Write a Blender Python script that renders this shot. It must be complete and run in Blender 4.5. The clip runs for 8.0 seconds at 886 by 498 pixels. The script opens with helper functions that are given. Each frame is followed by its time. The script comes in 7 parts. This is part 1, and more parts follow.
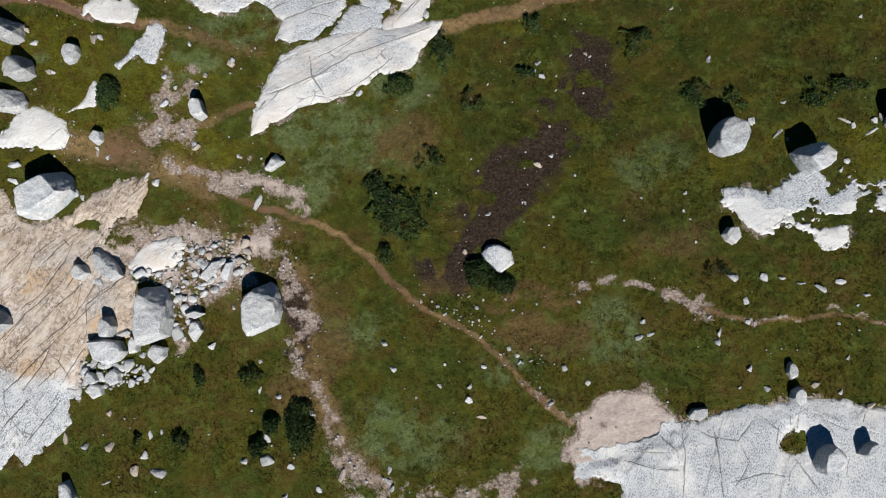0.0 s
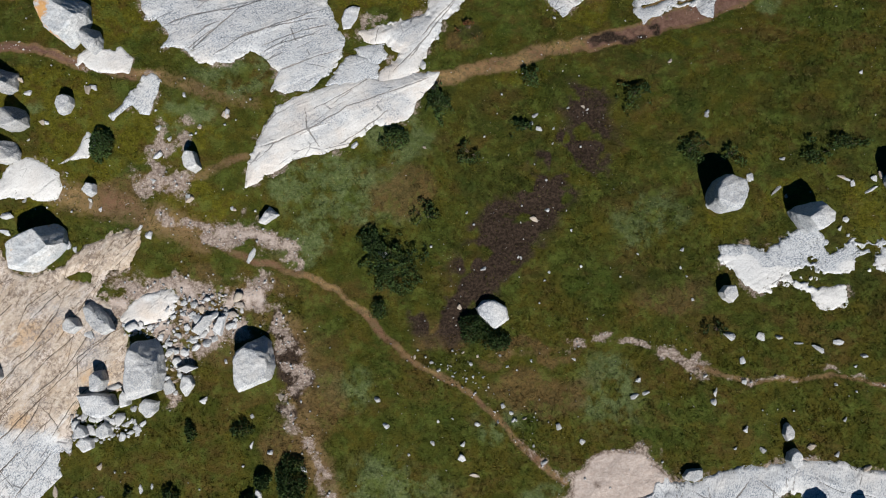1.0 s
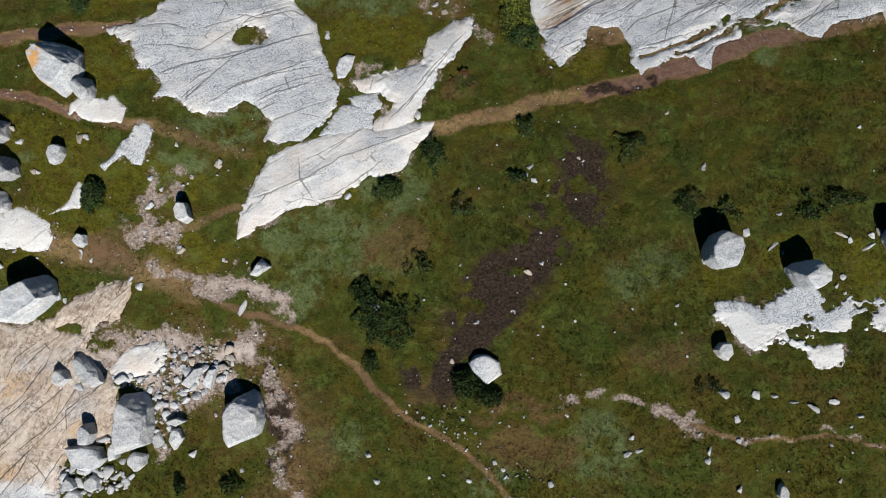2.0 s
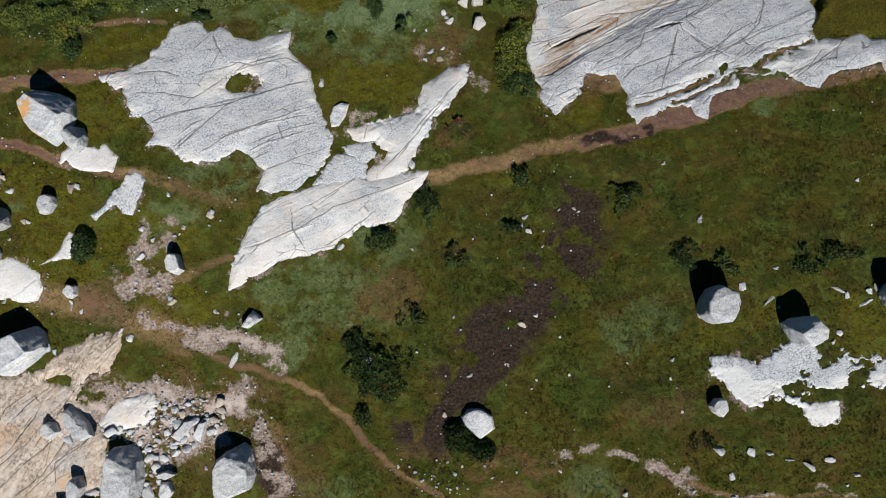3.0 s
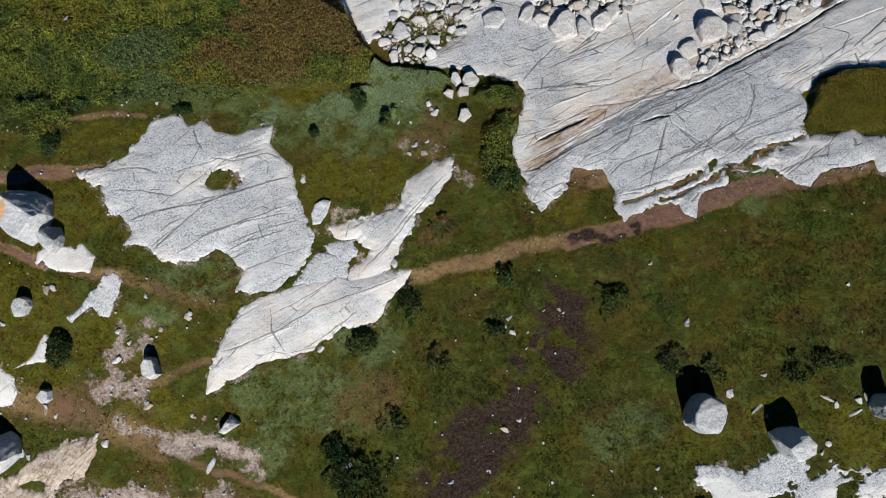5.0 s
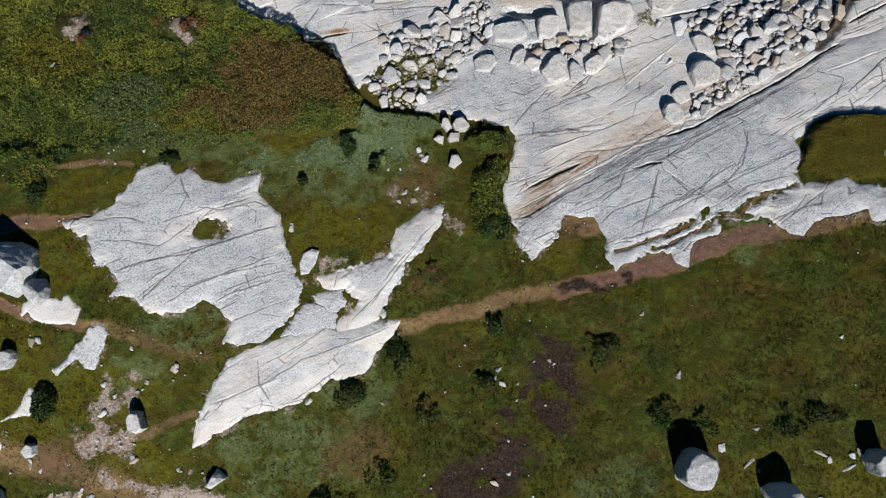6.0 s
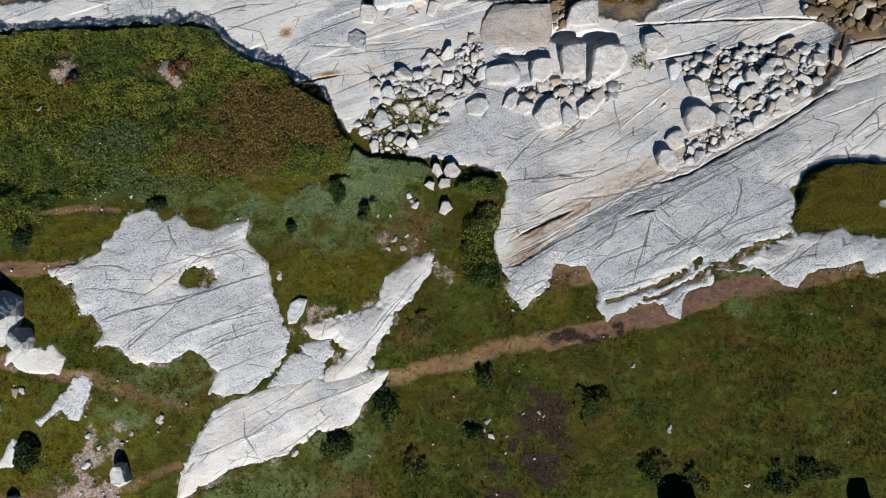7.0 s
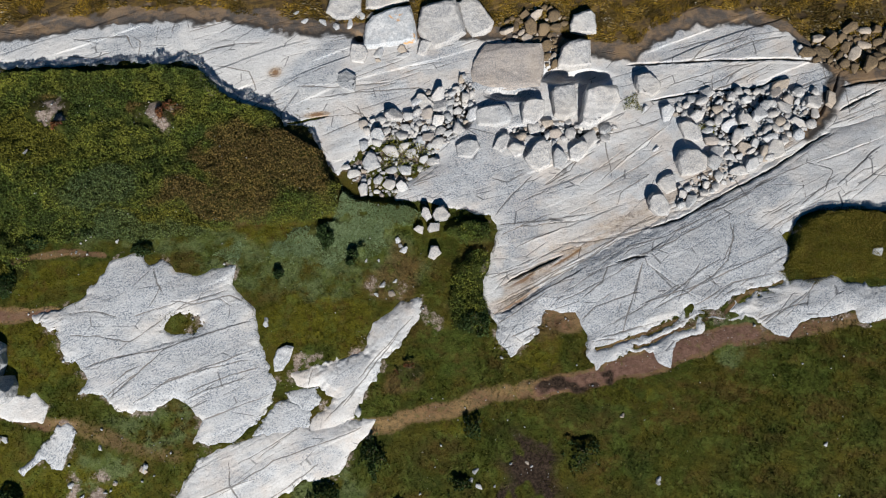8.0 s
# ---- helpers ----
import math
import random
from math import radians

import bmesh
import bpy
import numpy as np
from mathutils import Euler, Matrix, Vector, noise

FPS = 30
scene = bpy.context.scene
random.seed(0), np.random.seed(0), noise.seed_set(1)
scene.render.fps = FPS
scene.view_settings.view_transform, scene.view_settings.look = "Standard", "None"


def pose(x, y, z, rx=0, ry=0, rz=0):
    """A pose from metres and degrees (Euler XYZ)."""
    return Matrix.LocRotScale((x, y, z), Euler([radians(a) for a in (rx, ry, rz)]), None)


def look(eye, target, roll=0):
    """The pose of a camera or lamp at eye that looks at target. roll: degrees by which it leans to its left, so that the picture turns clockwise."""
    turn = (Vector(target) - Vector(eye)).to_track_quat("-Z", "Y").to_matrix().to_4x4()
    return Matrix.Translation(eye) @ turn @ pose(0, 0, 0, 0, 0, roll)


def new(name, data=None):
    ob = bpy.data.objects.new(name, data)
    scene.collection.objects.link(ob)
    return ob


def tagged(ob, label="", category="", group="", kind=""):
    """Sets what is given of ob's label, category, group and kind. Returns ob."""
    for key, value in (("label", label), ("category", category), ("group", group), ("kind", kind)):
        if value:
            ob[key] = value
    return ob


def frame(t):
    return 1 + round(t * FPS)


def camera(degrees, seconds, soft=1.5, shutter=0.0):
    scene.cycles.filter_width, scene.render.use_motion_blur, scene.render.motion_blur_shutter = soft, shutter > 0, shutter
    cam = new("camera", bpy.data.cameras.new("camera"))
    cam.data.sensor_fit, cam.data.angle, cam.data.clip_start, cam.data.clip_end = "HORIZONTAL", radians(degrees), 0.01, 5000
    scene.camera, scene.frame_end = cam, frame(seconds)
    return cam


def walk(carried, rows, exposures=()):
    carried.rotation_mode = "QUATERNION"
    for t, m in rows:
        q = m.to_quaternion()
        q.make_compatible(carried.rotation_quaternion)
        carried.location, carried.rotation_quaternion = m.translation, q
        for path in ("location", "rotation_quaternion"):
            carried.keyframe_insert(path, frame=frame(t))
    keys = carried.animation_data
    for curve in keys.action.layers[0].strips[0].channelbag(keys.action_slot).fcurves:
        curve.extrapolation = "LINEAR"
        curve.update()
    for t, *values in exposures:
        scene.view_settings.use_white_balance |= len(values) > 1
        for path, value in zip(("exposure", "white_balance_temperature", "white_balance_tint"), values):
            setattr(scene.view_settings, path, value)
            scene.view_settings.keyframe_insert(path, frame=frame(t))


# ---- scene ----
# A coastal granite barren seen from a slow drone: turf, footpaths, bare slabs,
# boulders and a shore shelf.  x east, y along the flight, z up.
LENS = 66.0
cam = camera(LENS, 8.0, soft=1.12)
ROWS = [
    (0.0, 0.000, 0.000, 29.500, 6.828, -0.000, 0.000),
    (0.5, 0.127, 1.195, 29.527, 6.866, 0.026, 0.276),
    (1.0, 0.276, 2.382, 29.548, 6.910, 0.039, 0.547),
    (1.5, 0.457, 3.527, 29.555, 6.986, 0.078, 0.802),
    (3.0, 0.882, 6.940, 29.591, 7.084, 0.134, 1.426),
    (3.5, 1.067, 8.064, 29.592, 7.080, 0.193, 1.403),
    (4.0, 1.248, 9.202, 29.606, 7.095, 0.213, 1.640),
    (4.5, 1.418, 10.310, 29.606, 7.120, 0.225, 1.796),
    (6.0, 2.046, 13.608, 29.584, 7.232, 0.327, 1.891),
    (6.5, 2.247, 14.733, 29.560, 7.202, 0.323, 2.104),
    (7.0, 2.458, 15.847, 29.534, 7.183, 0.341, 2.312),
    (7.5, 2.672, 16.942, 29.506, 7.185, 0.331, 2.484),
    (8.0, 2.910, 17.950, 29.500, 7.156, 0.369, 2.600),
]
walk(cam, [(t, pose(x, y, z, rx, ry, rz)) for t, x, y, z, rx, ry, rz in ROWS],
     exposures=((0.0, 0.40), (8.0, 0.40)))

# ---- light ----
SUN_ELEVATION, SUN_X, SUN_Y = 41.0, 0.24, -0.97
world = bpy.data.worlds.new("sky")
scene.world = world
world.use_nodes = True
wn = world.node_tree
sky = wn.nodes.new("ShaderNodeTexSky")
sky.sky_type = "NISHITA"
sky.sun_disc = False
sky.sun_elevation = radians(SUN_ELEVATION)
sky.dust_density = 0.0
sky.ozone_density = 5.0
sky.sun_rotation = math.atan2(SUN_X, SUN_Y)
sky_out = next(n for n in wn.nodes if n.type == "BACKGROUND")
deep_sky = wn.nodes.new("ShaderNodeHueSaturation")
deep_sky.inputs["Saturation"].default_value = 1.35
wn.links.new(sky.outputs[0], deep_sky.inputs["Color"])
wn.links.new(deep_sky.outputs[0], sky_out.inputs[0])
sky_out.inputs[1].default_value = 0.024
sun_data = bpy.data.lights.new("sun", "SUN")
sun_data.energy = 5.0
sun_data.angle = radians(0.53)
sun_data.color = (1.0, 0.965, 0.91)
sun = new("sun", sun_data)
ce, se = math.cos(radians(SUN_ELEVATION)), math.sin(radians(SUN_ELEVATION))
sun.matrix_world = look((ce * SUN_X * 60, ce * SUN_Y * 60 + 9, se * 60), (0, 9, 0))

# ---- numeric helpers ----
RNG = np.random.default_rng(7)
TABLE = RNG.random((256, 256))


def smooth(a, b, v):
    u = np.clip((v - a) / (b - a), 0, 1)
    return u * u * (3 - 2 * u)


def vnoise(x, y, s=0):
    """Smooth noise from 0 to 1 with cells one unit wide."""
    x, y = np.asarray(x, float) + 37.1 * s + 900, np.asarray(y, float) + 11.7 * s + 900
    i, j = np.floor(x).astype(int), np.floor(y).astype(int)
    u, v = x - i, y - j
    u, v = u * u * (3 - 2 * u), v * v * (3 - 2 * v)
    i, j, i1, j1 = i & 255, j & 255, (i + 1) & 255, (j + 1) & 255
    return (TABLE[i, j] * (1 - u) + TABLE[i1, j] * u) * (1 - v) + (TABLE[i, j1] * (1 - u) + TABLE[i1, j1] * u) * v


def fbm(x, y, s=0, octaves=4):
    out, amp, total = 0.0, 1.0, 0.0
    for k in range(octaves):
        out = out + amp * vnoise(x * 2 ** k, y * 2 ** k, s + 5 * k)
        total += amp
        amp *= 0.5
    return out / total


def edge_distance(points, x, y, closed):
    """Distance to a line of points; for a closed one, positive inside and negative outside."""
    p = np.asarray(points, float)
    q = np.roll(p, -1, 0)
    count = len(p) if closed else len(p) - 1
    best = np.full(np.shape(x), 1e9)
    inside = np.zeros(np.shape(x), bool)
    for (ax, ay), (bx, by) in zip(p[:count], q[:count]):
        dx, dy = bx - ax, by - ay
        t = np.clip(((x - ax) * dx + (y - ay) * dy) / (dx * dx + dy * dy + 1e-9), 0, 1)
        best = np.minimum(best, (x - ax - t * dx) ** 2 + (y - ay - t * dy) ** 2)
        if closed:
            cross = (ay > y) != (by > y)
            inside ^= cross & (x < ax + (y - ay) * dx / (dy if abs(dy) > 1e-9 else 1e-9))
    best = np.sqrt(best)
    return np.where(inside, best, -best) if closed else best


# ---- lie of the land: a smooth lattice of heights ----
LATTICE = np.array([
    [-2.02, -1.34, -0.75, -0.59, -1.12, -2.06, -3.04, -3.97],
    [-2.08, -1.71, -1.08, 0.51, 0.15, -1.67, -2.95, -4.38],
    [-2.04, -1.83, -1.48, 1.09, 1.29, -0.98, -2.75, -4.84],
    [-1.95, -1.16, -0.54, -0.36, 0.29, -1.36, -3.53, -5.25],
    [-1.9, -1.06, -0.24, -0.85, -1.09, -2.91, -4.11, -5.37],
    [-1.68, -1.17, -0.16, 0.21, 0.26, -2.69, -4.51, -5.55],
    [-1.01, -0.2, 0.76, 0.79, 0.42, -1.5, -3.95, -5.63],
    [-0.07, 0.81, 1.41, 1.4, 0.76, -0.65, -2.92, -5.44],
])
X_LOW, X_HIGH, Y_LOW, Y_HIGH = -27.0, 27.0, -14.0, 38.0


def spline_weights(u, n):
    u = np.clip(u, 0, 1) * (n - 3)
    i = np.minimum(u.astype(int), n - 4)
    f = u - i
    w = np.stack([(1 - f) ** 3, 3 * f ** 3 - 6 * f * f + 4, -3 * f ** 3 + 3 * f * f + 3 * f + 1, f ** 3], -1) / 6
    return i, w


def terrain(x, y):
    x, y = np.asarray(x, float), np.asarray(y, float)
    i, wx = spline_weights((x - X_LOW) / (X_HIGH - X_LOW), LATTICE.shape[0])
    j, wy = spline_weights((y - Y_LOW) / (Y_HIGH - Y_LOW), LATTICE.shape[1])
    z = 0.0
    for a in range(4):
        for b in range(4):
            z = z + wx[..., a] * wy[..., b] * LATTICE[i + a, j + b]
    return z


CLEARINGS = [(-15.60, 27.17, 1.15, 0.85), (-10.79, 27.20, 1.25, 0.80), (-14.76, 26.35, 0.30, 0.25), (-16.04, 25.09, 0.17, 0.17), (-1.12, 21.62, 0.15, 0.15)]  # bare mounds in the thicket


RAISED = [("thicket_west", 0.45, 21.5), ("thicket_hollow_a", 0.35, 20.5), ("thicket_sage", 0.35, 21.5), ("thicket_heath", 0.40, 20.8)]


def ground_height(x, y):
    bumps = sum(0.42 * np.exp(-(((x - cx) / ra) ** 2 + ((y - cy) / rb) ** 2) / 1.6) for cx, cy, ra, rb in CLEARINGS)
    bumps = bumps + 0.10 * (fbm(x / 1.9, y / 1.9, 3) - 0.5) + 0.09 * (fbm(x / 0.42, y / 0.42, 4, 2) - 0.5)
    for name, lift, south in RAISED:  # soil banked up under the thickets, falling off steeply to the shore rock
        p = np.asarray(THICKET[name])
        near = (x > p[:, 0].min()) & (x < p[:, 0].max()) & (y > p[:, 1].min()) & (y < p[:, 1].max())
        if np.any(near):
            nx, ny = x[near], y[near]
            d = edge_distance(p, nx + 0.35 * (fbm(nx / 0.5, ny / 0.5, 111, 2) - 0.5), ny + 0.35 * (fbm(nx / 0.5, ny / 0.5, 112, 2) - 0.5), True)
            bumps[near] += lift * smooth(0.0, 0.22, d) * smooth(south, south + 2.5, ny)
    return terrain(x, y) + bumps - 0.02


# ---- plan: slab outlines, worn bands, thickets ----
OUTLINE, BAND, THICKET, RUBBLE = {}, {}, {}, {}
OUTLINE["south_slab"] = [(5.92, -5.13), (7.85, -4.93), (9.05, -4.53), (9.78, -3.98), (10.86, -3.88), (12.18, -3.52), (13.38, -3.26), (14.33, -3.07), (15.97, -3.01), (17.13, -3.00), (18.05, -3.23), (18.69, -3.30), (20.77, -3.64), (20.60, -8.74), (8.14, -8.87), (7.70, -6.49), (6.62, -6.21), (5.43, -6.26)]
OUTLINE["tan_slab"] = [(-13.07, 6.67), (-13.02, 6.18), (-13.35, 5.06), (-14.41, 4.64), (-14.75, 3.78), (-14.20, 3.30), (-13.55, 2.09), (-13.37, -0.35), (-15.59, -0.65), (-15.85, -1.82), (-15.98, -2.87), (-16.35, -2.97), (-16.40, -3.90), (-17.09, -4.76), (-17.78, -5.24), (-18.19, -5.78), (-18.82, -5.24), (-19.30, -5.97), (-21.50, -5.97), (-21.40, 6.21), (-19.17, 6.20), (-18.49, 4.75), (-17.71, 4.46), (-16.24, 5.04), (-14.89, 6.02), (-14.20, 6.51)]
OUTLINE["rubble_slab"] = [(-13.65, 2.82), (-13.24, 3.43), (-12.27, 4.09), (-11.62, 4.14), (-11.37, 3.41), (-11.90, 2.82), (-12.83, 2.62), (-13.24, 2.33)]
OUTLINE["pale_slab"] = [(-8.55, 8.57), (-8.45, 9.54), (-8.10, 10.65), (-7.73, 11.27), (-7.30, 12.23), (-6.41, 12.66), (-5.94, 12.95), (-4.74, 13.33), (-3.77, 13.62), (-2.79, 13.77), (-1.30, 14.04), (-0.10, 14.21), (-0.35, 13.56), (-1.15, 12.56), (-1.67, 11.83), (-2.45, 11.46), (-2.70, 11.65), (-3.66, 11.04), (-4.61, 10.39), (-5.56, 10.12), (-6.75, 9.79), (-7.68, 9.20)]
OUTLINE["hollow_slab"] = [(-14.72, 17.90), (-13.76, 18.15), (-12.83, 18.59), (-12.30, 19.30), (-11.95, 20.44), (-10.73, 20.78), (-10.19, 20.38), (-9.70, 20.55), (-9.16, 20.16), (-8.14, 19.94), (-6.67, 20.46), (-6.73, 19.61), (-6.06, 19.09), (-5.53, 18.71), (-5.33, 17.50), (-5.04, 16.72), (-4.49, 15.83), (-4.29, 15.19), (-4.67, 14.40), (-5.25, 13.74), (-5.95, 13.13), (-6.66, 12.92), (-7.46, 13.02), (-7.12, 13.78), (-7.72, 14.51), (-8.47, 14.91), (-9.39, 14.31), (-10.69, 14.18), (-11.35, 14.86), (-12.30, 14.82), (-12.01, 15.34), (-13.05, 16.33), (-13.59, 17.35), (-14.30, 17.59)]
OUTLINE["arm_slab"] = [(1.63, 19.44), (1.77, 18.88), (1.14, 17.88), (0.39, 16.88), (-0.35, 15.91), (-0.78, 15.10), (-1.01, 14.31), (-1.54, 13.85), (-2.28, 13.59), (-2.78, 13.67), (-2.51, 14.25), (-1.74, 15.06), (-2.43, 15.42), (-3.36, 15.55), (-3.63, 15.96), (-2.64, 16.27), (-1.65, 16.65), (-0.52, 17.08), (-0.43, 18.34), (0.34, 18.81), (0.85, 19.20)]
OUTLINE["split_block"] = [(-5.04, 13.37), (-4.42, 14.24), (-3.83, 14.86), (-3.33, 14.83), (-2.82, 14.49), (-2.75, 13.98), (-3.52, 13.59), (-4.25, 13.40)]
OUTLINE["small_block"] = [(-3.79, 15.17), (-3.23, 15.35), (-2.60, 15.28), (-2.53, 14.76), (-3.07, 14.48), (-3.53, 14.82)]
OUTLINE["west_slab"] = [(-16.03, 13.95), (-15.08, 13.61), (-14.36, 13.56), (-13.68, 13.53), (-13.65, 14.15), (-14.18, 14.69), (-14.94, 14.59), (-15.47, 14.52), (-15.87, 14.26)]
OUTLINE["wishbone_slab"] = [(-14.36, 11.64), (-14.04, 12.03), (-13.46, 12.61), (-13.12, 13.09), (-12.96, 13.41), (-12.65, 13.57), (-12.46, 13.5), (-12.35, 13.29), (-12.49, 12.64), (-12.66, 12.11), (-12.76, 11.67), (-13.05, 11.72), (-13.26, 12.1), (-13.51, 12.27), (-13.91, 11.9), (-14.21, 11.54)]
OUTLINE["west_ledge"] = [(-20.23, 8.03), (-19.24, 8.03), (-17.76, 7.98), (-16.44, 8.03), (-16.30, 8.52), (-16.51, 9.07), (-17.01, 9.41), (-17.81, 9.71), (-18.53, 9.31), (-19.25, 8.57), (-20.25, 8.43)]
OUTLINE["strip_ledge"] = [(-16.53, 9.47), (-15.86, 9.77), (-15.44, 10.38), (-15.22, 10.73), (-15.02, 10.56), (-15.23, 9.78), (-15.86, 9.62)]
OUTLINE["east_slab"] = [(12.43, 6.23), (13.35, 6.32), (13.94, 6.11), (14.34, 5.93), (15.29, 6.59), (16.04, 7.14), (16.88, 6.82), (16.89, 6.14), (17.65, 6.13), (17.92, 6.63), (18.89, 6.99), (21.51, 7.21), (21.35, 5.22), (18.31, 5.35), (17.35, 5.11), (16.17, 5.38), (15.31, 4.74), (14.82, 4.49), (14.27, 4.65), (14.30, 4.30), (13.73, 4.25), (13.16, 4.91), (12.82, 5.42), (12.44, 5.47)]
OUTLINE["east_patch"] = [(15.14, 4.49), (16.16, 4.78), (16.66, 4.40), (17.56, 4.52), (17.59, 3.78), (17.08, 3.51), (16.45, 3.64), (16.27, 4.23), (15.66, 4.34)]
OUTLINE["shore_slab_south"] = [(4.88, 18.95), (5.15, 18.49), (5.24, 17.82), (5.83, 17.11), (6.16, 17.79), (6.85, 18.14), (7.22, 19.39), (8.10, 19.30), (8.65, 19.40), (8.89, 18.66), (9.23, 18.25), (9.08, 17.31), (9.44, 16.67), (10.00, 17.11), (10.83, 17.64), (11.99, 17.64), (12.12, 17.17), (12.64, 16.95), (12.89, 18.10), (14.20, 18.72), (14.03, 19.21), (16.38, 19.24), (17.04, 18.65), (17.64, 18.51), (18.04, 19.19), (19.02, 19.48), (20.72, 19.84), (20.85, 19.41), (21.24, 19.33), (24.10, 20.43), (24.18, 20.99), (20.39, 20.98), (19.92, 21.39), (18.96, 21.07), (18.03, 20.93), (17.83, 21.69), (18.11, 22.49), (17.81, 23.22), (18.34, 23.56), (18.98, 24.13), (19.64, 24.42), (21.39, 24.53), (24.79, 24.53), (25.80, 30.04), (20.72, 28.59), (16.00, 25.64), (10.68, 22.64)]
OUTLINE["shore_slab_north"] = [(-21.26, 29.38), (-18.82, 29.58), (-10.92, 30.38), (-9.55, 30.17), (-9.02, 29.30), (-7.96, 28.33), (-6.89, 28.12), (-6.11, 28.18), (-5.71, 27.42), (-4.05, 27.26), (-3.61, 26.74), (-3.10, 25.76), (-2.42, 25.08), (-1.51, 26.65), (0.04, 27.20), (1.92, 27.05), (2.11, 25.91), (1.22, 25.23), (0.34, 24.53), (0.24, 24.05), (1.81, 23.99), (2.86, 23.78), (4.65, 23.61), (5.03, 23.17), (5.00, 22.22), (4.52, 20.88), (4.50, 19.85), (4.89, 18.80), (10.78, 22.42), (16.08, 25.42), (20.79, 28.33), (25.76, 29.80), (27.33, 39.74), (-23.20, 37.02)]
BAND["path_main"] = (0.36, [(-16.09, 8.19), (-14.39, 7.91), (-11.97, 7.01), (-10.02, 6.17), (-7.81, 5.28), (-6.09, 4.89), (-4.59, 4.23), (-3.34, 3.23), (-2.09, 1.99), (-0.97, 1.00), (0.40, 0.38), (1.63, -0.35), (2.60, -1.20), (3.57, -2.29), (4.53, -3.13), (5.53, -3.91)])
BAND["path_upper"] = (0.75, [(-0.29, 13.79), (1.22, 14.28), (3.00, 14.74), (4.80, 15.32), (6.60, 15.77), (8.40, 16.20), (10.19, 16.70), (12.23, 17.31), (14.04, 18.14), (15.83, 18.56), (17.83, 18.71), (19.65, 19.28), (22.74, 20.00)])
BAND["path_east"] = (0.37, [(2.38, 1.44), (4.37, 1.61), (6.35, 1.79), (7.59, 2.11), (9.05, 1.90), (10.26, 1.60), (11.20, 0.99)])
BAND["path_north_west"] = (0.63, [(-12.39, 13.34), (-10.91, 13.07), (-9.18, 12.61), (-8.14, 12.18)])
BAND["path_spur"] = (0.48, [(-11.27, 8.64), (-10.31, 8.99), (-9.59, 9.41), (-8.43, 10.05)])
BAND["path_west"] = (0.58, [(-19.87, 17.25), (-17.38, 17.74), (-15.63, 17.86), (-14.04, 18.04)])
BAND["path_west_low"] = (0.48, [(-19.44, 14.65), (-17.92, 14.63), (-16.89, 14.32), (-15.88, 14.02), (-13.67, 13.54), (-12.47, 13.53)])
BAND["path_ledge"] = (0.29, [(-16.09, 20.32), (-14.86, 20.52), (-13.64, 20.79), (-12.24, 20.66)])
BAND["peat"] = (2.79, [(6.65, 12.27), (6.75, 11.18), (5.56, 9.85), (4.50, 8.52), (3.46, 7.21), (2.68, 6.17), (1.92, 5.14), (1.03, 4.38), (0.40, 3.11)])
BAND["gravel_run"] = (1.00, [(-7.04, 2.60), (-6.54, 1.61), (-6.03, 0.63), (-6.30, -0.84), (-5.74, -2.30), (-5.11, -3.51), (-4.60, -4.95), (-3.49, -6.37), (-1.54, -7.54)])
BAND["gravel_slope"] = (1.50, [(-3.48, -7.55), (-2.03, -7.07), (1.83, -7.28), (3.52, -6.57)])
BAND["gravel_patch"] = (1.15, [(-9.05, 6.60), (-8.15, 6.55), (-7.30, 6.20), (-6.45, 5.55)])
BAND["gravel_trail"] = (0.55, [(-11.90, 7.15), (-10.60, 6.55), (-9.40, 6.15), (-8.60, 6.00)])
BAND["path_far"] = (0.26, [(11.20, 0.99), (12.63, 0.62), (13.57, 0.38), (15.01, 0.57), (16.90, 0.62), (18.94, 0.37), (21.06, 0.25)])
BAND["gravel_bend"] = (0.66, [(5.60, 1.70), (6.60, 1.85), (7.50, 2.15), (8.40, 2.22), (9.18, 1.95), (10.10, 1.58), (10.79, 1.26), (11.60, 0.88)])
BAND["gravel_far"] = (0.26, [(12.40, 0.62), (13.40, 0.48), (15.01, 0.70), (16.90, 0.74), (18.94, 0.50)])
BAND["red_upper"] = (0.75, [(7.20, 15.75), (8.60, 16.15), (10.20, 16.75), (11.60, 17.15), (12.90, 17.65), (14.20, 18.25), (16.00, 18.55)])
BAND["red_west"] = (0.50, [(-19.87, 17.25), (-17.38, 17.74), (-15.63, 17.86), (-14.04, 18.04)])
BAND["red_low"] = (0.45, [(-19.44, 14.65), (-17.92, 14.63), (-16.89, 14.32), (-15.88, 14.02)])
BAND["peat_mid"] = (2.2, [(6.60, 11.60), (6.10, 10.60), (5.40, 9.70), (4.60, 8.70)])
BAND["gravel_under"] = (1.7, [(-11.50, 2.70), (-10.30, 2.20), (-9.20, 2.70)])
BAND["gravel_foot"] = (1.0, [(-11.30, 1.50), (-11.00, 0.50), (-11.40, -0.60)])
BAND["peat_run"] = (1.0, [(-7.00, 2.70), (-6.50, 1.50), (-6.20, 0.30), (-6.30, -0.80)])
BAND["gravel_rubble"] = (2.21, [(-13.40, 3.32), (-11.46, 3.57), (-9.50, 3.33), (-7.80, 3.83)])
BAND["gravel_nw"] = (1.59, [(-11.76, 11.02), (-12.02, 9.75), (-12.48, 8.86), (-11.27, 8.76)])
BAND["sand_se"] = (1.93, [(6.43, -4.79), (7.42, -3.96), (8.39, -3.48), (9.34, -3.95)])
BAND["sand_low"] = (1.5, [(5.90, -5.45), (6.90, -5.00), (8.10, -4.45)])
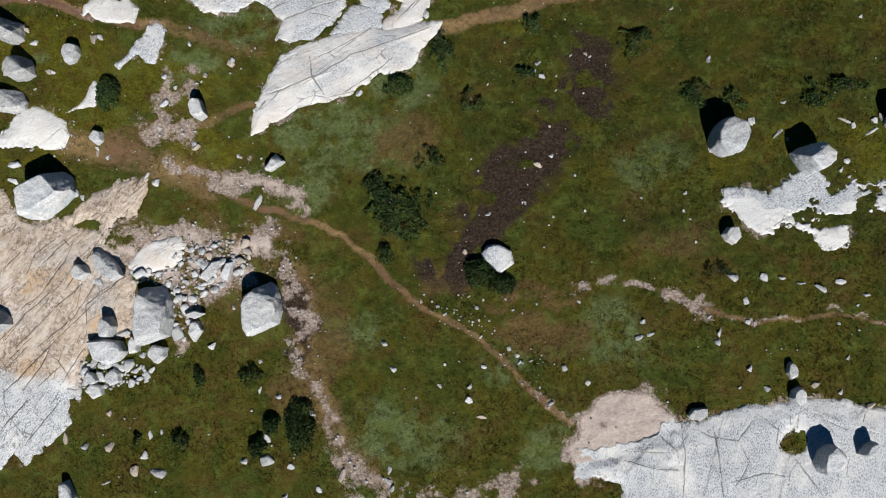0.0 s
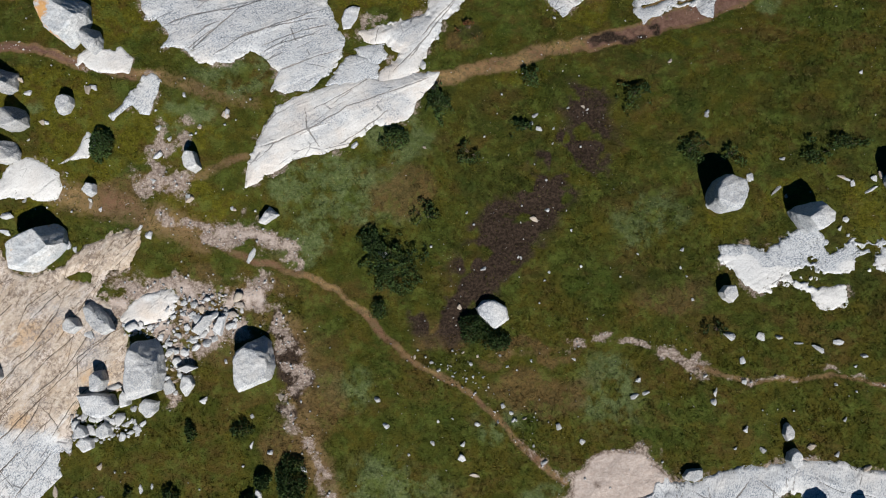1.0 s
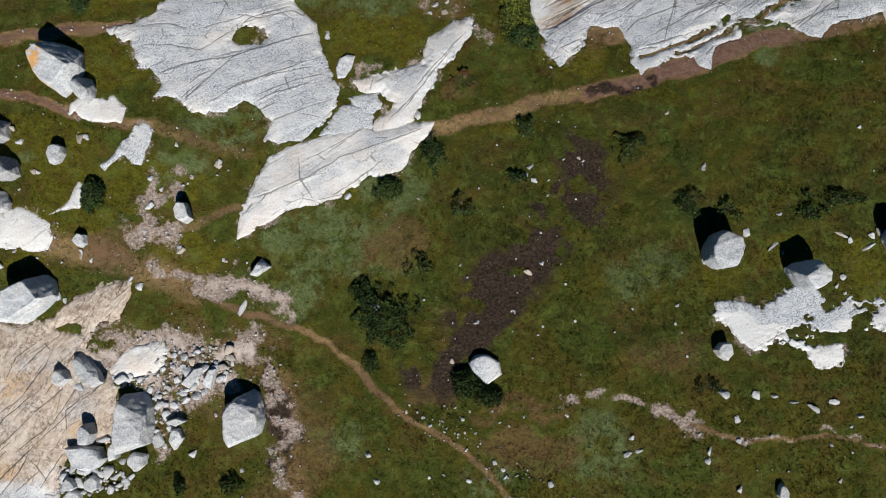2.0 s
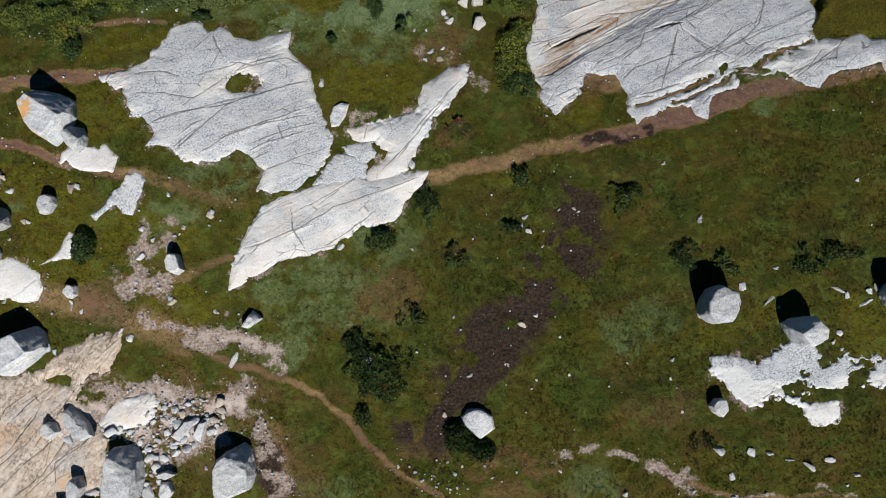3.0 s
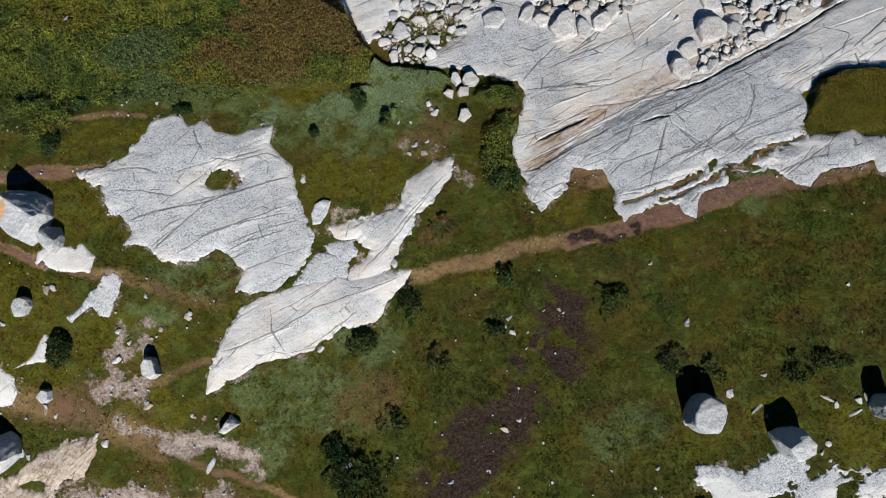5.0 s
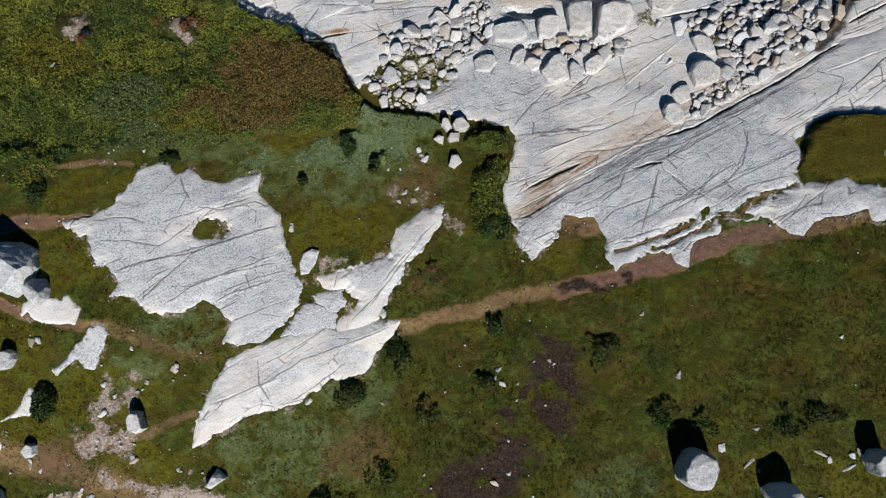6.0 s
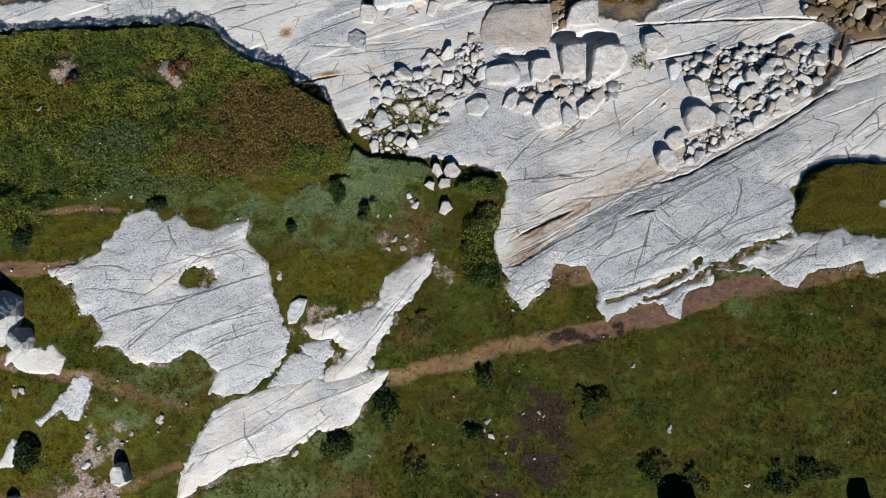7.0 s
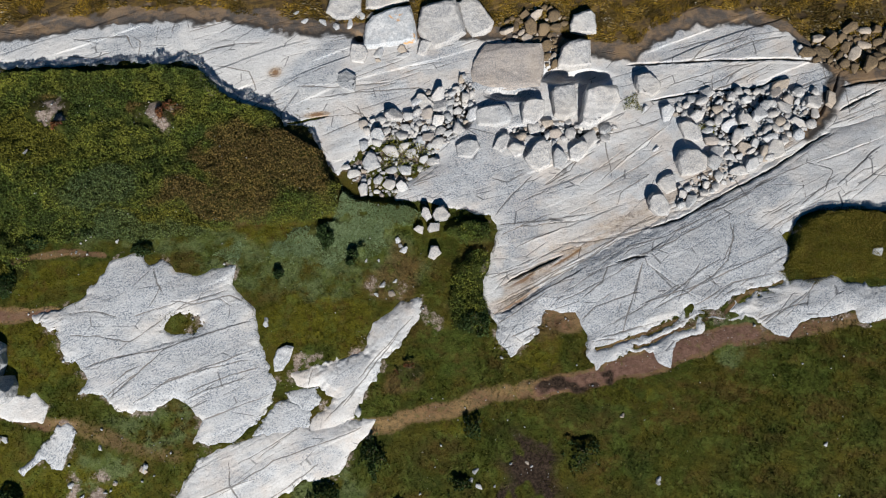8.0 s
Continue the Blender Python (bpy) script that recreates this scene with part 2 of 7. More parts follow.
BAND["gravel_n"] = (1.30, [(-1.43, 25.42), (-0.19, 26.36), (1.12, 26.75), (0.17, 24.97)])
BAND["gravel_n_low"] = (1.01, [(-0.77, 20.10), (0.26, 19.65), (1.03, 19.43), (2.07, 18.73)])
BAND["gravel_mid"] = (0.84, [(-3.88, 15.63), (-2.90, 16.28), (-1.41, 16.95)])
BAND["path_broad"] = (1.59, [(-16.57, 8.19), (-14.39, 7.82), (-11.97, 7.01), (-10.27, 6.34)])
BAND["gravel_bare_a"] = (1.1, [(-16.06, 27.18), (-15.26, 27.16)])
BAND["gravel_bare_b"] = (1.1, [(-11.27, 27.21), (-10.51, 27.28)])
BAND["stony"] = (1.49, [(-0.60, 1.37), (0.89, 0.87), (1.87, -0.11), (2.85, -0.84), (4.31, -1.32)])
BAND["gravel_pink"] = (0.85, [(-3.52, 16.20), (-2.54, 16.52), (-1.30, 16.84), (-0.55, 17.15)])
BAND["gravel_pink_low"] = (0.55, [(-1.19, 14.26), (-0.55, 14.03)])
BAND["path_run"] = (1.49, [(-6.55, 2.60), (-6.04, 1.12), (-5.89, -0.84), (-5.24, -2.78), (-4.48, -4.71), (-3.01, -6.36)])
BAND["peat_path"] = (0.75, [(7.24, 15.88), (8.49, 16.02), (9.54, 16.46)])
BAND["path_notch"] = (1.17, [(7.39, 19.14), (8.41, 18.77)])
BAND["path_straw"] = (0.82, [(-12.48, 13.58), (-11.25, 13.18), (-9.79, 12.69), (-8.22, 12.30)])
BAND["gravel_path"] = (0.60, [(3.72, -2.10), (4.56, -2.96), (5.63, -3.79)])
BAND["peat_path_low"] = (0.45, [(8.13, 15.81), (10.32, 16.76), (12.15, 17.40), (13.72, 17.82), (15.05, 18.15)])
BAND["path_cleft"] = (0.25, [(9.60, 17.58), (10.83, 18.13), (12.19, 18.66), (13.19, 19.13)])
BAND["path_cleft_low"] = (0.25, [(11.29, 17.80), (13.04, 18.60), (14.90, 19.50), (16.21, 20.39), (17.83, 21.04)])
THICKET["thicket_west"] = [(-21.03, 28.94), (-18.61, 29.10), (-15.47, 29.53), (-12.82, 29.53), (-10.78, 29.92), (-9.44, 29.80), (-8.49, 29.06), (-7.13, 28.28), (-5.80, 28.03), (-4.62, 26.79), (-3.28, 26.27), (-2.84, 24.96), (-2.34, 24.45), (-2.23, 23.24), (-3.68, 22.62), (-6.37, 22.45), (-8.70, 21.67), (-11.31, 21.40), (-14.20, 21.25), (-18.79, 20.67)]
THICKET["thicket_west_b"] = [(-20.0, 21.2), (-16.5, 21.4), (-14.6, 21.3), (-14.9, 20.6), (-15.6, 19.3), (-16.6, 19.0), (-17.5, 19.6), (-20.0, 19.8)]
THICKET["thicket_hollow_a"] = [(2.70, 23.15), (4.70, 23.25), (4.85, 22.30), (4.20, 21.95), (3.30, 22.25), (2.55, 22.55)]
THICKET["thicket_hollow_b"] = [(3.55, 21.75), (4.75, 21.75), (4.50, 19.84), (4.73, 18.84), (4.48, 17.84), (3.20, 18.10), (2.75, 19.30), (3.00, 20.60)]
THICKET["thicket_sage"] = [(-2.34, 24.45), (-1.27, 23.92), (0.01, 23.84), (1.18, 23.76), (1.58, 23.40), (1.15, 22.84), (0.34, 22.68), (-0.09, 21.66), (-1.04, 20.83), (-2.25, 20.51), (-3.96, 20.54), (-6.20, 20.70), (-7.60, 20.95), (-6.60, 21.60), (-5.02, 21.90), (-4.13, 22.30), (-2.45, 22.83)]
THICKET["thicket_nook_a"] = [(-0.97, 26.73), (0.04, 27.27), (1.94, 26.66), (1.77, 25.85), (0.50, 25.14), (-0.66, 25.34)]
THICKET["thicket_nook_b"] = [(14.50, 28.68), (15.63, 28.51), (15.37, 27.31), (14.66, 27.23)]
THICKET["thicket_nook_c"] = [(10.98, 29.85), (11.68, 30.13), (11.98, 29.35), (11.01, 29.00)]
THICKET["thicket_heath"] = [(18.29, 23.07), (18.77, 23.99), (20.32, 24.59), (22.01, 24.49), (23.76, 24.36), (23.20, 21.29), (21.47, 21.34), (19.28, 21.02), (17.90, 20.92), (17.56, 21.38)]
RUBBLE["shore_west"] = [(-1.59, 27.61), (-0.32, 28.51), (0.90, 28.31), (1.03, 29.52), (2.33, 29.77), (3.13, 30.60), (3.65, 30.03), (3.75, 28.67), (3.11, 27.44), (2.07, 26.64), (0.05, 26.98), (-1.15, 27.01)]
RUBBLE["shore_east"] = [(12.84, 28.99), (13.69, 29.63), (15.10, 30.30), (17.28, 30.51), (20.23, 30.58), (20.62, 29.91), (19.72, 28.59), (18.70, 27.67), (17.14, 26.46), (14.13, 24.52), (13.22, 24.35), (13.54, 25.35), (15.04, 26.26), (15.14, 27.43), (14.71, 28.76)]
RUBBLE["shore_nook"] = [(-2.32, 25.33), (-1.52, 26.66), (0.04, 27.07), (1.79, 26.91), (1.97, 26.06), (1.08, 25.23), (0.23, 24.26), (-1.06, 24.17)]
RUBBLE["shore_gap"] = [(5.56, 27.95), (7.06, 28.22), (7.61, 28.55), (8.85, 28.37), (9.80, 28.18), (10.63, 28.30), (10.20, 27.54), (9.37, 27.15), (8.16, 27.51), (7.75, 27.19), (6.25, 27.20)]
RUBBLE["weed_north"] = [(20.05, 32.62), (20.58, 33.44), (22.29, 34.05), (25.01, 34.21), (24.61, 31.83), (21.97, 31.70), (20.43, 32.22)]
RUBBLE["weed_gap"] = [(4.87, 33.73), (7.02, 34.86), (8.18, 34.28), (7.89, 31.54), (7.19, 31.19), (7.04, 32.66), (5.04, 32.78)]
RUBBLE["tan_rubble"] = [(-13.66, 2.09), (-13.12, 2.57), (-11.90, 2.82), (-11.18, 3.80), (-8.51, 4.06), (-8.49, 2.83), (-9.09, 2.09), (-10.68, 1.36), (-11.41, -0.35), (-11.90, -0.35), (-11.90, 1.84)]
RUBBLE["tan_foot"] = [(-15.86, -1.33), (-14.00, -1.33), (-12.64, -1.57), (-12.89, -2.18), (-14.38, -2.55), (-15.87, -2.55)]
CRACKS = []
WIDE = (1, 143, 144, 130, 4, 5, 117, 118, 119)
CRACKS.append([(5.32, 18.99), (7.07, 20.21), (9.35, 21.87), (10.92, 23.13), (13.28, 24.31), (15.71, 25.94), (18.70, 27.41), (20.68, 28.84)])
CRACKS.append([(10.31, 21.51), (11.12, 21.81), (11.88, 21.92)])
CRACKS.append([(11.62, 21.70), (11.33, 20.65), (11.09, 19.50)])
CRACKS.append([(5.41, 20.60), (7.06, 21.38), (8.34, 21.96)])
CRACKS.append([(11.23, 31.72), (15.15, 32.09), (19.26, 32.29), (21.65, 32.14)])
CRACKS.append([(12.27, 29.78), (15.03, 30.37), (17.48, 30.62), (18.89, 31.34)])
CRACKS.append([(10.03, 28.21), (10.16, 26.89), (10.41, 25.47)])
CRACKS.append([(9.69, 25.38), (11.89, 27.49), (13.43, 28.73)])
CRACKS.append([(8.63, 25.11), (11.08, 27.22)])
CRACKS.append([(4.97, 23.11), (7.05, 23.38), (9.26, 23.80)])
CRACKS.append([(-4.31, 28.79), (-1.18, 29.47), (0.96, 29.83), (2.62, 29.57)])
CRACKS.append([(-3.59, 26.87), (-1.34, 28.06), (-1.60, 28.04), (-2.72, 28.69)])
CRACKS.append([(-10.10, 30.64), (-8.35, 31.38), (-6.25, 31.74)])
CRACKS.append([(-15.81, 31.09), (-14.50, 31.32), (-13.20, 31.55), (-12.59, 30.60)])
CRACKS.append([(-8.99, 30.29), (-7.09, 29.98), (-6.66, 29.08), (-7.19, 28.74)])
CRACKS.append([(-5.83, 30.48), (-5.30, 31.04)])
CRACKS.append([(-11.08, 31.68), (-10.99, 32.79)])
CRACKS.append([(12.83, 25.28), (15.77, 26.51), (16.59, 24.57)])
CRACKS.append([(11.29, 19.63), (14.28, 20.77), (18.12, 22.73)])
CRACKS.append([(9.54, 18.07), (12.97, 19.21), (15.49, 20.82), (17.73, 21.42)])
CRACKS.append([(15.56, 24.26), (15.68, 22.91), (15.07, 21.57)])
CRACKS.append([(5.60, 17.89), (7.08, 18.70)])
CRACKS.append([(14.61, 32.39), (17.48, 33.60), (19.73, 34.04)])
CRACKS.append([(13.13, 30.62), (16.23, 31.81), (17.89, 32.07)])
CRACKS.append([(20.46, 25.52), (23.01, 27.86)])
CRACKS.append([(7.57, 21.01), (10.65, 22.85), (12.72, 23.47)])
CRACKS.append([(-13.30, 17.17), (-11.97, 17.22), (-10.50, 17.03), (-8.47, 18.73), (-6.55, 19.53)])
CRACKS.append([(-12.54, 15.77), (-11.16, 16.35), (-9.27, 16.75), (-7.62, 17.44), (-5.46, 18.23)])
CRACKS.append([(-10.28, 14.35), (-8.69, 15.56), (-6.81, 16.30), (-5.14, 17.05)])
CRACKS.append([(-8.17, 14.95), (-6.29, 15.81), (-4.85, 16.28)])
CRACKS.append([(-10.12, 20.38), (-9.61, 19.35), (-9.95, 18.38)])
CRACKS.append([(-7.38, 13.86), (-5.73, 14.56), (-4.35, 15.14)])
CRACKS.append([(-11.28, 15.07), (-10.39, 15.82), (-9.70, 16.16)])
CRACKS.append([(-2.27, 13.95), (-0.84, 15.57), (0.88, 18.06)])
CRACKS.append([(-1.55, 14.50), (-0.11, 16.66)])
CRACKS.append([(-8.18, 10.31), (-7.10, 10.66), (-6.00, 11.23), (-4.65, 11.67)])
CRACKS.append([(-6.03, 12.40), (-5.88, 11.37), (-5.20, 10.31)])
CRACKS.append([(-6.36, 10.84), (-4.16, 12.35), (-1.64, 13.38), (-0.23, 13.98)])
CRACKS.append([(10.19, -4.15), (10.29, -5.08), (10.12, -7.42)])
CRACKS.append([(11.51, -3.91), (11.70, -5.55), (11.87, -7.41)])
CRACKS.append([(10.55, -4.03), (11.37, -4.49), (12.55, -4.61), (13.45, -3.50)])
CRACKS.append([(13.45, -3.55), (14.71, -4.55)])
CRACKS.append([(14.76, -5.06), (15.32, -5.99), (16.10, -7.14)])
CRACKS.append([(9.12, -4.27), (9.93, -5.08), (10.06, -5.79)])
CRACKS.append([(7.56, -5.09), (9.93, -5.20)])
CRACKS.append([(17.94, -3.17), (17.68, -4.10)])
CRACKS.append([(16.92, -6.21), (17.19, -5.04)])
CRACKS.append([(-16.84, -0.47), (-15.23, 1.10), (-13.39, 2.80)])
CRACKS.append([(-18.68, -0.84), (-16.69, 1.10), (-15.21, 2.31)])
CRACKS.append([(-19.20, -2.78), (-17.71, -1.32), (-16.71, -0.35)])
CRACKS.append([(-17.82, -0.35), (-16.73, -1.32), (-16.13, -2.29)])
CRACKS.append([(-19.45, -4.49), (-18.22, -3.15), (-17.73, -2.78)])
CRACKS.append([(-19.20, -3.27), (-18.47, -4.24), (-17.92, -4.97)])
CRACKS.append([(-19.19, -1.81), (-17.94, -0.59)])
CRACKS.append([(-15.49, -0.35), (-15.47, 1.10), (-14.25, 2.07)])
CRACKS.append([(-18.13, 2.07), (-17.62, 3.28), (-16.39, 4.24)])
CRACKS.append([(-19.09, 2.55), (-18.10, 3.52)])
CRACKS.append([(-17.73, -2.54), (-16.49, -1.32)])
CRACKS.append([(-18.46, -5.21), (-17.24, -3.76), (-16.50, -2.78)])
CRACKS.append([(9.54, 21.17), (10.60, 21.50), (11.62, 22.02), (12.07, 22.17)])
CRACKS.append([(11.65, 21.81), (11.33, 20.79), (11.00, 19.65), (10.55, 18.21)])
CRACKS.append([(9.03, 17.91), (10.42, 18.13), (12.06, 18.42), (13.20, 18.84)])
CRACKS.append([(9.14, 17.65), (11.18, 18.27), (13.21, 18.98), (14.24, 19.41), (16.85, 20.64), (17.91, 21.13)])
CRACKS.append([(15.85, 23.79), (15.37, 21.84), (14.66, 21.11), (13.58, 20.38), (11.74, 19.38)])
CRACKS.append([(11.64, 21.66), (13.09, 20.52), (14.05, 20.02)])
CRACKS.append([(17.41, 19.11), (18.55, 20.37), (19.50, 21.43)])
CRACKS.append([(16.18, 19.10), (17.74, 19.83), (19.01, 20.15)])
CRACKS.append([(4.68, 18.72), (6.11, 19.77), (7.87, 21.10), (9.58, 21.93)])
CRACKS.append([(4.81, 18.29), (6.63, 19.62), (7.69, 20.30)])
CRACKS.append([(5.59, 19.53), (7.86, 20.96)])
CRACKS.append([(5.71, 18.16), (6.40, 17.58)])
CRACKS.append([(-0.98, 15.71), (0.46, 17.60), (1.50, 18.84)])
CRACKS.append([(-13.58, 18.05), (-12.15, 18.25), (-10.91, 18.02)])
CRACKS.append([(-10.13, 20.66), (-9.75, 19.59), (-9.26, 18.90)])
CRACKS.append([(-9.26, 18.90), (-8.07, 18.75), (-6.64, 19.21), (-5.75, 18.89)])
CRACKS.append([(-11.05, 14.72), (-9.96, 15.82), (-9.05, 16.82), (-7.71, 17.46)])
CRACKS.append([(-9.66, 15.03), (-7.82, 15.87), (-5.38, 16.56)])
CRACKS.append([(-8.20, 14.60), (-7.29, 15.14), (-5.41, 15.79)])
CRACKS.append([(8.71, 19.75), (9.77, 20.62), (10.09, 21.64)])
CRACKS.append([(12.14, 19.66), (14.18, 21.39), (15.26, 21.98)])
CRACKS.append([(8.15, 18.22), (9.47, 19.49), (11.55, 20.36)])
CRACKS.append([(13.18, 31.65), (15.45, 32.42), (17.73, 33.29), (19.41, 33.65)])
CRACKS.append([(17.49, 33.77), (17.63, 32.80), (17.77, 32.01)])
CRACKS.append([(13.65, 30.11), (15.89, 31.02), (16.82, 31.67), (18.23, 32.21)])
CRACKS.append([(15.16, 30.31), (16.42, 30.88)])
CRACKS.append([(9.31, 24.66), (11.30, 26.07), (13.00, 27.29)])
CRACKS.append([(10.87, 25.15), (12.02, 25.70)])
CRACKS.append([(20.18, 26.70), (20.47, 26.31), (19.85, 25.08)])
CRACKS.append([(20.46, 25.85), (20.91, 25.20), (21.75, 25.56)])
CRACKS.append([(-4.08, 27.81), (-1.62, 28.24), (-1.26, 27.75), (-1.25, 26.88)])
CRACKS.append([(4.70, 23.34), (5.60, 24.51), (6.72, 25.75)])
CRACKS.append([(0.74, 24.60), (2.29, 25.94)])
CRACKS.append([(5.49, 22.97), (7.05, 23.21), (9.18, 23.53)])
CRACKS.append([(4.38, 25.45), (5.45, 25.18), (6.38, 25.85)])
CRACKS.append([(10.44, 24.07), (10.73, 24.92), (12.35, 26.11)])
CRACKS.append([(-16.18, 30.31), (-14.55, 30.24), (-13.59, 30.75)])
CRACKS.append([(-12.45, 30.36), (-12.48, 31.28), (-13.18, 31.70)])
CRACKS.append([(-4.91, 29.40), (-2.79, 29.51), (-0.14, 30.10)])
CRACKS.append([(7.05, 25.03), (8.38, 25.95), (9.75, 27.76)])
CRACKS.append([(21.60, 29.91), (23.29, 30.86)])
CRACKS.append([(21.25, 31.14), (23.57, 31.32)])
CRACKS.append([(21.45, 28.86), (23.10, 29.64)])
CRACKS.append([(7.55, -5.44), (8.97, -5.79), (10.15, -5.90)])
CRACKS.append([(11.79, -6.48), (13.45, -6.00), (15.08, -6.11)])
CRACKS.append([(15.85, -3.65), (16.99, -4.11), (18.54, -4.33)])
CRACKS.append([(12.55, -4.61), (12.99, -5.54), (12.26, -6.71)])
CRACKS.append([(10.55, -4.14), (10.05, -5.08)])
CRACKS.append([(-7.81, 9.89), (-7.10, 10.81)])
CRACKS.append([(-4.63, 10.51), (-3.64, 11.19), (-2.14, 12.42)])
CRACKS.append([(-18.65, 0.62), (-17.41, 1.59), (-16.16, 3.28)])
CRACKS.append([(-17.70, -0.84), (-15.97, 0.62), (-14.48, 2.80)])
CRACKS.append([(-16.74, -2.54), (-15.74, -0.84), (-14.26, 0.62)])
CRACKS.append([(-19.16, -0.35), (-17.66, 1.10), (-16.43, 2.07)])
CRACKS.append([(-16.44, 1.59), (-15.44, 3.04), (-14.47, 4.73)])
CRACKS.append([(-17.63, 2.55), (-16.16, 4.00), (-14.94, 5.21)])
CRACKS.append([(-18.93, -1.32), (-17.69, -0.11)])
CRACKS.append([(-18.46, -2.78), (-17.47, -1.57), (-16.96, -0.59)])
CRACKS.append([(-5.21, 27.43), (-4.32, 27.62), (-3.64, 27.85), (-3.13, 28.00)])
CRACKS.append([(5.42, 20.39), (6.80, 21.18), (8.08, 21.82)])
CRACKS.append([(21.59, 31.67), (21.17, 30.52), (20.35, 29.28), (19.63, 28.31)])
CRACKS.append([(9.75, 27.76), (11.39, 28.27), (13.04, 28.93)])
CRACKS.append([(14.38, 25.33), (16.80, 26.54), (19.29, 28.07)])
CRACKS.append([(16.68, 25.40), (18.56, 26.31), (20.71, 27.23)])
CRACKS.append([(13.22, 32.50), (14.65, 33.03), (16.65, 33.65)])
CRACKS.append([(14.15, 31.59), (14.90, 32.56), (15.56, 33.22)])
CRACKS.append([(16.00, 30.71), (16.47, 31.41), (17.33, 31.93)])
CRACKS.append([(7.05, 25.03), (8.38, 26.24), (9.74, 27.11)])
CRACKS.append([(19.61, 26.62), (21.21, 27.24), (23.06, 28.15)])
CRACKS.append([(20.71, 25.53), (21.83, 26.40), (22.83, 26.71)])
CRACKS.append([(21.51, 29.31), (22.68, 30.23), (23.45, 30.55)])
CRACKS.append([(11.94, 23.17), (13.50, 23.77), (15.10, 24.79), (16.71, 25.69), (18.36, 26.73), (20.04, 27.94), (20.74, 28.34)])
CRACKS.append([(7.70, 22.28), (9.62, 22.54), (11.17, 22.95), (12.20, 23.32)])
CRACKS.append([(10.63, 22.19), (12.68, 22.85), (14.78, 24.01), (16.92, 25.27)])
CRACKS.append([(4.99, 22.47), (6.27, 23.20), (7.83, 23.90)])
CRACKS.append([(5.64, 21.94), (7.05, 22.70), (8.61, 23.31)])
CRACKS.append([(14.01, 23.93), (15.86, 24.76), (18.02, 26.01)])
CRACKS.append([(4.91, 20.08), (6.20, 20.75), (7.51, 21.40)])
CRACKS.append([(4.78, 19.27), (6.71, 20.28), (8.81, 21.44), (10.68, 22.75)])
CRACKS.append([(5.04, 18.83), (7.23, 20.16), (9.32, 21.45)])
CRACKS.append([(5.55, 20.37), (7.24, 21.17)])
CRACKS.append([(5.17, 19.55), (6.85, 20.55), (8.55, 21.57)])
CRACKS.append([(11.14, 21.77), (12.99, 22.65), (15.16, 23.98)])
CRACKS.append([(10.34, 21.33), (11.65, 21.84), (11.87, 21.23)])
CRACKS.append([(21.46, 30.77), (22.55, 31.09), (23.56, 31.23), (24.40, 31.34)])
CRACKS.append([(21.23, 29.45), (22.41, 30.17), (23.47, 30.71)])
CRACKS.append([(20.95, 28.94), (22.18, 29.47), (23.35, 29.94)])
CRACKS.append([(21.73, 30.83), (21.75, 29.16)])
CRACKS.append([(22.82, 31.16), (22.31, 29.47)])
CRACKS.append([(21.62, 30.06), (23.43, 30.40)])
CRACKS.append([(21.28, 28.56), (23.25, 29.34)])

# rise of the crown, width of the shoulder, tan stain, grey lichen, layering, bedding direction, fine joints
SLAB = {
    "south_slab": (0.28, 0.9, 0.10, 1.15, 0.5, 75, 0.35), "tan_slab": (0.35, 0.8, 0.95, 0.75, 0.45, 50, 1.75),
    "rubble_slab": (0.15, 0.4, 0.30, 0.1, 0.8, 40, 0.6), "pale_slab": (0.20, 0.7, 0.22, 0.85, 0.7, 30, 0.8),
    "hollow_slab": (0.22, 0.8, 0.16, 1.2, 0.5, 27, 0.9), "arm_slab": (0.13, 0.5, 0.25, 0.75, 0.8, 45, 0.4),
    "split_block": (0.12, 0.3, 0.15, 2.0, 0.7, 20, 0.4), "small_block": (0.12, 0.3, 0.15, 2.0, 0.7, 60, 0.4),
    "west_slab": (0.12, 0.4, 0.15, 0.75, 0.5, 30, 0.3),
    "wishbone_slab": (0.09, 0.3, 0.10, 1.6, 0.5, 60, 0.3), "west_ledge": (0.16, 0.4, 0.10, 0.7, 1.0, 45, 0.5),
    "strip_ledge": (0.08, 0.25, 0.10, 0.7, 0.5, 45, 0.2), "east_slab": (0.09, 0.5, 0.05, 1.0, 0.5, 35, 0.3),
    "east_patch": (0.07, 0.3, 0.05, 0.6, 0.5, 35, 0.3), "shore_slab_south": (0.28, 0.8, 0.14, 1.0, 0.9, 32, 1.25),
    "shore_slab_north": (0.14, 1.2, 0.26, 0.72, 0.95, 24, 0.95),
}
HOLLOWS = {"hollow_slab": [(-8.52, 17.86, 0.80, 0.51)], "south_slab": [(14.94, -4.69, 0.59, 0.49)], "tan_slab": [(-15.53, 4.51, 0.63, 0.24)], "east_slab": [(17.35, 6.46, 0.34, 0.22), (18.69, 6.04, 0.53, 0.19), (16.18, 5.72, 0.24, 0.12), (14.80, 4.42, 0.29, 0.17), (16.10, 5.02, 0.73, 0.27), (17.23, 6.56, 0.22, 0.39), (18.89, 6.54, 0.34, 0.22), (18.12, 4.85, 0.48, 0.24)], "shore_slab_south": [(14.74, 19.41, 0.85, 0.13), (16.64, 20.58, 0.65, 0.13)]}
CLEFTS = [[(9.56, 17.58), (10.78, 18.12), (12.13, 18.65), (13.12, 19.12)], [(11.23, 17.80), (12.97, 18.59), (14.83, 19.49), (16.12, 20.37), (17.73, 21.02)], [(13.54, 19.23), (13.61, 19.61)]]
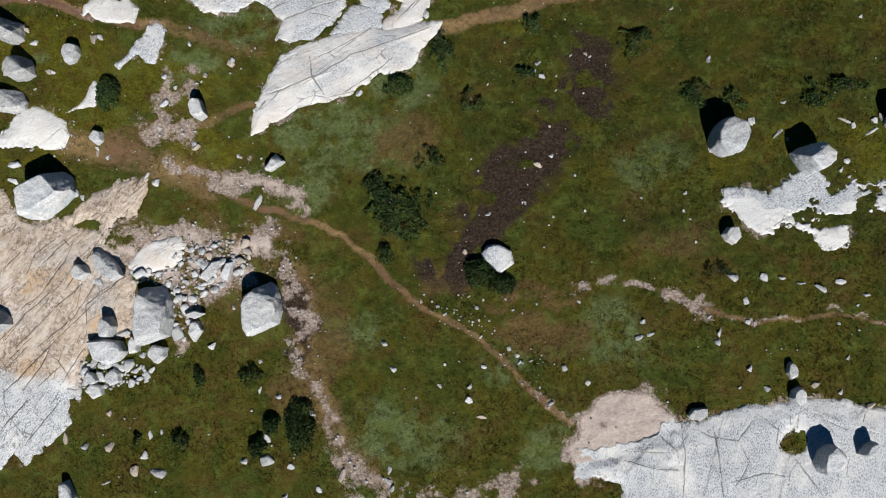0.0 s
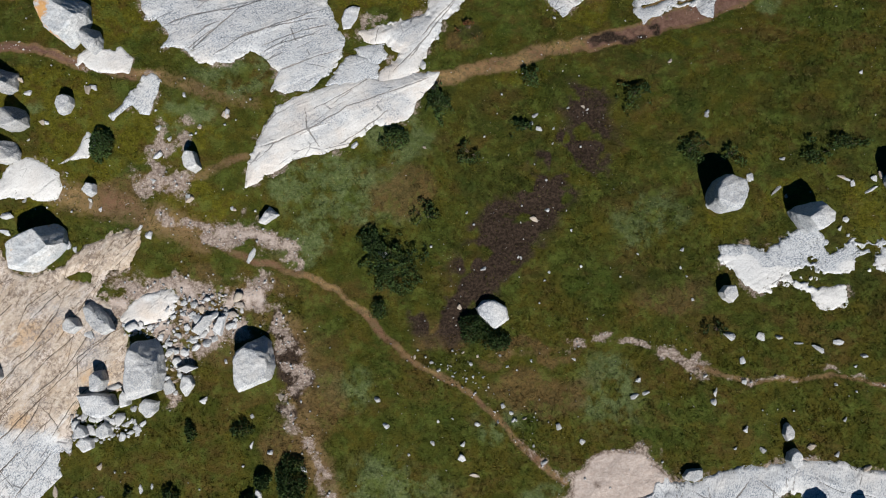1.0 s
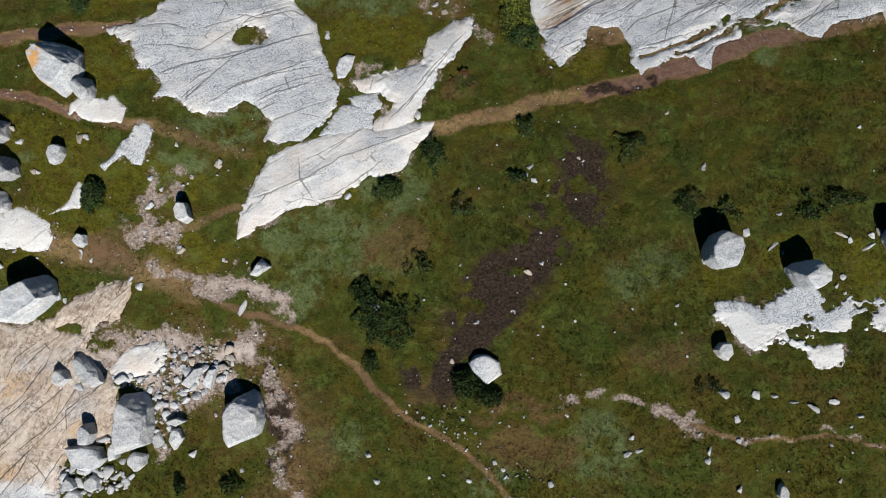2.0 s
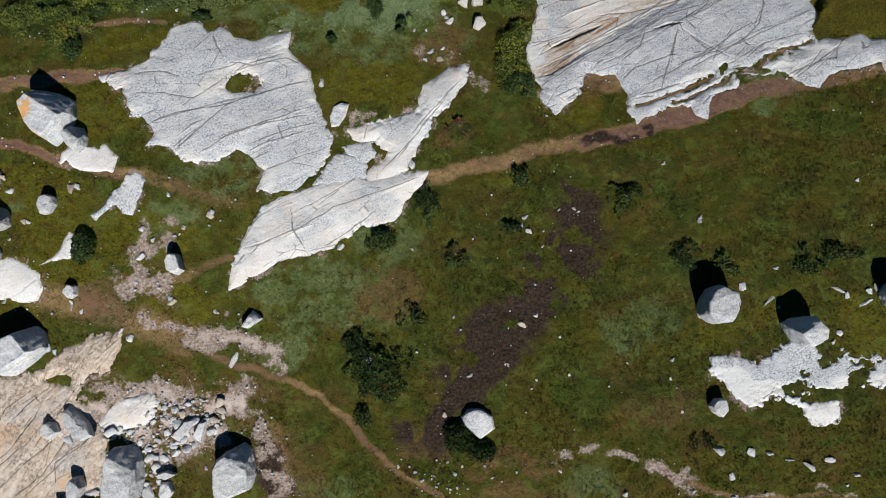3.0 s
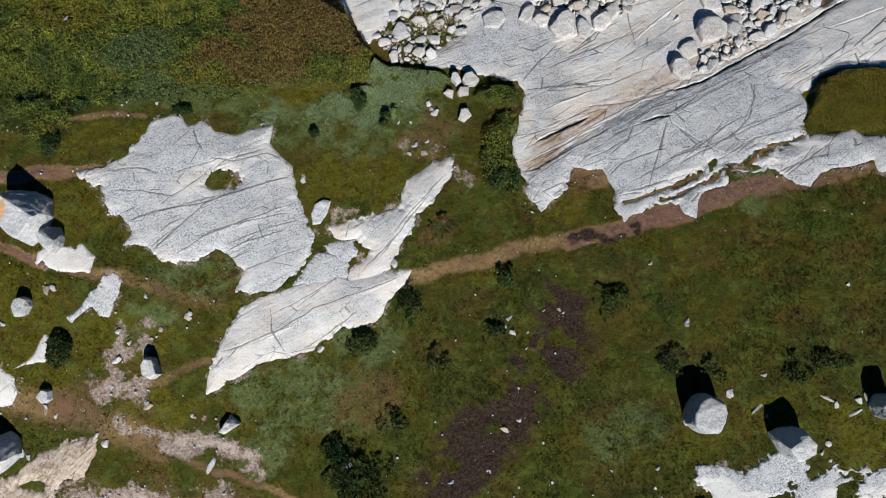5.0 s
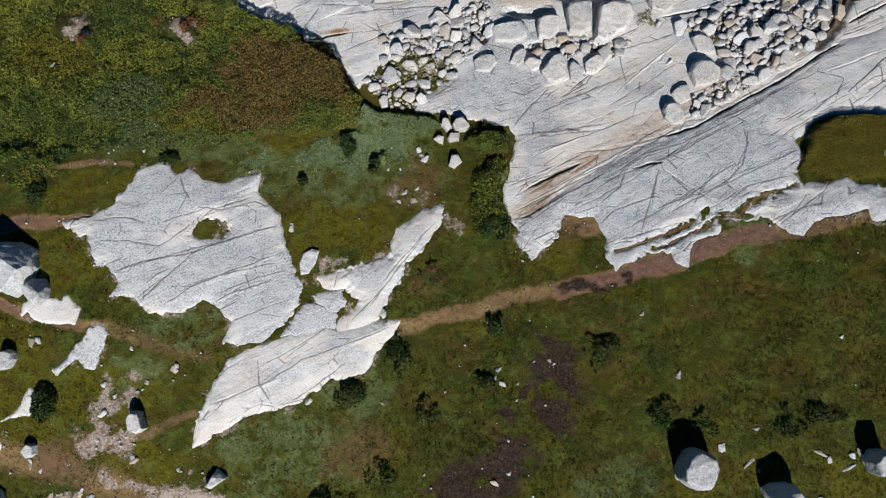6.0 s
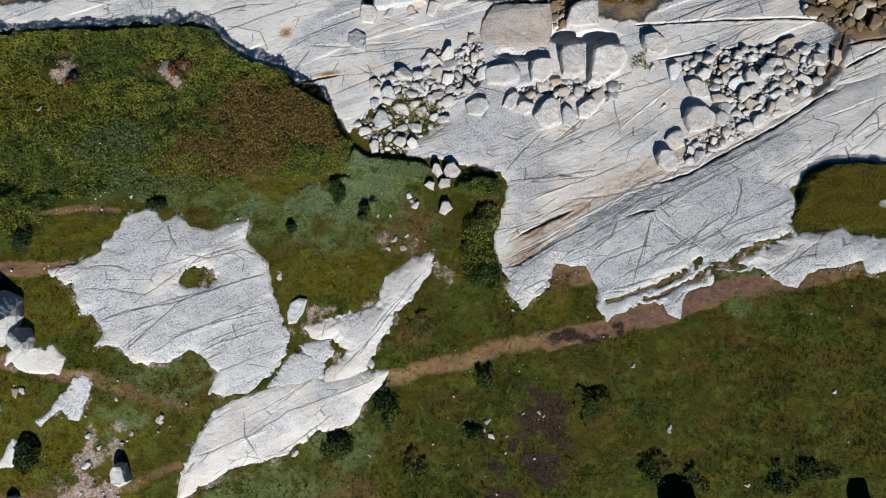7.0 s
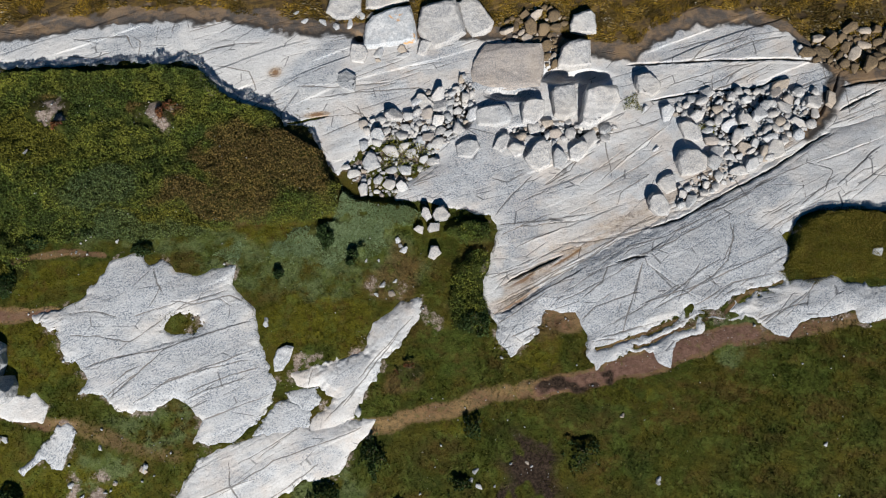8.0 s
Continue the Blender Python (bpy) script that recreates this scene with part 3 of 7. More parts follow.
TIDE = [(-21.88, 30.51), (-19.20, 30.99), (-16.56, 31.53), (-13.96, 32.17), (-11.30, 32.53), (-8.04, 32.58), (-5.83, 32.35), (-3.08, 32.36), (0.80, 32.45), (4.19, 32.65), (7.04, 32.76), (9.88, 32.19), (11.77, 31.96), (12.63, 33.08), (14.73, 34.08), (17.43, 34.29), (19.39, 33.81), (20.10, 32.79), (21.06, 31.85), (21.96, 30.92), (23.67, 31.19), (26.12, 31.60)]
PITS = [(7.75, 30.97, 0.92, 0.38), (9.36, 30.97, 0.92, 0.32), (5.52, 29.76, 1.02, 0.27), (3.16, 28.48, 0.42, 0.58), (6.24, 27.79, 0.80, 0.32), (9.25, 27.80, 0.53, 0.32), (-2.05, 32.26, 0.32, 0.37), (8.47, 33.32, 0.44, 0.27)]  # hollows between the shore blocks
GRAIN = radians(33)  # most bedding runs from south-west to north-east
SHEETS = np.cumsum(np.random.default_rng(5).uniform(0.35, 1.5, 140)) - 65.0  # where one sheet of rock ends and the next begins
SHEET_LIFT = np.random.default_rng(6).uniform(-0.5, 0.5, 141)


def bedding(name, x, y, rough=0.10):
    """Along and across the sheets of a slab, gently wavering."""
    a = radians(SLAB[name][5])
    u, v = x * math.cos(a) + y * math.sin(a), -x * math.sin(a) + y * math.cos(a)
    return u, v + 0.7 * (fbm(u / 7, v / 3, 45, 2) - 0.5) + rough * (fbm(u / 1.1, v / 0.8, 46, 3) - 0.5)


def slab_distance(name, x, y):
    torn = 0.05 + 0.34 * smooth(0.42, 0.62, fbm(x / 1.3, y / 1.3, 16, 2))  # some stretches of the edge are ragged, some clean
    if name.startswith("east"):
        torn = torn * 2.2 + 0.2
    wx = x + 0.40 * (fbm(x / 1.1, y / 1.1, 11, 3) - 0.5) + torn * (fbm(x / 0.22, y / 0.22, 13, 4) - 0.5)
    wy = y + 0.40 * (fbm(x / 1.1, y / 1.1, 12, 3) - 0.5) + torn * (fbm(x / 0.22, y / 0.22, 14, 4) - 0.5)
    d = edge_distance(OUTLINE[name], wx, wy, True) + 0.05
    if name == "east_slab":  # its far end breaks up into the moss
        d = d - 0.65 * smooth(16.3, 17.8, x) * smooth(0.44, 0.60, fbm(x / 0.75, y / 0.45, 15, 3))
    if name == "shore_slab_south":  # clefts filled with moss
        for line in CLEFTS:
            d = np.minimum(d, edge_distance(line, wx, wy, False) * 0.9 - 0.16 * fbm(x / 0.5, y / 0.5, 17, 2) - 0.03)
    for hx, hy, ha, hb in HOLLOWS.get(name, ()):
        d = np.minimum(d, (np.sqrt(((wx - hx) / ha) ** 2 + ((wy - hy) / hb) ** 2) - 1) * min(ha, hb))
    return d


def bedding_cracks(name, order):
    """Bundles of long hairline joints along the sheets, and short ones across them."""
    rnd = random.Random(order * 31 + 5)
    p = np.asarray(OUTLINE[name])
    low, high = p.min(0), p.max(0)
    area = 0.5 * abs(np.dot(p[:, 0], np.roll(p[:, 1], 1)) - np.dot(p[:, 1], np.roll(p[:, 0], 1)))
    out, bundles = [], int(area * BUNDLES.get(name, 0.12))
    while bundles > 0:
        x, y = rnd.uniform(low[0], high[0]), rnd.uniform(low[1], high[1])
        if edge_distance(p, np.array([x]), np.array([y]), True)[0] < 0:
            continue
        bundles -= 1
        across = rnd.random() < 0.28
        turn = radians(SLAB[name][5] + (rnd.choice((-68, 30, 40, 62)) if across else 0) + rnd.gauss(0, 6))
        for k in range(1 if across else rnd.choice((1, 2, 2, 3, 4))):
            length = rnd.uniform(0.7, 2.4) if across else rnd.uniform(1.2, 5.5)
            off, shift, a = k * rnd.uniform(0.10, 0.26), rnd.uniform(-0.5, 0.5), turn + radians(rnd.gauss(0, 2.5))
            line = []
            for n in range(5):
                u = shift + length * (n / 4 - 0.5)
                v = off + rnd.uniform(-1, 1) * (0.09 if name == "tan_slab" else 0.03)
                line.append((x + u * math.cos(a) - v * math.sin(a), y + u * math.sin(a) + v * math.cos(a)))
            out.append(line)
    return out


BUNDLES = {"shore_slab_south": 0.27, "shore_slab_north": 0.17, "tan_slab": 0.07, "hollow_slab": 0.11, "pale_slab": 0.14, "south_slab": 0.06, "east_slab": 0.3, "west_ledge": 0.4}
HAIRLINES = {name: bedding_cracks(name, k) for k, name in enumerate(OUTLINE)}


def crack_depth(name, x, y):
    """How near a joint in the granite runs (0 to 1), how deep it gapes, and the small ledge along it."""
    wx = x + 0.10 * (fbm(x / 0.45, y / 0.45, 21, 4) - 0.5)
    wy = y + 0.10 * (fbm(x / 0.45, y / 0.45, 22, 4) - 0.5)
    out, deep, ledge = np.zeros(np.shape(x)), np.zeros(np.shape(x)), np.zeros(np.shape(x))
    for k, line in enumerate(CRACKS + HAIRLINES[name]):
        p = np.asarray(line)
        near = (wx > p[:, 0].min() - 0.6) & (wx < p[:, 0].max() + 0.6) & (wy > p[:, 1].min() - 0.6) & (wy < p[:, 1].max() + 0.6)
        if near.any():
            nx, ny = wx[near], wy[near]
            width = (0.05 if k in WIDE else 0.025 if k < len(CRACKS) else 0.019) * (0.4 + 1.2 * fbm(nx / 0.5, ny / 0.5, 30 + k % 150, 2))
            d = edge_distance(line, nx, ny, False)
            ends = np.minimum(np.hypot(nx - p[0, 0], ny - p[0, 1]), np.hypot(nx - p[-1, 0], ny - p[-1, 1]))
            if name == "tan_slab":
                width = width * 0.7
            width = width * (0.35 + 0.65 * smooth(0, 0.8, ends))
            mark = np.exp(-(d / width) ** 2) * smooth(0.0, 0.3, ends)
            if k >= len(CRACKS):  # hairlines open and close along their run
                mark = mark * (0.30 + 0.70 * smooth(0.36, 0.62, fbm(nx / 0.8, ny / 0.8, 33 + k % 90, 2)))
            out[near] = np.maximum(out[near], mark)
            if k in WIDE:
                deep[near] = np.maximum(deep[near], mark)
            # one side stands a little higher and falls away from the joint
            chord = p[-1] - p[0]
            across = ((nx - p[0, 0]) * -chord[1] + (ny - p[0, 1]) * chord[0]) * (1 if k % 3 else -1)
            ledge[near] += (0.5 if name == "tan_slab" else 1.0 if k < len(CRACKS) else 0.35) * (0.012 + 0.026 * ((k * 37) % 10) / 10) * (across > 0) * np.exp(-d / 0.22) * smooth(0.0, 0.6, ends)
    u, s = bedding(name, x, y)
    k = np.searchsorted(SHEETS, s)
    gap = np.minimum(np.abs(s - SHEETS[np.clip(k - 1, 0, 139)]), np.abs(SHEETS[np.clip(k, 0, 139)] - s))
    gate = smooth(0.46, 0.60, fbm(u / 1.6, s / 0.9, 42, 3)) * SLAB[name][4]
    return np.maximum(out, np.clip(0.65 * gate, 0, 1) * np.exp(-(gap / 0.016) ** 2)), deep, ledge


def slab_rise(name, x, y, pits=True):
    """Height of the bare rock over the lie of the land; below zero where it dips under the turf."""
    rise, width, _, _, layers, _, _ = SLAB[name]
    d = slab_distance(name, x, y)
    up = 0.6 * rise * (1 - np.exp(-np.maximum(d, 0) / width)) + 0.020 * smooth(0, 0.10, d)
    u, s = bedding(name, x, y)
    k = np.searchsorted(SHEETS, s)
    start, end = SHEETS[np.clip(k - 1, 0, 139)], SHEETS[np.clip(k, 0, 139)]
    gate = smooth(0.35, 0.6, fbm(u / 3.0, s / 2.0, 51, 2))
    low, high = SHEET_LIFT[np.clip(k, 0, 140)], SHEET_LIFT[np.clip(k + 1, 0, 140)]
    step = low + (high - low) * smooth(0.93, 1.0, (s - start) / (end - start + 1e-9))
    up = up + layers * smooth(0, 0.5, d) * (0.080 * gate * step + 0.022 * (fbm(x / 0.35, y / 0.35, 52, 3) - 0.5) + 0.12 * (fbm(x / 3.5, y / 3.5, 53, 2) - 0.5))
    up = np.where(d > 0, np.maximum(up, 0.03 * smooth(0, 0.15, d)), d * 0.9)
    if name == "south_slab":  # sand laps over its low western end
        up = np.where(d > 0, up * (1 - 1.2 * band(SANDS, x, y, 0.6, 1.8)), up)
    if pits and name == "shore_slab_north":
        for cx, cy, ra, rb in PITS:
            up = up - 0.55 * np.exp(-(((x - cx) / ra) ** 2 + ((y - cy) / rb) ** 2) ** 2)
    return up, d


def rock_height(x, y, pits=True):
    """Height of bare rock over the lie of the land at scattered places, or about -1 where there is turf."""
    x, y = np.asarray(x, float), np.asarray(y, float)
    best = np.full(np.shape(x), -1.0)
    for name, line in OUTLINE.items():
        p = np.asarray(line)
        near = (x > p[:, 0].min() - 0.5) & (x < p[:, 0].max() + 0.5) & (y > p[:, 1].min() - 0.5) & (y < p[:, 1].max() + 0.5)
        if near.any():
            best[near] = np.maximum(best[near], slab_rise(name, x[near], y[near], pits)[0])
    return best


def surface(x, y):
    x, y = np.atleast_1d(np.asarray(x, float)), np.atleast_1d(np.asarray(y, float))
    return np.maximum(ground_height(x, y), terrain(x, y) + rock_height(x, y))


def band(names, x, y, soft=0.5, wander=0.5):
    """0 to 1: how worn the ground is along the named bands."""
    wx = x + wander * (fbm(x / 0.9, y / 0.9, 61, 3) - 0.5)
    wy = y + wander * (fbm(x / 0.9, y / 0.9, 62, 3) - 0.5)
    out = np.zeros(np.shape(x))
    for name in names:
        width, line = BAND[name]
        strength = FAINT.get(name, 1.0)
        p = np.asarray(line)
        near = (wx > p[:, 0].min() - 3) & (wx < p[:, 0].max() + 3) & (wy > p[:, 1].min() - 3) & (wy < p[:, 1].max() + 3)
        if near.any():
            d = edge_distance(line, wx[near], wy[near], False)
            half = width / 2
            out[near] = np.maximum(out[near], strength * (1 - smooth(half * (1 - soft), half * (1 + soft), d)))
    return out


FAINT = {"path_main": 0.8, "red_west": 0.6, "red_low": 0.6, "path_east": 0.42, "path_far": 0.75, "gravel_far": 0.75, "gravel_bend": 1.0, "path_run": 0.55, "path_spur": 0.6, "path_north_west": 0.5, "path_broad": 0.75, "gravel_path": 0.6, "peat_path_low": 0.3, "path_cleft": 0.85, "path_cleft_low": 0.85, "path_straw": 0.6, "gravel_run": 0.8, "gravel_slope": 0.8,
         "gravel_n_low": 0.62, "gravel_patch": 1.2, "gravel_mid": 0.7, "gravel_nw": 0.95, "gravel_rubble": 1.3, "gravel_under": 1.25}
PATHS = [n for n in BAND if n.startswith("path")]
REDS = [n for n in BAND if n.startswith("red")]
SANDS = [n for n in BAND if n.startswith("sand")]
PEATS = [n for n in BAND if n.startswith("peat")]
GRAVELS = [n for n in BAND if n.startswith("gravel")]


def worn(x, y):
    """Three masks: trodden path, peat, gravel."""
    patchy = fbm(x / 0.8, y / 0.8, 71, 3)
    # bare grit along the foot of the slabs, here and there
    fringe = smooth(-0.42, -0.08, rock_height(x, y, False)) * smooth(0.46, 0.60, fbm(x / 1.1, y / 1.1, 77, 3))
    return (band(PATHS, x, y, 0.75, 0.45) * (0.55 + 0.6 * fbm(x / 1.5, y / 1.5, 73, 3)) + band(REDS, x, y, 0.6, 0.6),
            band(PEATS, x, y, 0.8, 1.6) * smooth(0.27, 0.50, patchy),
            np.maximum(np.maximum(0.62 * fringe, band(GRAVELS, x, y, 0.8, 1.3)) * (0.25 + 0.75 * smooth(0.30, 0.62, fbm(x / 0.45, y / 0.45, 72, 4))),
                       np.maximum(1.5 * band(SANDS, x, y, 0.6, 1.8), band(["stony"], x, y, 0.8, 1.2) * 0.25 * smooth(0.4, 0.7, patchy))))


SHRUBS = []
SHRUBS += [(-1.98, 5.23, 1.48, 1.53, 0.3), (-2.81, 6.36, 0.74, 0.62, 0.3), (-0.68, 7.49, 0.74, 0.69, 0.0), (-2.46, 3.34, 0.54, 0.54, 0.0), (0.03, 12.64, 0.64, 0.99, 0.3), (-2.02, 11.03, 0.69, 0.59, 0.3), (4.21, 14.15, 0.50, 0.55, 0.0), (3.77, 11.54, 0.65, 0.60, 0.0), (1.43, 10.36, 0.94, 0.59, 0.0), (8.96, 13.13, 0.79, 0.84, 0.0), (-14.62, 10.28, 0.48, 0.76, 1.0), (1.64, 2.55, 0.74, 0.69, 1.0), (2.62, 1.98, 0.59, 0.40, 1.0), (-6.18, -4.09, 0.70, 1.15, 1.0), (-7.41, -4.03, 0.37, 0.42, 1.0), (-8.01, -5.01, 0.40, 0.43, 1.0), (11.47, 10.62, 0.88, 0.64, 0.0), (13.05, 10.31, 0.73, 0.54, 0.0)]
SHRUBS += [(17.45, 10.85, 1.55, 0.34, 0.0), (16.69, 10.34, 0.68, 0.53, 0.0), (-10.64, -2.01, 0.25, 0.50, 0.0), (-13.35, -4.74, 0.30, 0.35, 0.0), (-11.36, -4.72, 0.50, 0.45, 0.0), (-8.42, -1.93, 0.60, 0.45, 0.0), (11.94, 2.57, 0.54, 0.34, 0.0), (-2.68, 21.94, 0.30, 0.45, 0.6), (-4.65, 20.25, 0.20, 0.20, 0.6), (-1.60, 21.02, 0.20, 0.23, 0.3), (-2.85, 22.21, 0.25, 0.40, 0.5), (-1.51, 21.30, 0.25, 0.30, 0.5), (1.31, 16.36, 0.62, 0.42, 2.0), (-10.20, 27.45, 0.62, 0.55, 2.0), (-14.93, 26.41, 0.25, 0.23, 2.0), (-16.13, 19.17, 0.39, 0.63, 0.6), (-17.44, 21.12, 0.88, 0.58, 0.3)]
SHRUBS += [(-15.15, 21.18, 0.54, 0.34, 0.3), (-10.59, 20.97, 0.49, 0.24, 0.3), (4.18, 18.69, 0.76, 0.76, 0.5), (-13.33, 21.68, 0.44, 0.29, 0.3)]


def green_depth(x, y):
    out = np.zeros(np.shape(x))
    # darker green under each shrub and a little beyond its outline
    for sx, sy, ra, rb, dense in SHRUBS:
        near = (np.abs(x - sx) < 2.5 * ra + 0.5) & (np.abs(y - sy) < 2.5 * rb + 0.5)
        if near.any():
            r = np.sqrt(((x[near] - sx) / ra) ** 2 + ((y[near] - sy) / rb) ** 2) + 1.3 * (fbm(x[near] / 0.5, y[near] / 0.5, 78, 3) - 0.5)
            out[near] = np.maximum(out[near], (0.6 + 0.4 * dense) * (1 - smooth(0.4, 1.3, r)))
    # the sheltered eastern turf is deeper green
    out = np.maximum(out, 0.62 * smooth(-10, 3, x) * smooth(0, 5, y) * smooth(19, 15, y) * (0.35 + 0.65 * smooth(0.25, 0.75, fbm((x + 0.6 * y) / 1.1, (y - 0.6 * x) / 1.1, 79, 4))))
    # darker green within the thickets, fading out at their edges
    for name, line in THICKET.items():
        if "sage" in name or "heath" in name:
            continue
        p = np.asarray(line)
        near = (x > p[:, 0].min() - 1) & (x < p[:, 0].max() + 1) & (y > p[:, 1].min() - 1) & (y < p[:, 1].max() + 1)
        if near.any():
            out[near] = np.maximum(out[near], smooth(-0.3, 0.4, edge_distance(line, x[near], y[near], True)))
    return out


MOSS, SAGE_SPOTS, RUST = [], [], []
MOSS += [(-17.18, 12.31, 2.61, 1.30), (-12.49, 10.71, 2.39, 1.31), (-15.09, 9.04, 1.43, 0.60), (-17.48, 7.67, 1.91, 0.38), (-10.74, 7.87, 1.69, 0.84), (12.90, 7.09, 1.17, 0.69), (16.36, 8.56, 2.14, 1.07), (18.68, 7.49, 1.45, 1.45), (-14.39, 16.17, 1.92, 1.32), (19.45, 22.38, 2.28, 1.27), (-2.87, 18.19, 2.24, 1.24), (6.90, 17.70, 1.52, 1.01), (-14.91, 19.69, 2.66, 0.61), (-15.92, 10.28, 1.43, 1.19), (3.35, 14.17, 1.50, 0.50), (-9.58, 22.16, 2.95, 0.74), (-16.35, 25.86, 2.25, 1.50), (-5.38, 21.89, 1.49, 1.00), (10.39, 15.91, 2.00, 0.50)]
MOSS += [(-3.41, 11.01, 0.74, 0.49), (0.36, 26.23, 1.56, 1.04), (15.06, 28.08, 0.66, 0.66), (11.49, 29.64, 0.54, 0.48), (19.90, 22.81, 2.28, 1.52)]
SAGE_SPOTS += [(-4.14, 8.65, 2.94, 1.47), (-1.64, 11.06, 1.48, 1.23), (-4.03, 0.14, 1.24, 0.99), (-2.04, -4.68, 2.74, 1.49), (7.25, -0.11, 1.73, 1.36), (9.49, 7.66, 1.48, 1.23), (4.24, -5.13, 1.24, 0.99), (-2.77, 20.80, 3.01, 1.38), (-12.98, 23.31, 1.73, 0.99), (-9.20, 14.39, 1.93, 0.48), (-6.79, 20.25, 1.48, 0.74), (-12.59, 23.84, 1.73, 0.99), (-1.16, 22.15, 1.77, 1.26), (15.47, 18.38, 1.74, 1.00), (2.84, -1.32, 0.99, 0.74), (-17.53, 11.97, 0.85, 0.52), (-11.08, 12.03, 1.08, 0.96), (-8.95, 13.95, 1.69, 0.92), (-6.73, 7.96, 1.10, 1.10), (0.44, 20.93, 1.52, 1.01)]
SAGE_SPOTS += [(-2.97, 19.98, 1.74, 0.75), (-11.00, 21.70, 2.40, 0.80), (-7.40, 21.50, 2.20, 0.90), (-5.60, 6.60, 1.50, 1.20)]
RUST += [(4.32, -0.11, 1.98, 0.94), (4.11, 1.61, 1.98, 0.25), (-5.50, -0.35, 1.12, 2.97), (-9.47, 2.83, 1.96, 1.47), (-1.62, 8.70, 1.36, 0.86), (-13.38, 8.00, 1.92, 0.60), (10.32, 3.83, 1.72, 0.98), (0.62, 20.33, 1.14, 1.27), (1.27, 16.03, 0.88, 0.63), (-5.60, 25.70, 3.30, 2.00), (-7.60, 23.60, 3.00, 0.90), (-3.90, 24.60, 1.80, 1.30), (-15.34, 27.18, 0.76, 0.55), (-10.79, 27.23, 1.01, 0.51), (-8.76, 4.56, 2.45, 0.49), (-6.45, -2.78, 1.00, 1.49), (0.40, 2.35, 1.24, 0.99), (6.91, 18.52, 1.01, 0.51), (-8.12, 25.75, 1.51, 0.76), (8.26, 18.75, 1.01, 0.63)]


def tones(x, y):
    """Three masks: olive moss, grey-green growth, rusty heath."""
    wx = x + 2.2 * (fbm(x / 1.6, y / 1.6, 75, 4) - 0.5)
    wy = y + 2.2 * (fbm(x / 1.6, y / 1.6, 76, 4) - 0.5)
    out = []
    for spots in (MOSS, SAGE_SPOTS, RUST):
        mask = np.zeros(np.shape(x))
        for sx, sy, ra, rb in spots:
            near = (np.abs(wx - sx) < 1.7 * ra) & (np.abs(wy - sy) < 1.7 * rb)
            if near.any():
                r = np.sqrt(((wx[near] - sx) / ra) ** 2 + ((wy[near] - sy) / rb) ** 2)
                mask[near] = np.maximum(mask[near], 1 - smooth(0.55, 1.45, r))
        out.append(mask)
    return np.stack(out, -1)


# ---- materials ----
class Nodes:
    """A short way to write node materials."""

    def __init__(self, name, roughness=0.9):
        self.mat = bpy.data.materials.new(name)
        self.mat.use_nodes = True
        self.t = self.mat.node_tree
        self.bsdf = next(n for n in self.t.nodes if n.type == "BSDF_PRINCIPLED")
        self.bsdf.inputs["Roughness"].default_value = roughness
        self.bsdf.inputs["Specular IOR Level"].default_value = 0.25

    def put(self, node, socket, value):
        if hasattr(value, "is_output"):
            self.t.links.new(value, node.inputs[socket])
        else:
            node.inputs[socket].default_value = value

    def coords(self):
        return self.t.nodes.new("ShaderNodeTexCoord").outputs["Object"]

    def attr(self, name, channel=None):
        n = self.t.nodes.new("ShaderNodeAttribute")
        n.attribute_name = name
        if channel is None:
            return n.outputs["Fac"]
        s = self.t.nodes.new("ShaderNodeSeparateColor")
        self.t.links.new(n.outputs["Color"], s.inputs[0])
        return s.outputs[channel]

    def noise(self, at, scale, detail=4.0, rough=0.55):
        n = self.t.nodes.new("ShaderNodeTexNoise")
        self.t.links.new(at, n.inputs["Vector"])
        n.inputs["Scale"].default_value = scale
        n.inputs["Detail"].default_value = detail
        n.inputs["Roughness"].default_value = rough
        return n.outputs[0]

    def mapped(self, at, turn=0.0, scale=(1, 1, 1)):
        n = self.t.nodes.new("ShaderNodeMapping")
        self.t.links.new(at, n.inputs["Vector"])
        n.inputs["Rotation"].default_value = (0, 0, turn)
        n.inputs["Scale"].default_value = scale
        return n.outputs[0]

    def span(self, v, a, b, c=0.0, d=1.0):
        n = self.t.nodes.new("ShaderNodeMapRange")
        n.interpolation_type = "SMOOTHSTEP"
        self.put(n, "Value", v)
        for k, value in zip(("From Min", "From Max", "To Min", "To Max"), (a, b, c, d)):
            self.put(n, k, value)
        return n.outputs[0]

    def math(self, op, a, b=0.0):
        n = self.t.nodes.new("ShaderNodeMath")
        n.operation = op
        self.put(n, 0, a)
        self.put(n, 1, b)
        return n.outputs[0]

    def mix(self, f, a, b, blend="MIX"):
        n = self.t.nodes.new("ShaderNodeMix")
        n.data_type = "RGBA"
        n.blend_type = blend
        for k, value in ((0, f), (6, a), (7, b)):
            self.put(n, k, (*value, 1) if isinstance(value, tuple) and len(value) == 3 else value)
        return n.outputs[2]

    def random(self, which="Object"):
        if which == "Object":
            return self.t.nodes.new("ShaderNodeObjectInfo").outputs["Random"]
        return self.t.nodes.new("ShaderNodeNewGeometry").outputs["Random Per Island"]

    def bump(self, height, strength, distance):
        n = self.t.nodes.new("ShaderNodeBump")
        n.inputs["Strength"].default_value = strength
        n.inputs["Distance"].default_value = distance
        self.t.links.new(height, n.inputs["Height"])
        self.t.links.new(n.outputs[0], self.bsdf.inputs["Normal"])

    def done(self, colour):
        self.put(self.bsdf, "Base Color", colour)
        return self.mat


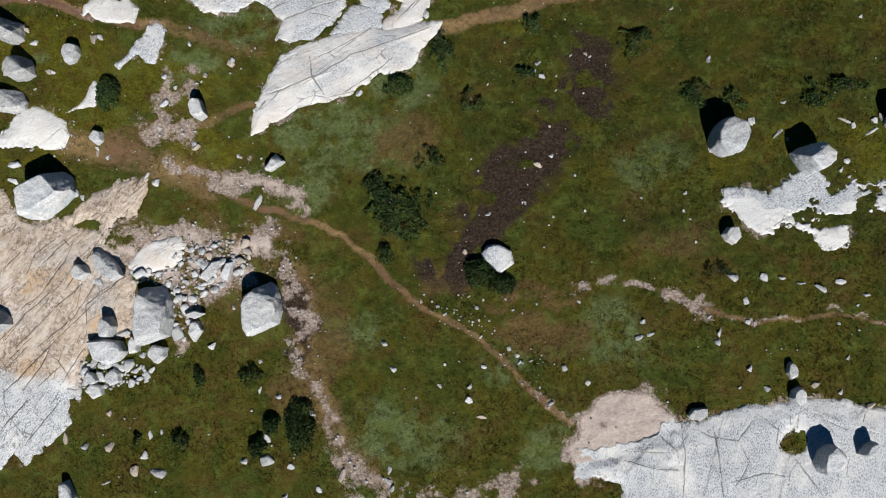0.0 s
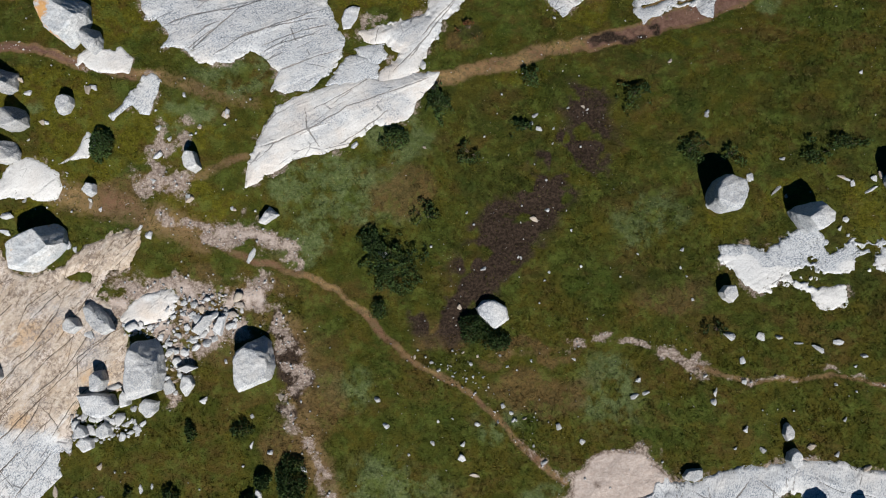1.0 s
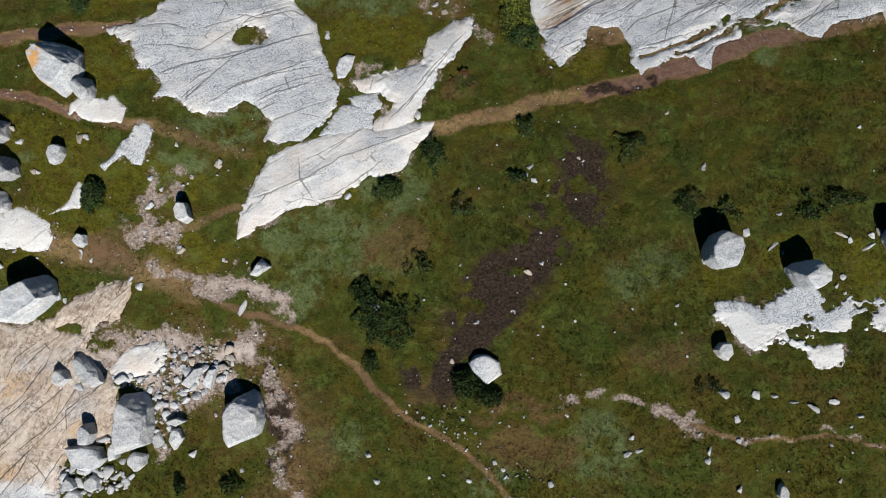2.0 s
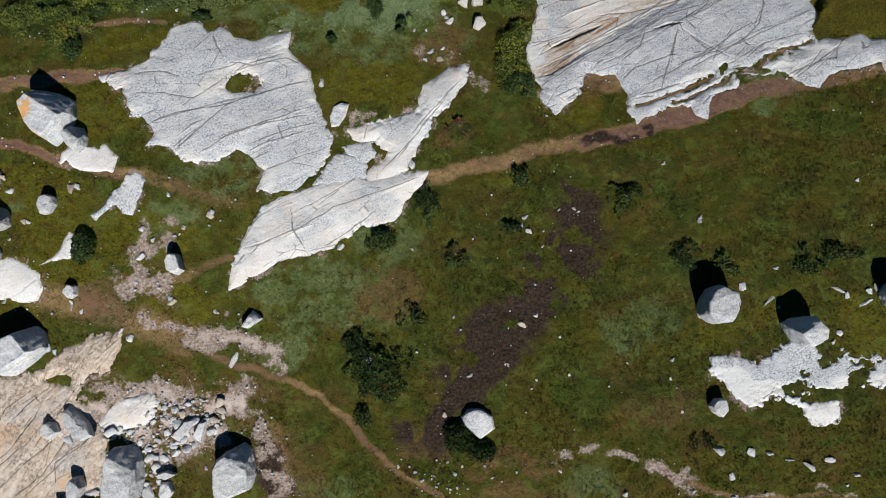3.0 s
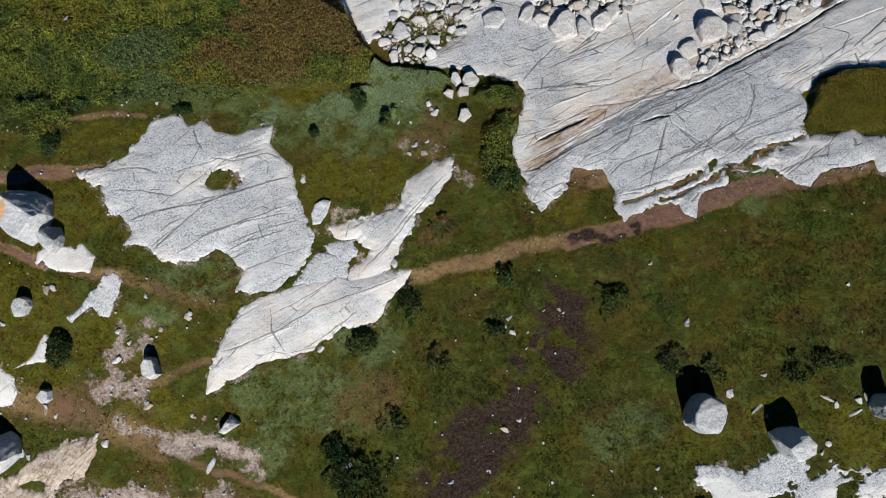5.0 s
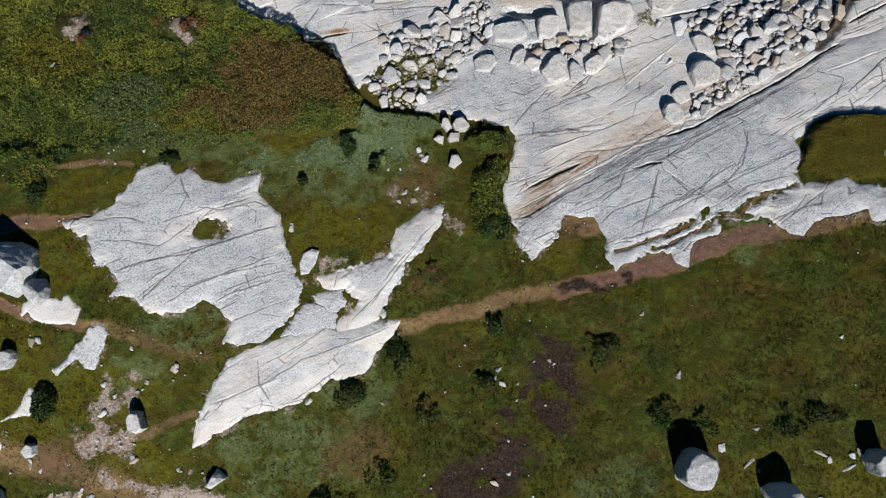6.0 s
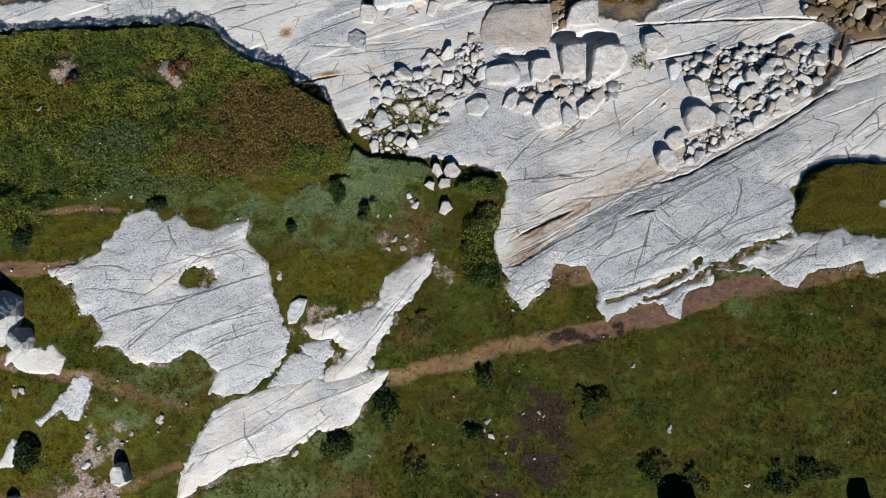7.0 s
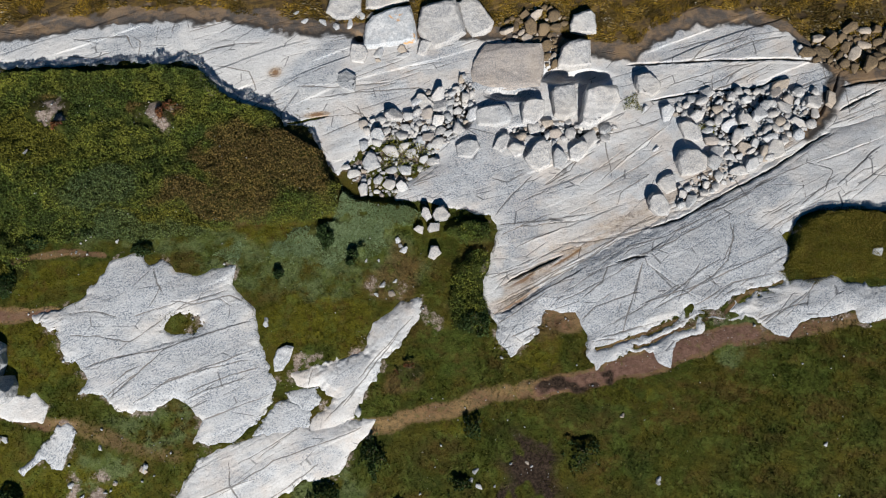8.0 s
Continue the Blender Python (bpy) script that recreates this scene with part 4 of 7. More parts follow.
def turf_colour(m, at):
    """Grass, moss, heath and darker green in patches, with worn bands on top."""
    fine = m.noise(at, 5.5, 5, 0.7)
    c = m.mix(m.span(m.noise(at, 0.8, 6, 0.65), 0.38, 0.62), (0.041, 0.050, 0.007), (0.071, 0.062, 0.009))
    c = m.mix(m.span(m.noise(at, 0.31, 5, 0.65), 0.52, 0.64, 0.0, 0.65), c, (0.046, 0.072, 0.013))
    c = m.mix(m.span(m.noise(m.mapped(at, 0.6, (0.8, 1.3, 1)), 0.55, 6, 0.65), 0.49, 0.63, 0.0, 0.70), c, (0.082, 0.052, 0.015))
    c = m.mix(m.span(m.noise(at, 2.2, 6, 0.7), 0.46, 0.76, 0.0, 0.5), c, (0.034, 0.042, 0.010))
    c = m.mix(m.span(m.attr("tone", 0), 0.15, 0.7, 0.0, 0.95), c, m.mix(m.span(fine, 0.35, 0.65), (0.066, 0.063, 0.006), (0.104, 0.098, 0.010)))
    c = m.mix(m.math("MULTIPLY", m.span(m.attr("tone", 0), 0.15, 0.7), m.span(m.noise(at, 1.5, 6, 0.7), 0.48, 0.64, 0.0, 0.7)), c, (0.070, 0.044, 0.011))
    c = m.mix(m.span(m.math("MULTIPLY", m.attr("tone", 1), m.span(m.noise(at, 1.2, 5, 0.7), 0.36, 0.60)), 0.0, 0.9, 0.0, 0.9), c, m.mix(m.span(fine, 0.35, 0.65), (0.078, 0.108, 0.036), (0.132, 0.162, 0.070)))
    c = m.mix(m.span(m.attr("tone", 2), 0.0, 1.0, 0.0, 0.8), c, m.mix(m.span(fine, 0.35, 0.65), (0.088, 0.060, 0.026), (0.140, 0.086, 0.034)))
    # darker green around shrubs and thickets, and over the eastern turf
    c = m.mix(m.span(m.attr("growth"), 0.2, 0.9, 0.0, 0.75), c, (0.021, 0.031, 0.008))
    c = m.mix(m.span(m.noise(at, 13.0, 4, 0.75), 0.34, 0.66, 0.62, 1.0), (0.010, 0.011, 0.003), c)
    dirt = m.mix(m.span(m.noise(at, 0.30, 3), 0.42, 0.58), (0.235, 0.150, 0.072), (0.145, 0.078, 0.050))
    dirt = m.mix(m.span(fine, 0.40, 0.68), dirt, (0.120, 0.090, 0.046))
    dirt = m.mix(m.span(m.attr("worn", 0), 0.95, 1.5, 0.0, 0.9), dirt, m.mix(m.span(fine, 0.36, 0.66), (0.115, 0.062, 0.050), (0.18, 0.105, 0.085)))
    trod = m.math("ADD", m.attr("worn", 0), m.math("MULTIPLY", m.math("SUBTRACT", fine, 0.5), 0.9))
    c = m.mix(m.span(trod, 0.25, 0.70, 0.0, 0.92), c, dirt)
    c = m.mix(m.span(m.noise(at, 3.6, 4, 0.6), 0.54, 0.74, 0.0, 0.25), c, (0.026, 0.031, 0.008))
    c = m.mix(m.span(m.noise(m.mapped(at, 1.1), 2.9, 4, 0.6), 0.56, 0.70, 0.0, 0.45), c, (0.098, 0.098, 0.024))
    c = m.mix(m.math("MULTIPLY", m.span(m.noise(m.mapped(at, 2.0), 1.3, 6, 0.72), 0.50, 0.64, 0.0, 0.6), m.span(m.attr("worn", 0), 0.1, 0.4, 1.0, 0.0)), c, (0.070, 0.090, 0.018))
    peat = m.mix(m.span(m.noise(at, 9.0, 5, 0.75), 0.40, 0.62), (0.016, 0.011, 0.008), (0.048, 0.033, 0.024))
    c = m.mix(m.span(m.attr("worn", 1), 0.25, 0.8), c, peat)
    grit = m.mix(m.span(m.noise(at, 8.0, 6, 0.8), 0.40, 0.62), (0.15, 0.112, 0.095), (0.37, 0.31, 0.27))
    grit = m.mix(m.span(m.attr("worn", 2), 0.95, 1.3, 0.0, 0.85), grit, m.mix(m.span(fine, 0.35, 0.65), (0.375, 0.312, 0.28), (0.48, 0.415, 0.38)))
    loose = m.math("ADD", m.attr("worn", 2), m.math("MULTIPLY", m.math("SUBTRACT", m.noise(at, 6.5, 5, 0.75), 0.5), 1.6))
    loose = m.math("MULTIPLY", loose, m.span(m.attr("worn", 2), 0.02, 0.2))
    return m.mix(m.span(loose, 0.36, 0.74, 0.0, 0.95), c, grit)


def turf_material():
    m = Nodes("turf", 0.95)
    m.bsdf.inputs["Specular IOR Level"].default_value = 0.08
    at = m.coords()
    m.bump(m.math("ADD", m.noise(at, 14.0, 5, 0.7), m.math("MULTIPLY", m.noise(at, 4.0, 4, 0.6), 1.5)), 0.6, 0.06)
    return m.done(turf_colour(m, at))


def blade_material():
    m = Nodes("grass_blades", 0.9)
    m.bsdf.inputs["Specular IOR Level"].default_value = 0.06
    at = m.coords()
    c = turf_colour(m, at)
    r = m.attr("tuft")
    c = m.mix(m.span(r, 0.3, 1.0), m.mix(1.0, c, (0.88, 0.90, 0.86), "MULTIPLY"), m.mix(1.0, c, (1.85, 1.8, 1.6), "MULTIPLY"))
    c = m.mix(m.span(r, 0.95, 0.98, 0.0, 0.6), c, (0.18, 0.155, 0.07))
    return m.done(c)


def granite_material(name, light, dark, tan):
    """Coarse granite of boulders and stones: pale crystals, grey lichen skin, tan stains; each stone differs."""
    m = Nodes(name, 0.85)
    v = m.t.nodes.new("ShaderNodeVectorMath")
    v.operation = "ADD"
    m.t.links.new(m.coords(), v.inputs[0])
    joined = m.t.nodes.new("ShaderNodeCombineXYZ")
    for k in range(3):
        m.put(joined, k, m.math("MULTIPLY", m.random(), 40.0 + 17 * k))
    m.t.links.new(joined.outputs[0], v.inputs[1])
    at = v.outputs[0]
    speck, fleck = m.noise(at, 13.0, 5, 0.85), m.noise(at, 34.0, 4, 0.75)
    grain = m.noise(m.mapped(at, -GRAIN, (0.30, 1.6, 1.0)), 3.4, 6, 0.7)
    blotch = m.noise(at, 0.9, 8, 0.72)
    stain = m.math("MULTIPLY", m.span(m.noise(at, 0.6, 7, 0.68), 0.40, 0.58), 0.3)
    c = m.mix(m.span(blotch, 0.3, 0.7), light, m.mix(1.0, light, (0.86, 0.88, 0.92), "MULTIPLY"))
    c = m.mix(stain, c, tan)
    skin = m.math("MULTIPLY", m.span(blotch, 0.42, 0.56, 0.35, 1.0), 0.85)
    c = m.mix(m.math("MULTIPLY", skin, m.span(speck, 0.47, 0.535, 0.04, 1.0)), c, dark)
    c = m.mix(m.span(grain, 0.50, 0.70, 0.0, 0.22), c, m.mix(1.0, c, (0.62, 0.62, 0.64), "MULTIPLY"))
    c = m.mix(m.span(fleck, 0.53, 0.62, 0.0, 0.5), c, m.mix(1.0, dark, (0.8, 0.8, 0.8), "MULTIPLY"))
    c = m.mix(m.span(m.noise(at, 15.0, 3, 0.6), 0.56, 0.64, 0.0, 0.6), c, m.mix(1.0, light, (1.15, 1.15, 1.15), "MULTIPLY"))
    shade = m.math("ADD", m.math("MULTIPLY", m.random(), 0.22), 0.86)
    tint = m.t.nodes.new("ShaderNodeVectorMath")
    tint.operation = "SCALE"
    m.t.links.new(c, tint.inputs[0])
    m.put(tint, "Scale", shade)
    m.bump(m.math("ADD", grain, m.math("ADD", speck, m.math("MULTIPLY", m.noise(at, 5.0, 5, 0.65), 1.3))), 0.55, 0.05)
    return m.done(tint.outputs[0])


def slab_material():
    """Bedrock: white and cream granite under a bluish lichen skin, bedding lines, dark joints and a tide stain."""
    m = Nodes("granite_slab", 0.85)
    at = m.coords()
    bed = m.t.nodes.new("ShaderNodeAttribute")
    bed.attribute_name = "bed"
    bed = bed.outputs["Vector"]
    tanned, cover, crack = m.attr("skin", 0), m.attr("skin", 1), m.attr("skin", 2)
    fine, deep, wet, rim = m.attr("fine"), m.attr("deep"), m.attr("wet"), m.attr("rim")
    big = m.noise(at, 0.42, 6, 0.62)
    streak = m.noise(m.mapped(bed, 0.15, (0.5, 1.2, 1.0)), 0.9, 7, 0.66)
    grain = m.noise(m.mapped(bed, 0.25, (0.65, 1.35, 1.0)), 3.6, 6, 0.7)
    speck = m.noise(m.mapped(bed, 0.0, (0.8, 1.2, 1.0)), 14.0, 5, 0.78)
    fleck = m.noise(at, 30.0, 3, 0.7)
    half = m.math("MULTIPLY", m.math("ADD", big, streak), 0.5)
    c = m.mix(m.span(big, 0.35, 0.65), (0.60, 0.60, 0.595), (0.54, 0.55, 0.56))
    warm = m.math("MULTIPLY", m.span(m.noise(at, 0.7, 6, 0.6), 0.47, 0.62, 0.0, 0.75), m.span(tanned, 0.0, 0.35))
    c = m.mix(warm, c, (0.57, 0.51, 0.46))
    # tan weathering, streaked along the sheets
    strong = m.math("MULTIPLY", m.span(tanned, 0.6, 1.4), 0.15)
    stain = m.math("MULTIPLY", m.span(m.math("ADD", m.noise(m.mapped(bed, 0.0, (0.4, 1.2, 1.0)), 0.7, 7, 0.66), strong), 0.40, 0.58), m.math("MINIMUM", tanned, 1.0))
    tan = m.mix(m.span(grain, 0.36, 0.62), (0.50, 0.435, 0.365), (0.385, 0.315, 0.25))
    tan = m.mix(m.span(streak, 0.54, 0.68, 0.0, 0.6), tan, (0.37, 0.255, 0.145))
    tan = m.mix(m.span(m.noise(at, 5.0, 5, 0.75), 0.50, 0.66, 0.0, 0.6), tan, (0.27, 0.205, 0.15))
    tan = m.mix(m.span(m.noise(m.mapped(bed, 0.4, (0.6, 1.1, 1.0)), 1.3, 6, 0.68), 0.50, 0.60, 0.0, 0.8), tan, (0.54, 0.475, 0.425))
    tan = m.mix(m.span(m.noise(m.mapped(bed, 0.9, (0.5, 0.9, 1.0)), 0.8, 6, 0.66), 0.53, 0.64, 0.0, 0.7), tan, (0.44, 0.295, 0.165))
    tan = m.mix(m.math("MULTIPLY", m.span(m.noise(at, 7.0, 6, 0.82), 0.47, 0.56, 0.0, 0.85), m.span(m.noise(m.mapped(bed, 0.2, (0.6, 1.4, 1.0)), 0.9, 6, 0.68), 0.44, 0.56, 0.12, 1.0)), tan, (0.16, 0.12, 0.095))
    c = m.mix(stain, c, tan)
    c = m.mix(m.span(tanned, 1.6, 2.3, 0.0, 0.85), c, (0.20, 0.105, 0.045))
    # lichen skin: a bluish veil with dark specks, thinner towards the margins
    area = m.math("ADD", m.math("ADD", half, m.math("MULTIPLY", m.math("SUBTRACT", cover, 0.8), 0.18)), m.span(rim, 0.0, 0.9, -0.045, 0.015))
    skin = m.math("MULTIPLY", m.span(area, 0.45, 0.60), m.math("MINIMUM", cover, 1.0))
    c = m.mix(m.math("MULTIPLY", skin, 0.42), c, (0.405, 0.435, 0.475))
    c = m.mix(m.math("MULTIPLY", skin, m.math("MULTIPLY", m.span(speck, 0.46, 0.56, 0.0, 0.95), m.span(m.noise(at, 2.2, 5, 0.65), 0.36, 0.60, 0.35, 1.0))), c, (0.165, 0.195, 0.235))
    c = m.mix(m.span(speck, 0.54, 0.62, 0.0, 0.55), c, m.mix(1.0, c, (0.5, 0.5, 0.52), "MULTIPLY"))
    c = m.mix(m.span(fleck, 0.55, 0.64, 0.0, 0.35), c, (0.22, 0.22, 0.225))
    c = m.mix(m.span(grain, 0.54, 0.70, 0.0, 0.35), c, m.mix(1.0, c, (0.62, 0.61, 0.61), "MULTIPLY"))
    # straight cross joints that cut the sheets into blocks
    cell = m.t.nodes.new("ShaderNodeTexVoronoi")
    cell.feature = "DISTANCE_TO_EDGE"
    m.t.links.new(m.mapped(bed, 0.35, (0.38, 1.1, 0.0)), cell.inputs["Vector"])
    cell.inputs["Scale"].default_value = 0.95
    cross = m.math("MULTIPLY", m.span(cell.outputs["Distance"], 0.003, 0.015, 1.0, 0.0), m.span(m.noise(at, 1.2, 4), 0.47, 0.56))
    lines = m.math("MULTIPLY", cross, m.math("MINIMUM", fine, 1.0))
    # shattered rock: closer, browner joints
    mesh = m.t.nodes.new("ShaderNodeTexVoronoi")
    mesh.feature = "DISTANCE_TO_EDGE"
    bent = m.t.nodes.new("ShaderNodeVectorMath")
    bent.operation = "ADD"
    m.t.links.new(m.mapped(bed, 0.12, (0.38, 1.25, 0.0)), bent.inputs[0])
    wave = m.math("MULTIPLY", m.math("SUBTRACT", m.noise(at, 1.7, 5, 0.65), 0.5), 0.9)
    joined = m.t.nodes.new("ShaderNodeCombineXYZ")
    m.put(joined, 0, wave)
    m.put(joined, 1, wave)
    m.t.links.new(joined.outputs[0], bent.inputs[1])
    m.t.links.new(bent.outputs[0], mesh.inputs["Vector"])
    mesh.inputs["Scale"].default_value = 2.2
    close = m.math("MULTIPLY", m.span(mesh.outputs["Distance"], 0.004, 0.03, 1.0, 0.0), m.span(m.noise(at, 1.1, 6, 0.7), 0.44, 0.55))
    lines = m.math("MAXIMUM", lines, m.math("MULTIPLY", close, m.span(fine, 1.2, 1.6, 0.0, 1.0)))
    c = m.mix(m.math("MULTIPLY", lines, 0.78), c, m.mix(m.span(tanned, 0.6, 1.2), (0.10, 0.10, 0.105), (0.10, 0.062, 0.036)))
    # soil in the joints; the same dark brown paints shade between the rubble
    soil = m.mix(m.span(m.noise(at, 2.0, 3), 0.45, 0.62), (0.026, 0.022, 0.018), (0.085, 0.058, 0.034))
    c = m.mix(m.math("MULTIPLY", m.span(crack, 0.18, 0.60), m.span(deep, 0.2, 0.7, 0.66, 0.96)), c, soil)
    c = m.mix(m.span(m.math("ADD", wet, m.math("MULTIPLY", m.noise(at, 1.6, 6, 0.65), 0.5)), 0.62, 0.80, 0.0, 0.93), c,
              m.mix(m.span(m.noise(at, 1.1, 6, 0.65), 0.4, 0.6), (0.055, 0.043, 0.034), (0.175, 0.110, 0.055)))
    edge = m.math("MULTIPLY", m.span(wet, 0.05, 0.40), m.span(wet, 0.55, 1.0, 1.0, 0.0))
    c = m.mix(m.math("MULTIPLY", edge, m.span(m.noise(at, 0.5, 5, 0.65), 0.36, 0.50, 0.0, 0.9)), c, (0.030, 0.028, 0.027))
    c = m.mix(m.span(wet, 1.25, 1.75, 0.0, 0.85), c, m.mix(m.span(m.noise(at, 2.4, 6, 0.7), 0.4, 0.6), (0.040, 0.025, 0.008), (0.125, 0.078, 0.014)))
    relief = m.math("ADD", m.math("MULTIPLY", grain, 0.9), m.math("ADD", speck, m.math("MULTIPLY", m.noise(at, 5.0, 5, 0.65), 1.2)))
    m.bump(m.math("SUBTRACT", relief, m.math("MULTIPLY", lines, 0.9)), 0.5, 0.05)
    return m.done(c)


def plain_leaf(name, dark, light, roughness=0.6, toned=False, even=False):
    m = Nodes(name, roughness)
    at = m.coords()
    c = m.mix(m.span(m.noise(at, 0.55, 5, 0.65), 0.40, 0.60), dark, light)
    span = ((0.9, 0.92, 0.9), (1.15, 1.15, 1.1)) if even else ((0.7, 0.74, 0.7), (1.7, 1.6, 1.35))
    if toned:
        span = (0.78, 0.80, 0.76), (1.72, 1.68, 1.5)
        c = m.mix(m.span(m.noise(at, 0.30, 4, 0.6), 0.44, 0.60, 0.0, 0.55), c, (0.040, 0.064, 0.014))
        clump = m.noise(at, 1.7, 4, 0.6)
        c = m.mix(m.span(clump, 0.49, 0.62, 0.0, 0.7), c, (0.026, 0.042, 0.010))
        c = m.mix(m.span(clump, 0.48, 0.36, 0.0, 0.6), c, (0.120, 0.124, 0.020))
        mottle = m.math("MULTIPLY", m.math("SUBTRACT", m.noise(at, 1.3, 5, 0.7), 0.5), 1.6)
        for k, (share, tint) in enumerate(((0.8, (0.105, 0.100, 0.012)), (0.75, (0.062, 0.092, 0.038)), (0.8, (0.110, 0.070, 0.024)))):
            t = m.math("MULTIPLY", m.attr("tone", k), m.math("ADD", m.attr("tone", k), mottle))
            c = m.mix(m.span(t, 0.15, 0.8, 0.0, share), c, tint)
    r = m.random("Island")
    c = m.mix(m.span(r, 0.0, 1.0), m.mix(1.0, c, span[0], "MULTIPLY"), m.mix(1.0, c, span[1], "MULTIPLY"))
    return m.done(c)


def plain_bark():
    m = Nodes("bark", 0.9)
    at = m.coords()
    return m.done(m.mix(m.span(m.noise(at, 20.0), 0.4, 0.6), (0.09, 0.065, 0.05), (0.19, 0.15, 0.12)))


def orange_crust(west, scarce=0.0):
    """Grey granite with orange crusts, which gather on the western side."""
    m = Nodes("lichen_granite", 0.85)
    at = m.coords()
    split = m.t.nodes.new("ShaderNodeSeparateXYZ")
    m.t.links.new(at, split.inputs[0])
    speck = m.noise(at, 11.0, 5, 0.85)
    c = m.mix(m.span(m.noise(at, 1.6, 6, 0.65), 0.42, 0.60), (0.56, 0.565, 0.57), (0.45, 0.475, 0.50))
    c = m.mix(m.span(speck, 0.47, 0.57, 0.0, 0.6), c, (0.22, 0.24, 0.26))
    crust = m.math("SUBTRACT", m.noise(m.mapped(at, 0.3), 1.3, 6, 0.65), m.math("MULTIPLY", split.outputs[0], west))
    low = m.span(crust, 0.555 + scarce, 0.64 + scarce, 0.0, 0.85)
    c = m.mix(low, c, (0.56, 0.28, 0.06))
    m.bump(m.math("ADD", speck, m.noise(at, 6.0, 4)), 0.5, 0.04)
    return m.done(c)


TURF, BLADES = turf_material(), blade_material()
SLAB_STONE = slab_material()
STONE = {  # by look
    "white": granite_material("granite_white", (0.575, 0.58, 0.585), (0.25, 0.275, 0.305), (0.48, 0.44, 0.38)),
    "shore": granite_material("granite_shore", (0.555, 0.54, 0.52), (0.26, 0.27, 0.285), (0.48, 0.41, 0.33)),
    "grey": granite_material("granite_grey", (0.45, 0.455, 0.46), (0.155, 0.175, 0.195), (0.40, 0.36, 0.31)),
    "tan": granite_material("granite_tan", (0.47, 0.41, 0.34), (0.28, 0.25, 0.22), (0.43, 0.32, 0.22)),
    "dull": granite_material("granite_dull", (0.43, 0.385, 0.345), (0.22, 0.21, 0.21), (0.36, 0.29, 0.22)),
    "wet": granite_material("granite_wet", (0.20, 0.145, 0.085), (0.085, 0.065, 0.045), (0.15, 0.10, 0.05)),
    "lichen": orange_crust(0.0, 0.06), "orange": orange_crust(0.13),
}
STONE["dome"] = STONE["white"]
JUNIPER = plain_leaf("juniper_leaf", (0.017, 0.036, 0.010), (0.033, 0.060, 0.017), 0.9)
BUSH = plain_leaf("bush_leaf", (0.062, 0.090, 0.015), (0.125, 0.138, 0.020), 0.85, toned=True)
SAGE = plain_leaf("grey_green_leaf", (0.135, 0.188, 0.090), (0.178, 0.236, 0.122), even=True)
HEATH = plain_leaf("heath_leaf", (0.085, 0.072, 0.009), (0.130, 0.105, 0.014), 0.9, even=True)
DEAD = plain_leaf("dead_leaf", (0.085, 0.035, 0.016), (0.150, 0.062, 0.022))
WEED = plain_leaf("seaweed", (0.045, 0.032, 0.007), (0.150, 0.098, 0.013), 0.4)
BARK = plain_bark()


# ---- mesh helpers ----
def mesh_of(name, verts, faces, material, shade=False):
    """A mesh from arrays of vertices and of faces with one number of corners."""
    verts, faces = np.asarray(verts, np.float32), np.asarray(faces, np.int32)
    me = bpy.data.meshes.new(name)
    me.vertices.add(len(verts))
    me.vertices.foreach_set("co", verts.ravel())
    k = faces.shape[1]
    me.loops.add(faces.size)
    me.loops.foreach_set("vertex_index", faces.ravel())
    me.polygons.add(len(faces))
    me.polygons.foreach_set("loop_start", np.arange(0, faces.size, k, dtype=np.int32))
    if shade:
        me.polygons.foreach_set("use_smooth", np.ones(len(faces), bool))
    me.update(calc_edges=True)
    me.materials.append(material)
    return me


def grid_faces(nx, ny, keep=None):
    i, j = np.meshgrid(np.arange(nx - 1), np.arange(ny - 1), indexing="ij")
    a = i * ny + j
    f = np.stack([a, a + ny, a + ny + 1, a + 1], -1).reshape(-1, 4)
    return f if keep is None else f[keep.reshape(-1)]


def compact(verts, faces):
    used = np.unique(faces)
    back = np.full(len(verts), -1)
    back[used] = np.arange(len(used))
    return verts[used], back[faces], used


def give(me, name, values):
    """A number for each vertex, or a colour for each."""
    if values.ndim == 1:
        me.attributes.new(name, "FLOAT", "POINT").data.foreach_set("value", values.astype(np.float32))
    else:
        rgba = np.ones((len(values), 4), np.float32)
        rgba[:, :3] = values
        me.attributes.new(name, "FLOAT_COLOR", "POINT").data.foreach_set("color", rgba.ravel())


def part(name, me, parent, label=""):
    ob = new(name, me)
    ob.parent = parent
    return tagged(ob, label)


def give_ground_masks(me, x, y):
    p, q, g = worn(x, y)
    give(me, "worn", np.stack([p, q, g], -1))
    give(me, "growth", green_depth(x, y))
    give(me, "tone", tones(x, y))


# ---- ground: one sheet, fine under the flight and coarse to the horizon ----
def spread(low, high, step, reach):
    core = np.arange(low, high + step / 2, step)
    out = [step]
    while sum(out) < reach:
        out.append(out[-1] * 1.35)
    tail = np.cumsum(out)
    return np.concatenate([low - tail[::-1], core, core[-1] + tail])


gx, gy = spread(-23.0, 25.8, 0.1, 900.0), spread(-10.0, 36.5, 0.1, 900.0)
GX, GY = np.meshgrid(gx, gy, indexing="ij")
gz = ground_height(GX, GY)
gz = gz - 0.9 * smooth(0.03, 0.06, rock_height(GX, GY, False))  # soil gives way under the bare rock
far = np.maximum(np.maximum(-30 - GX, GX - 30), np.maximum(-18 - GY, 0))
gz = gz + 0.5 * smooth(0, 60, far) * (fbm(GX / 40, GY / 40, 81, 3) - 0.5) * 6
ground_mesh = mesh_of("ground", np.stack([GX, GY, gz], -1).reshape(-1, 3), grid_faces(len(gx), len(gy)), TURF, True)
give_ground_masks(ground_mesh, GX.ravel(), GY.ravel())
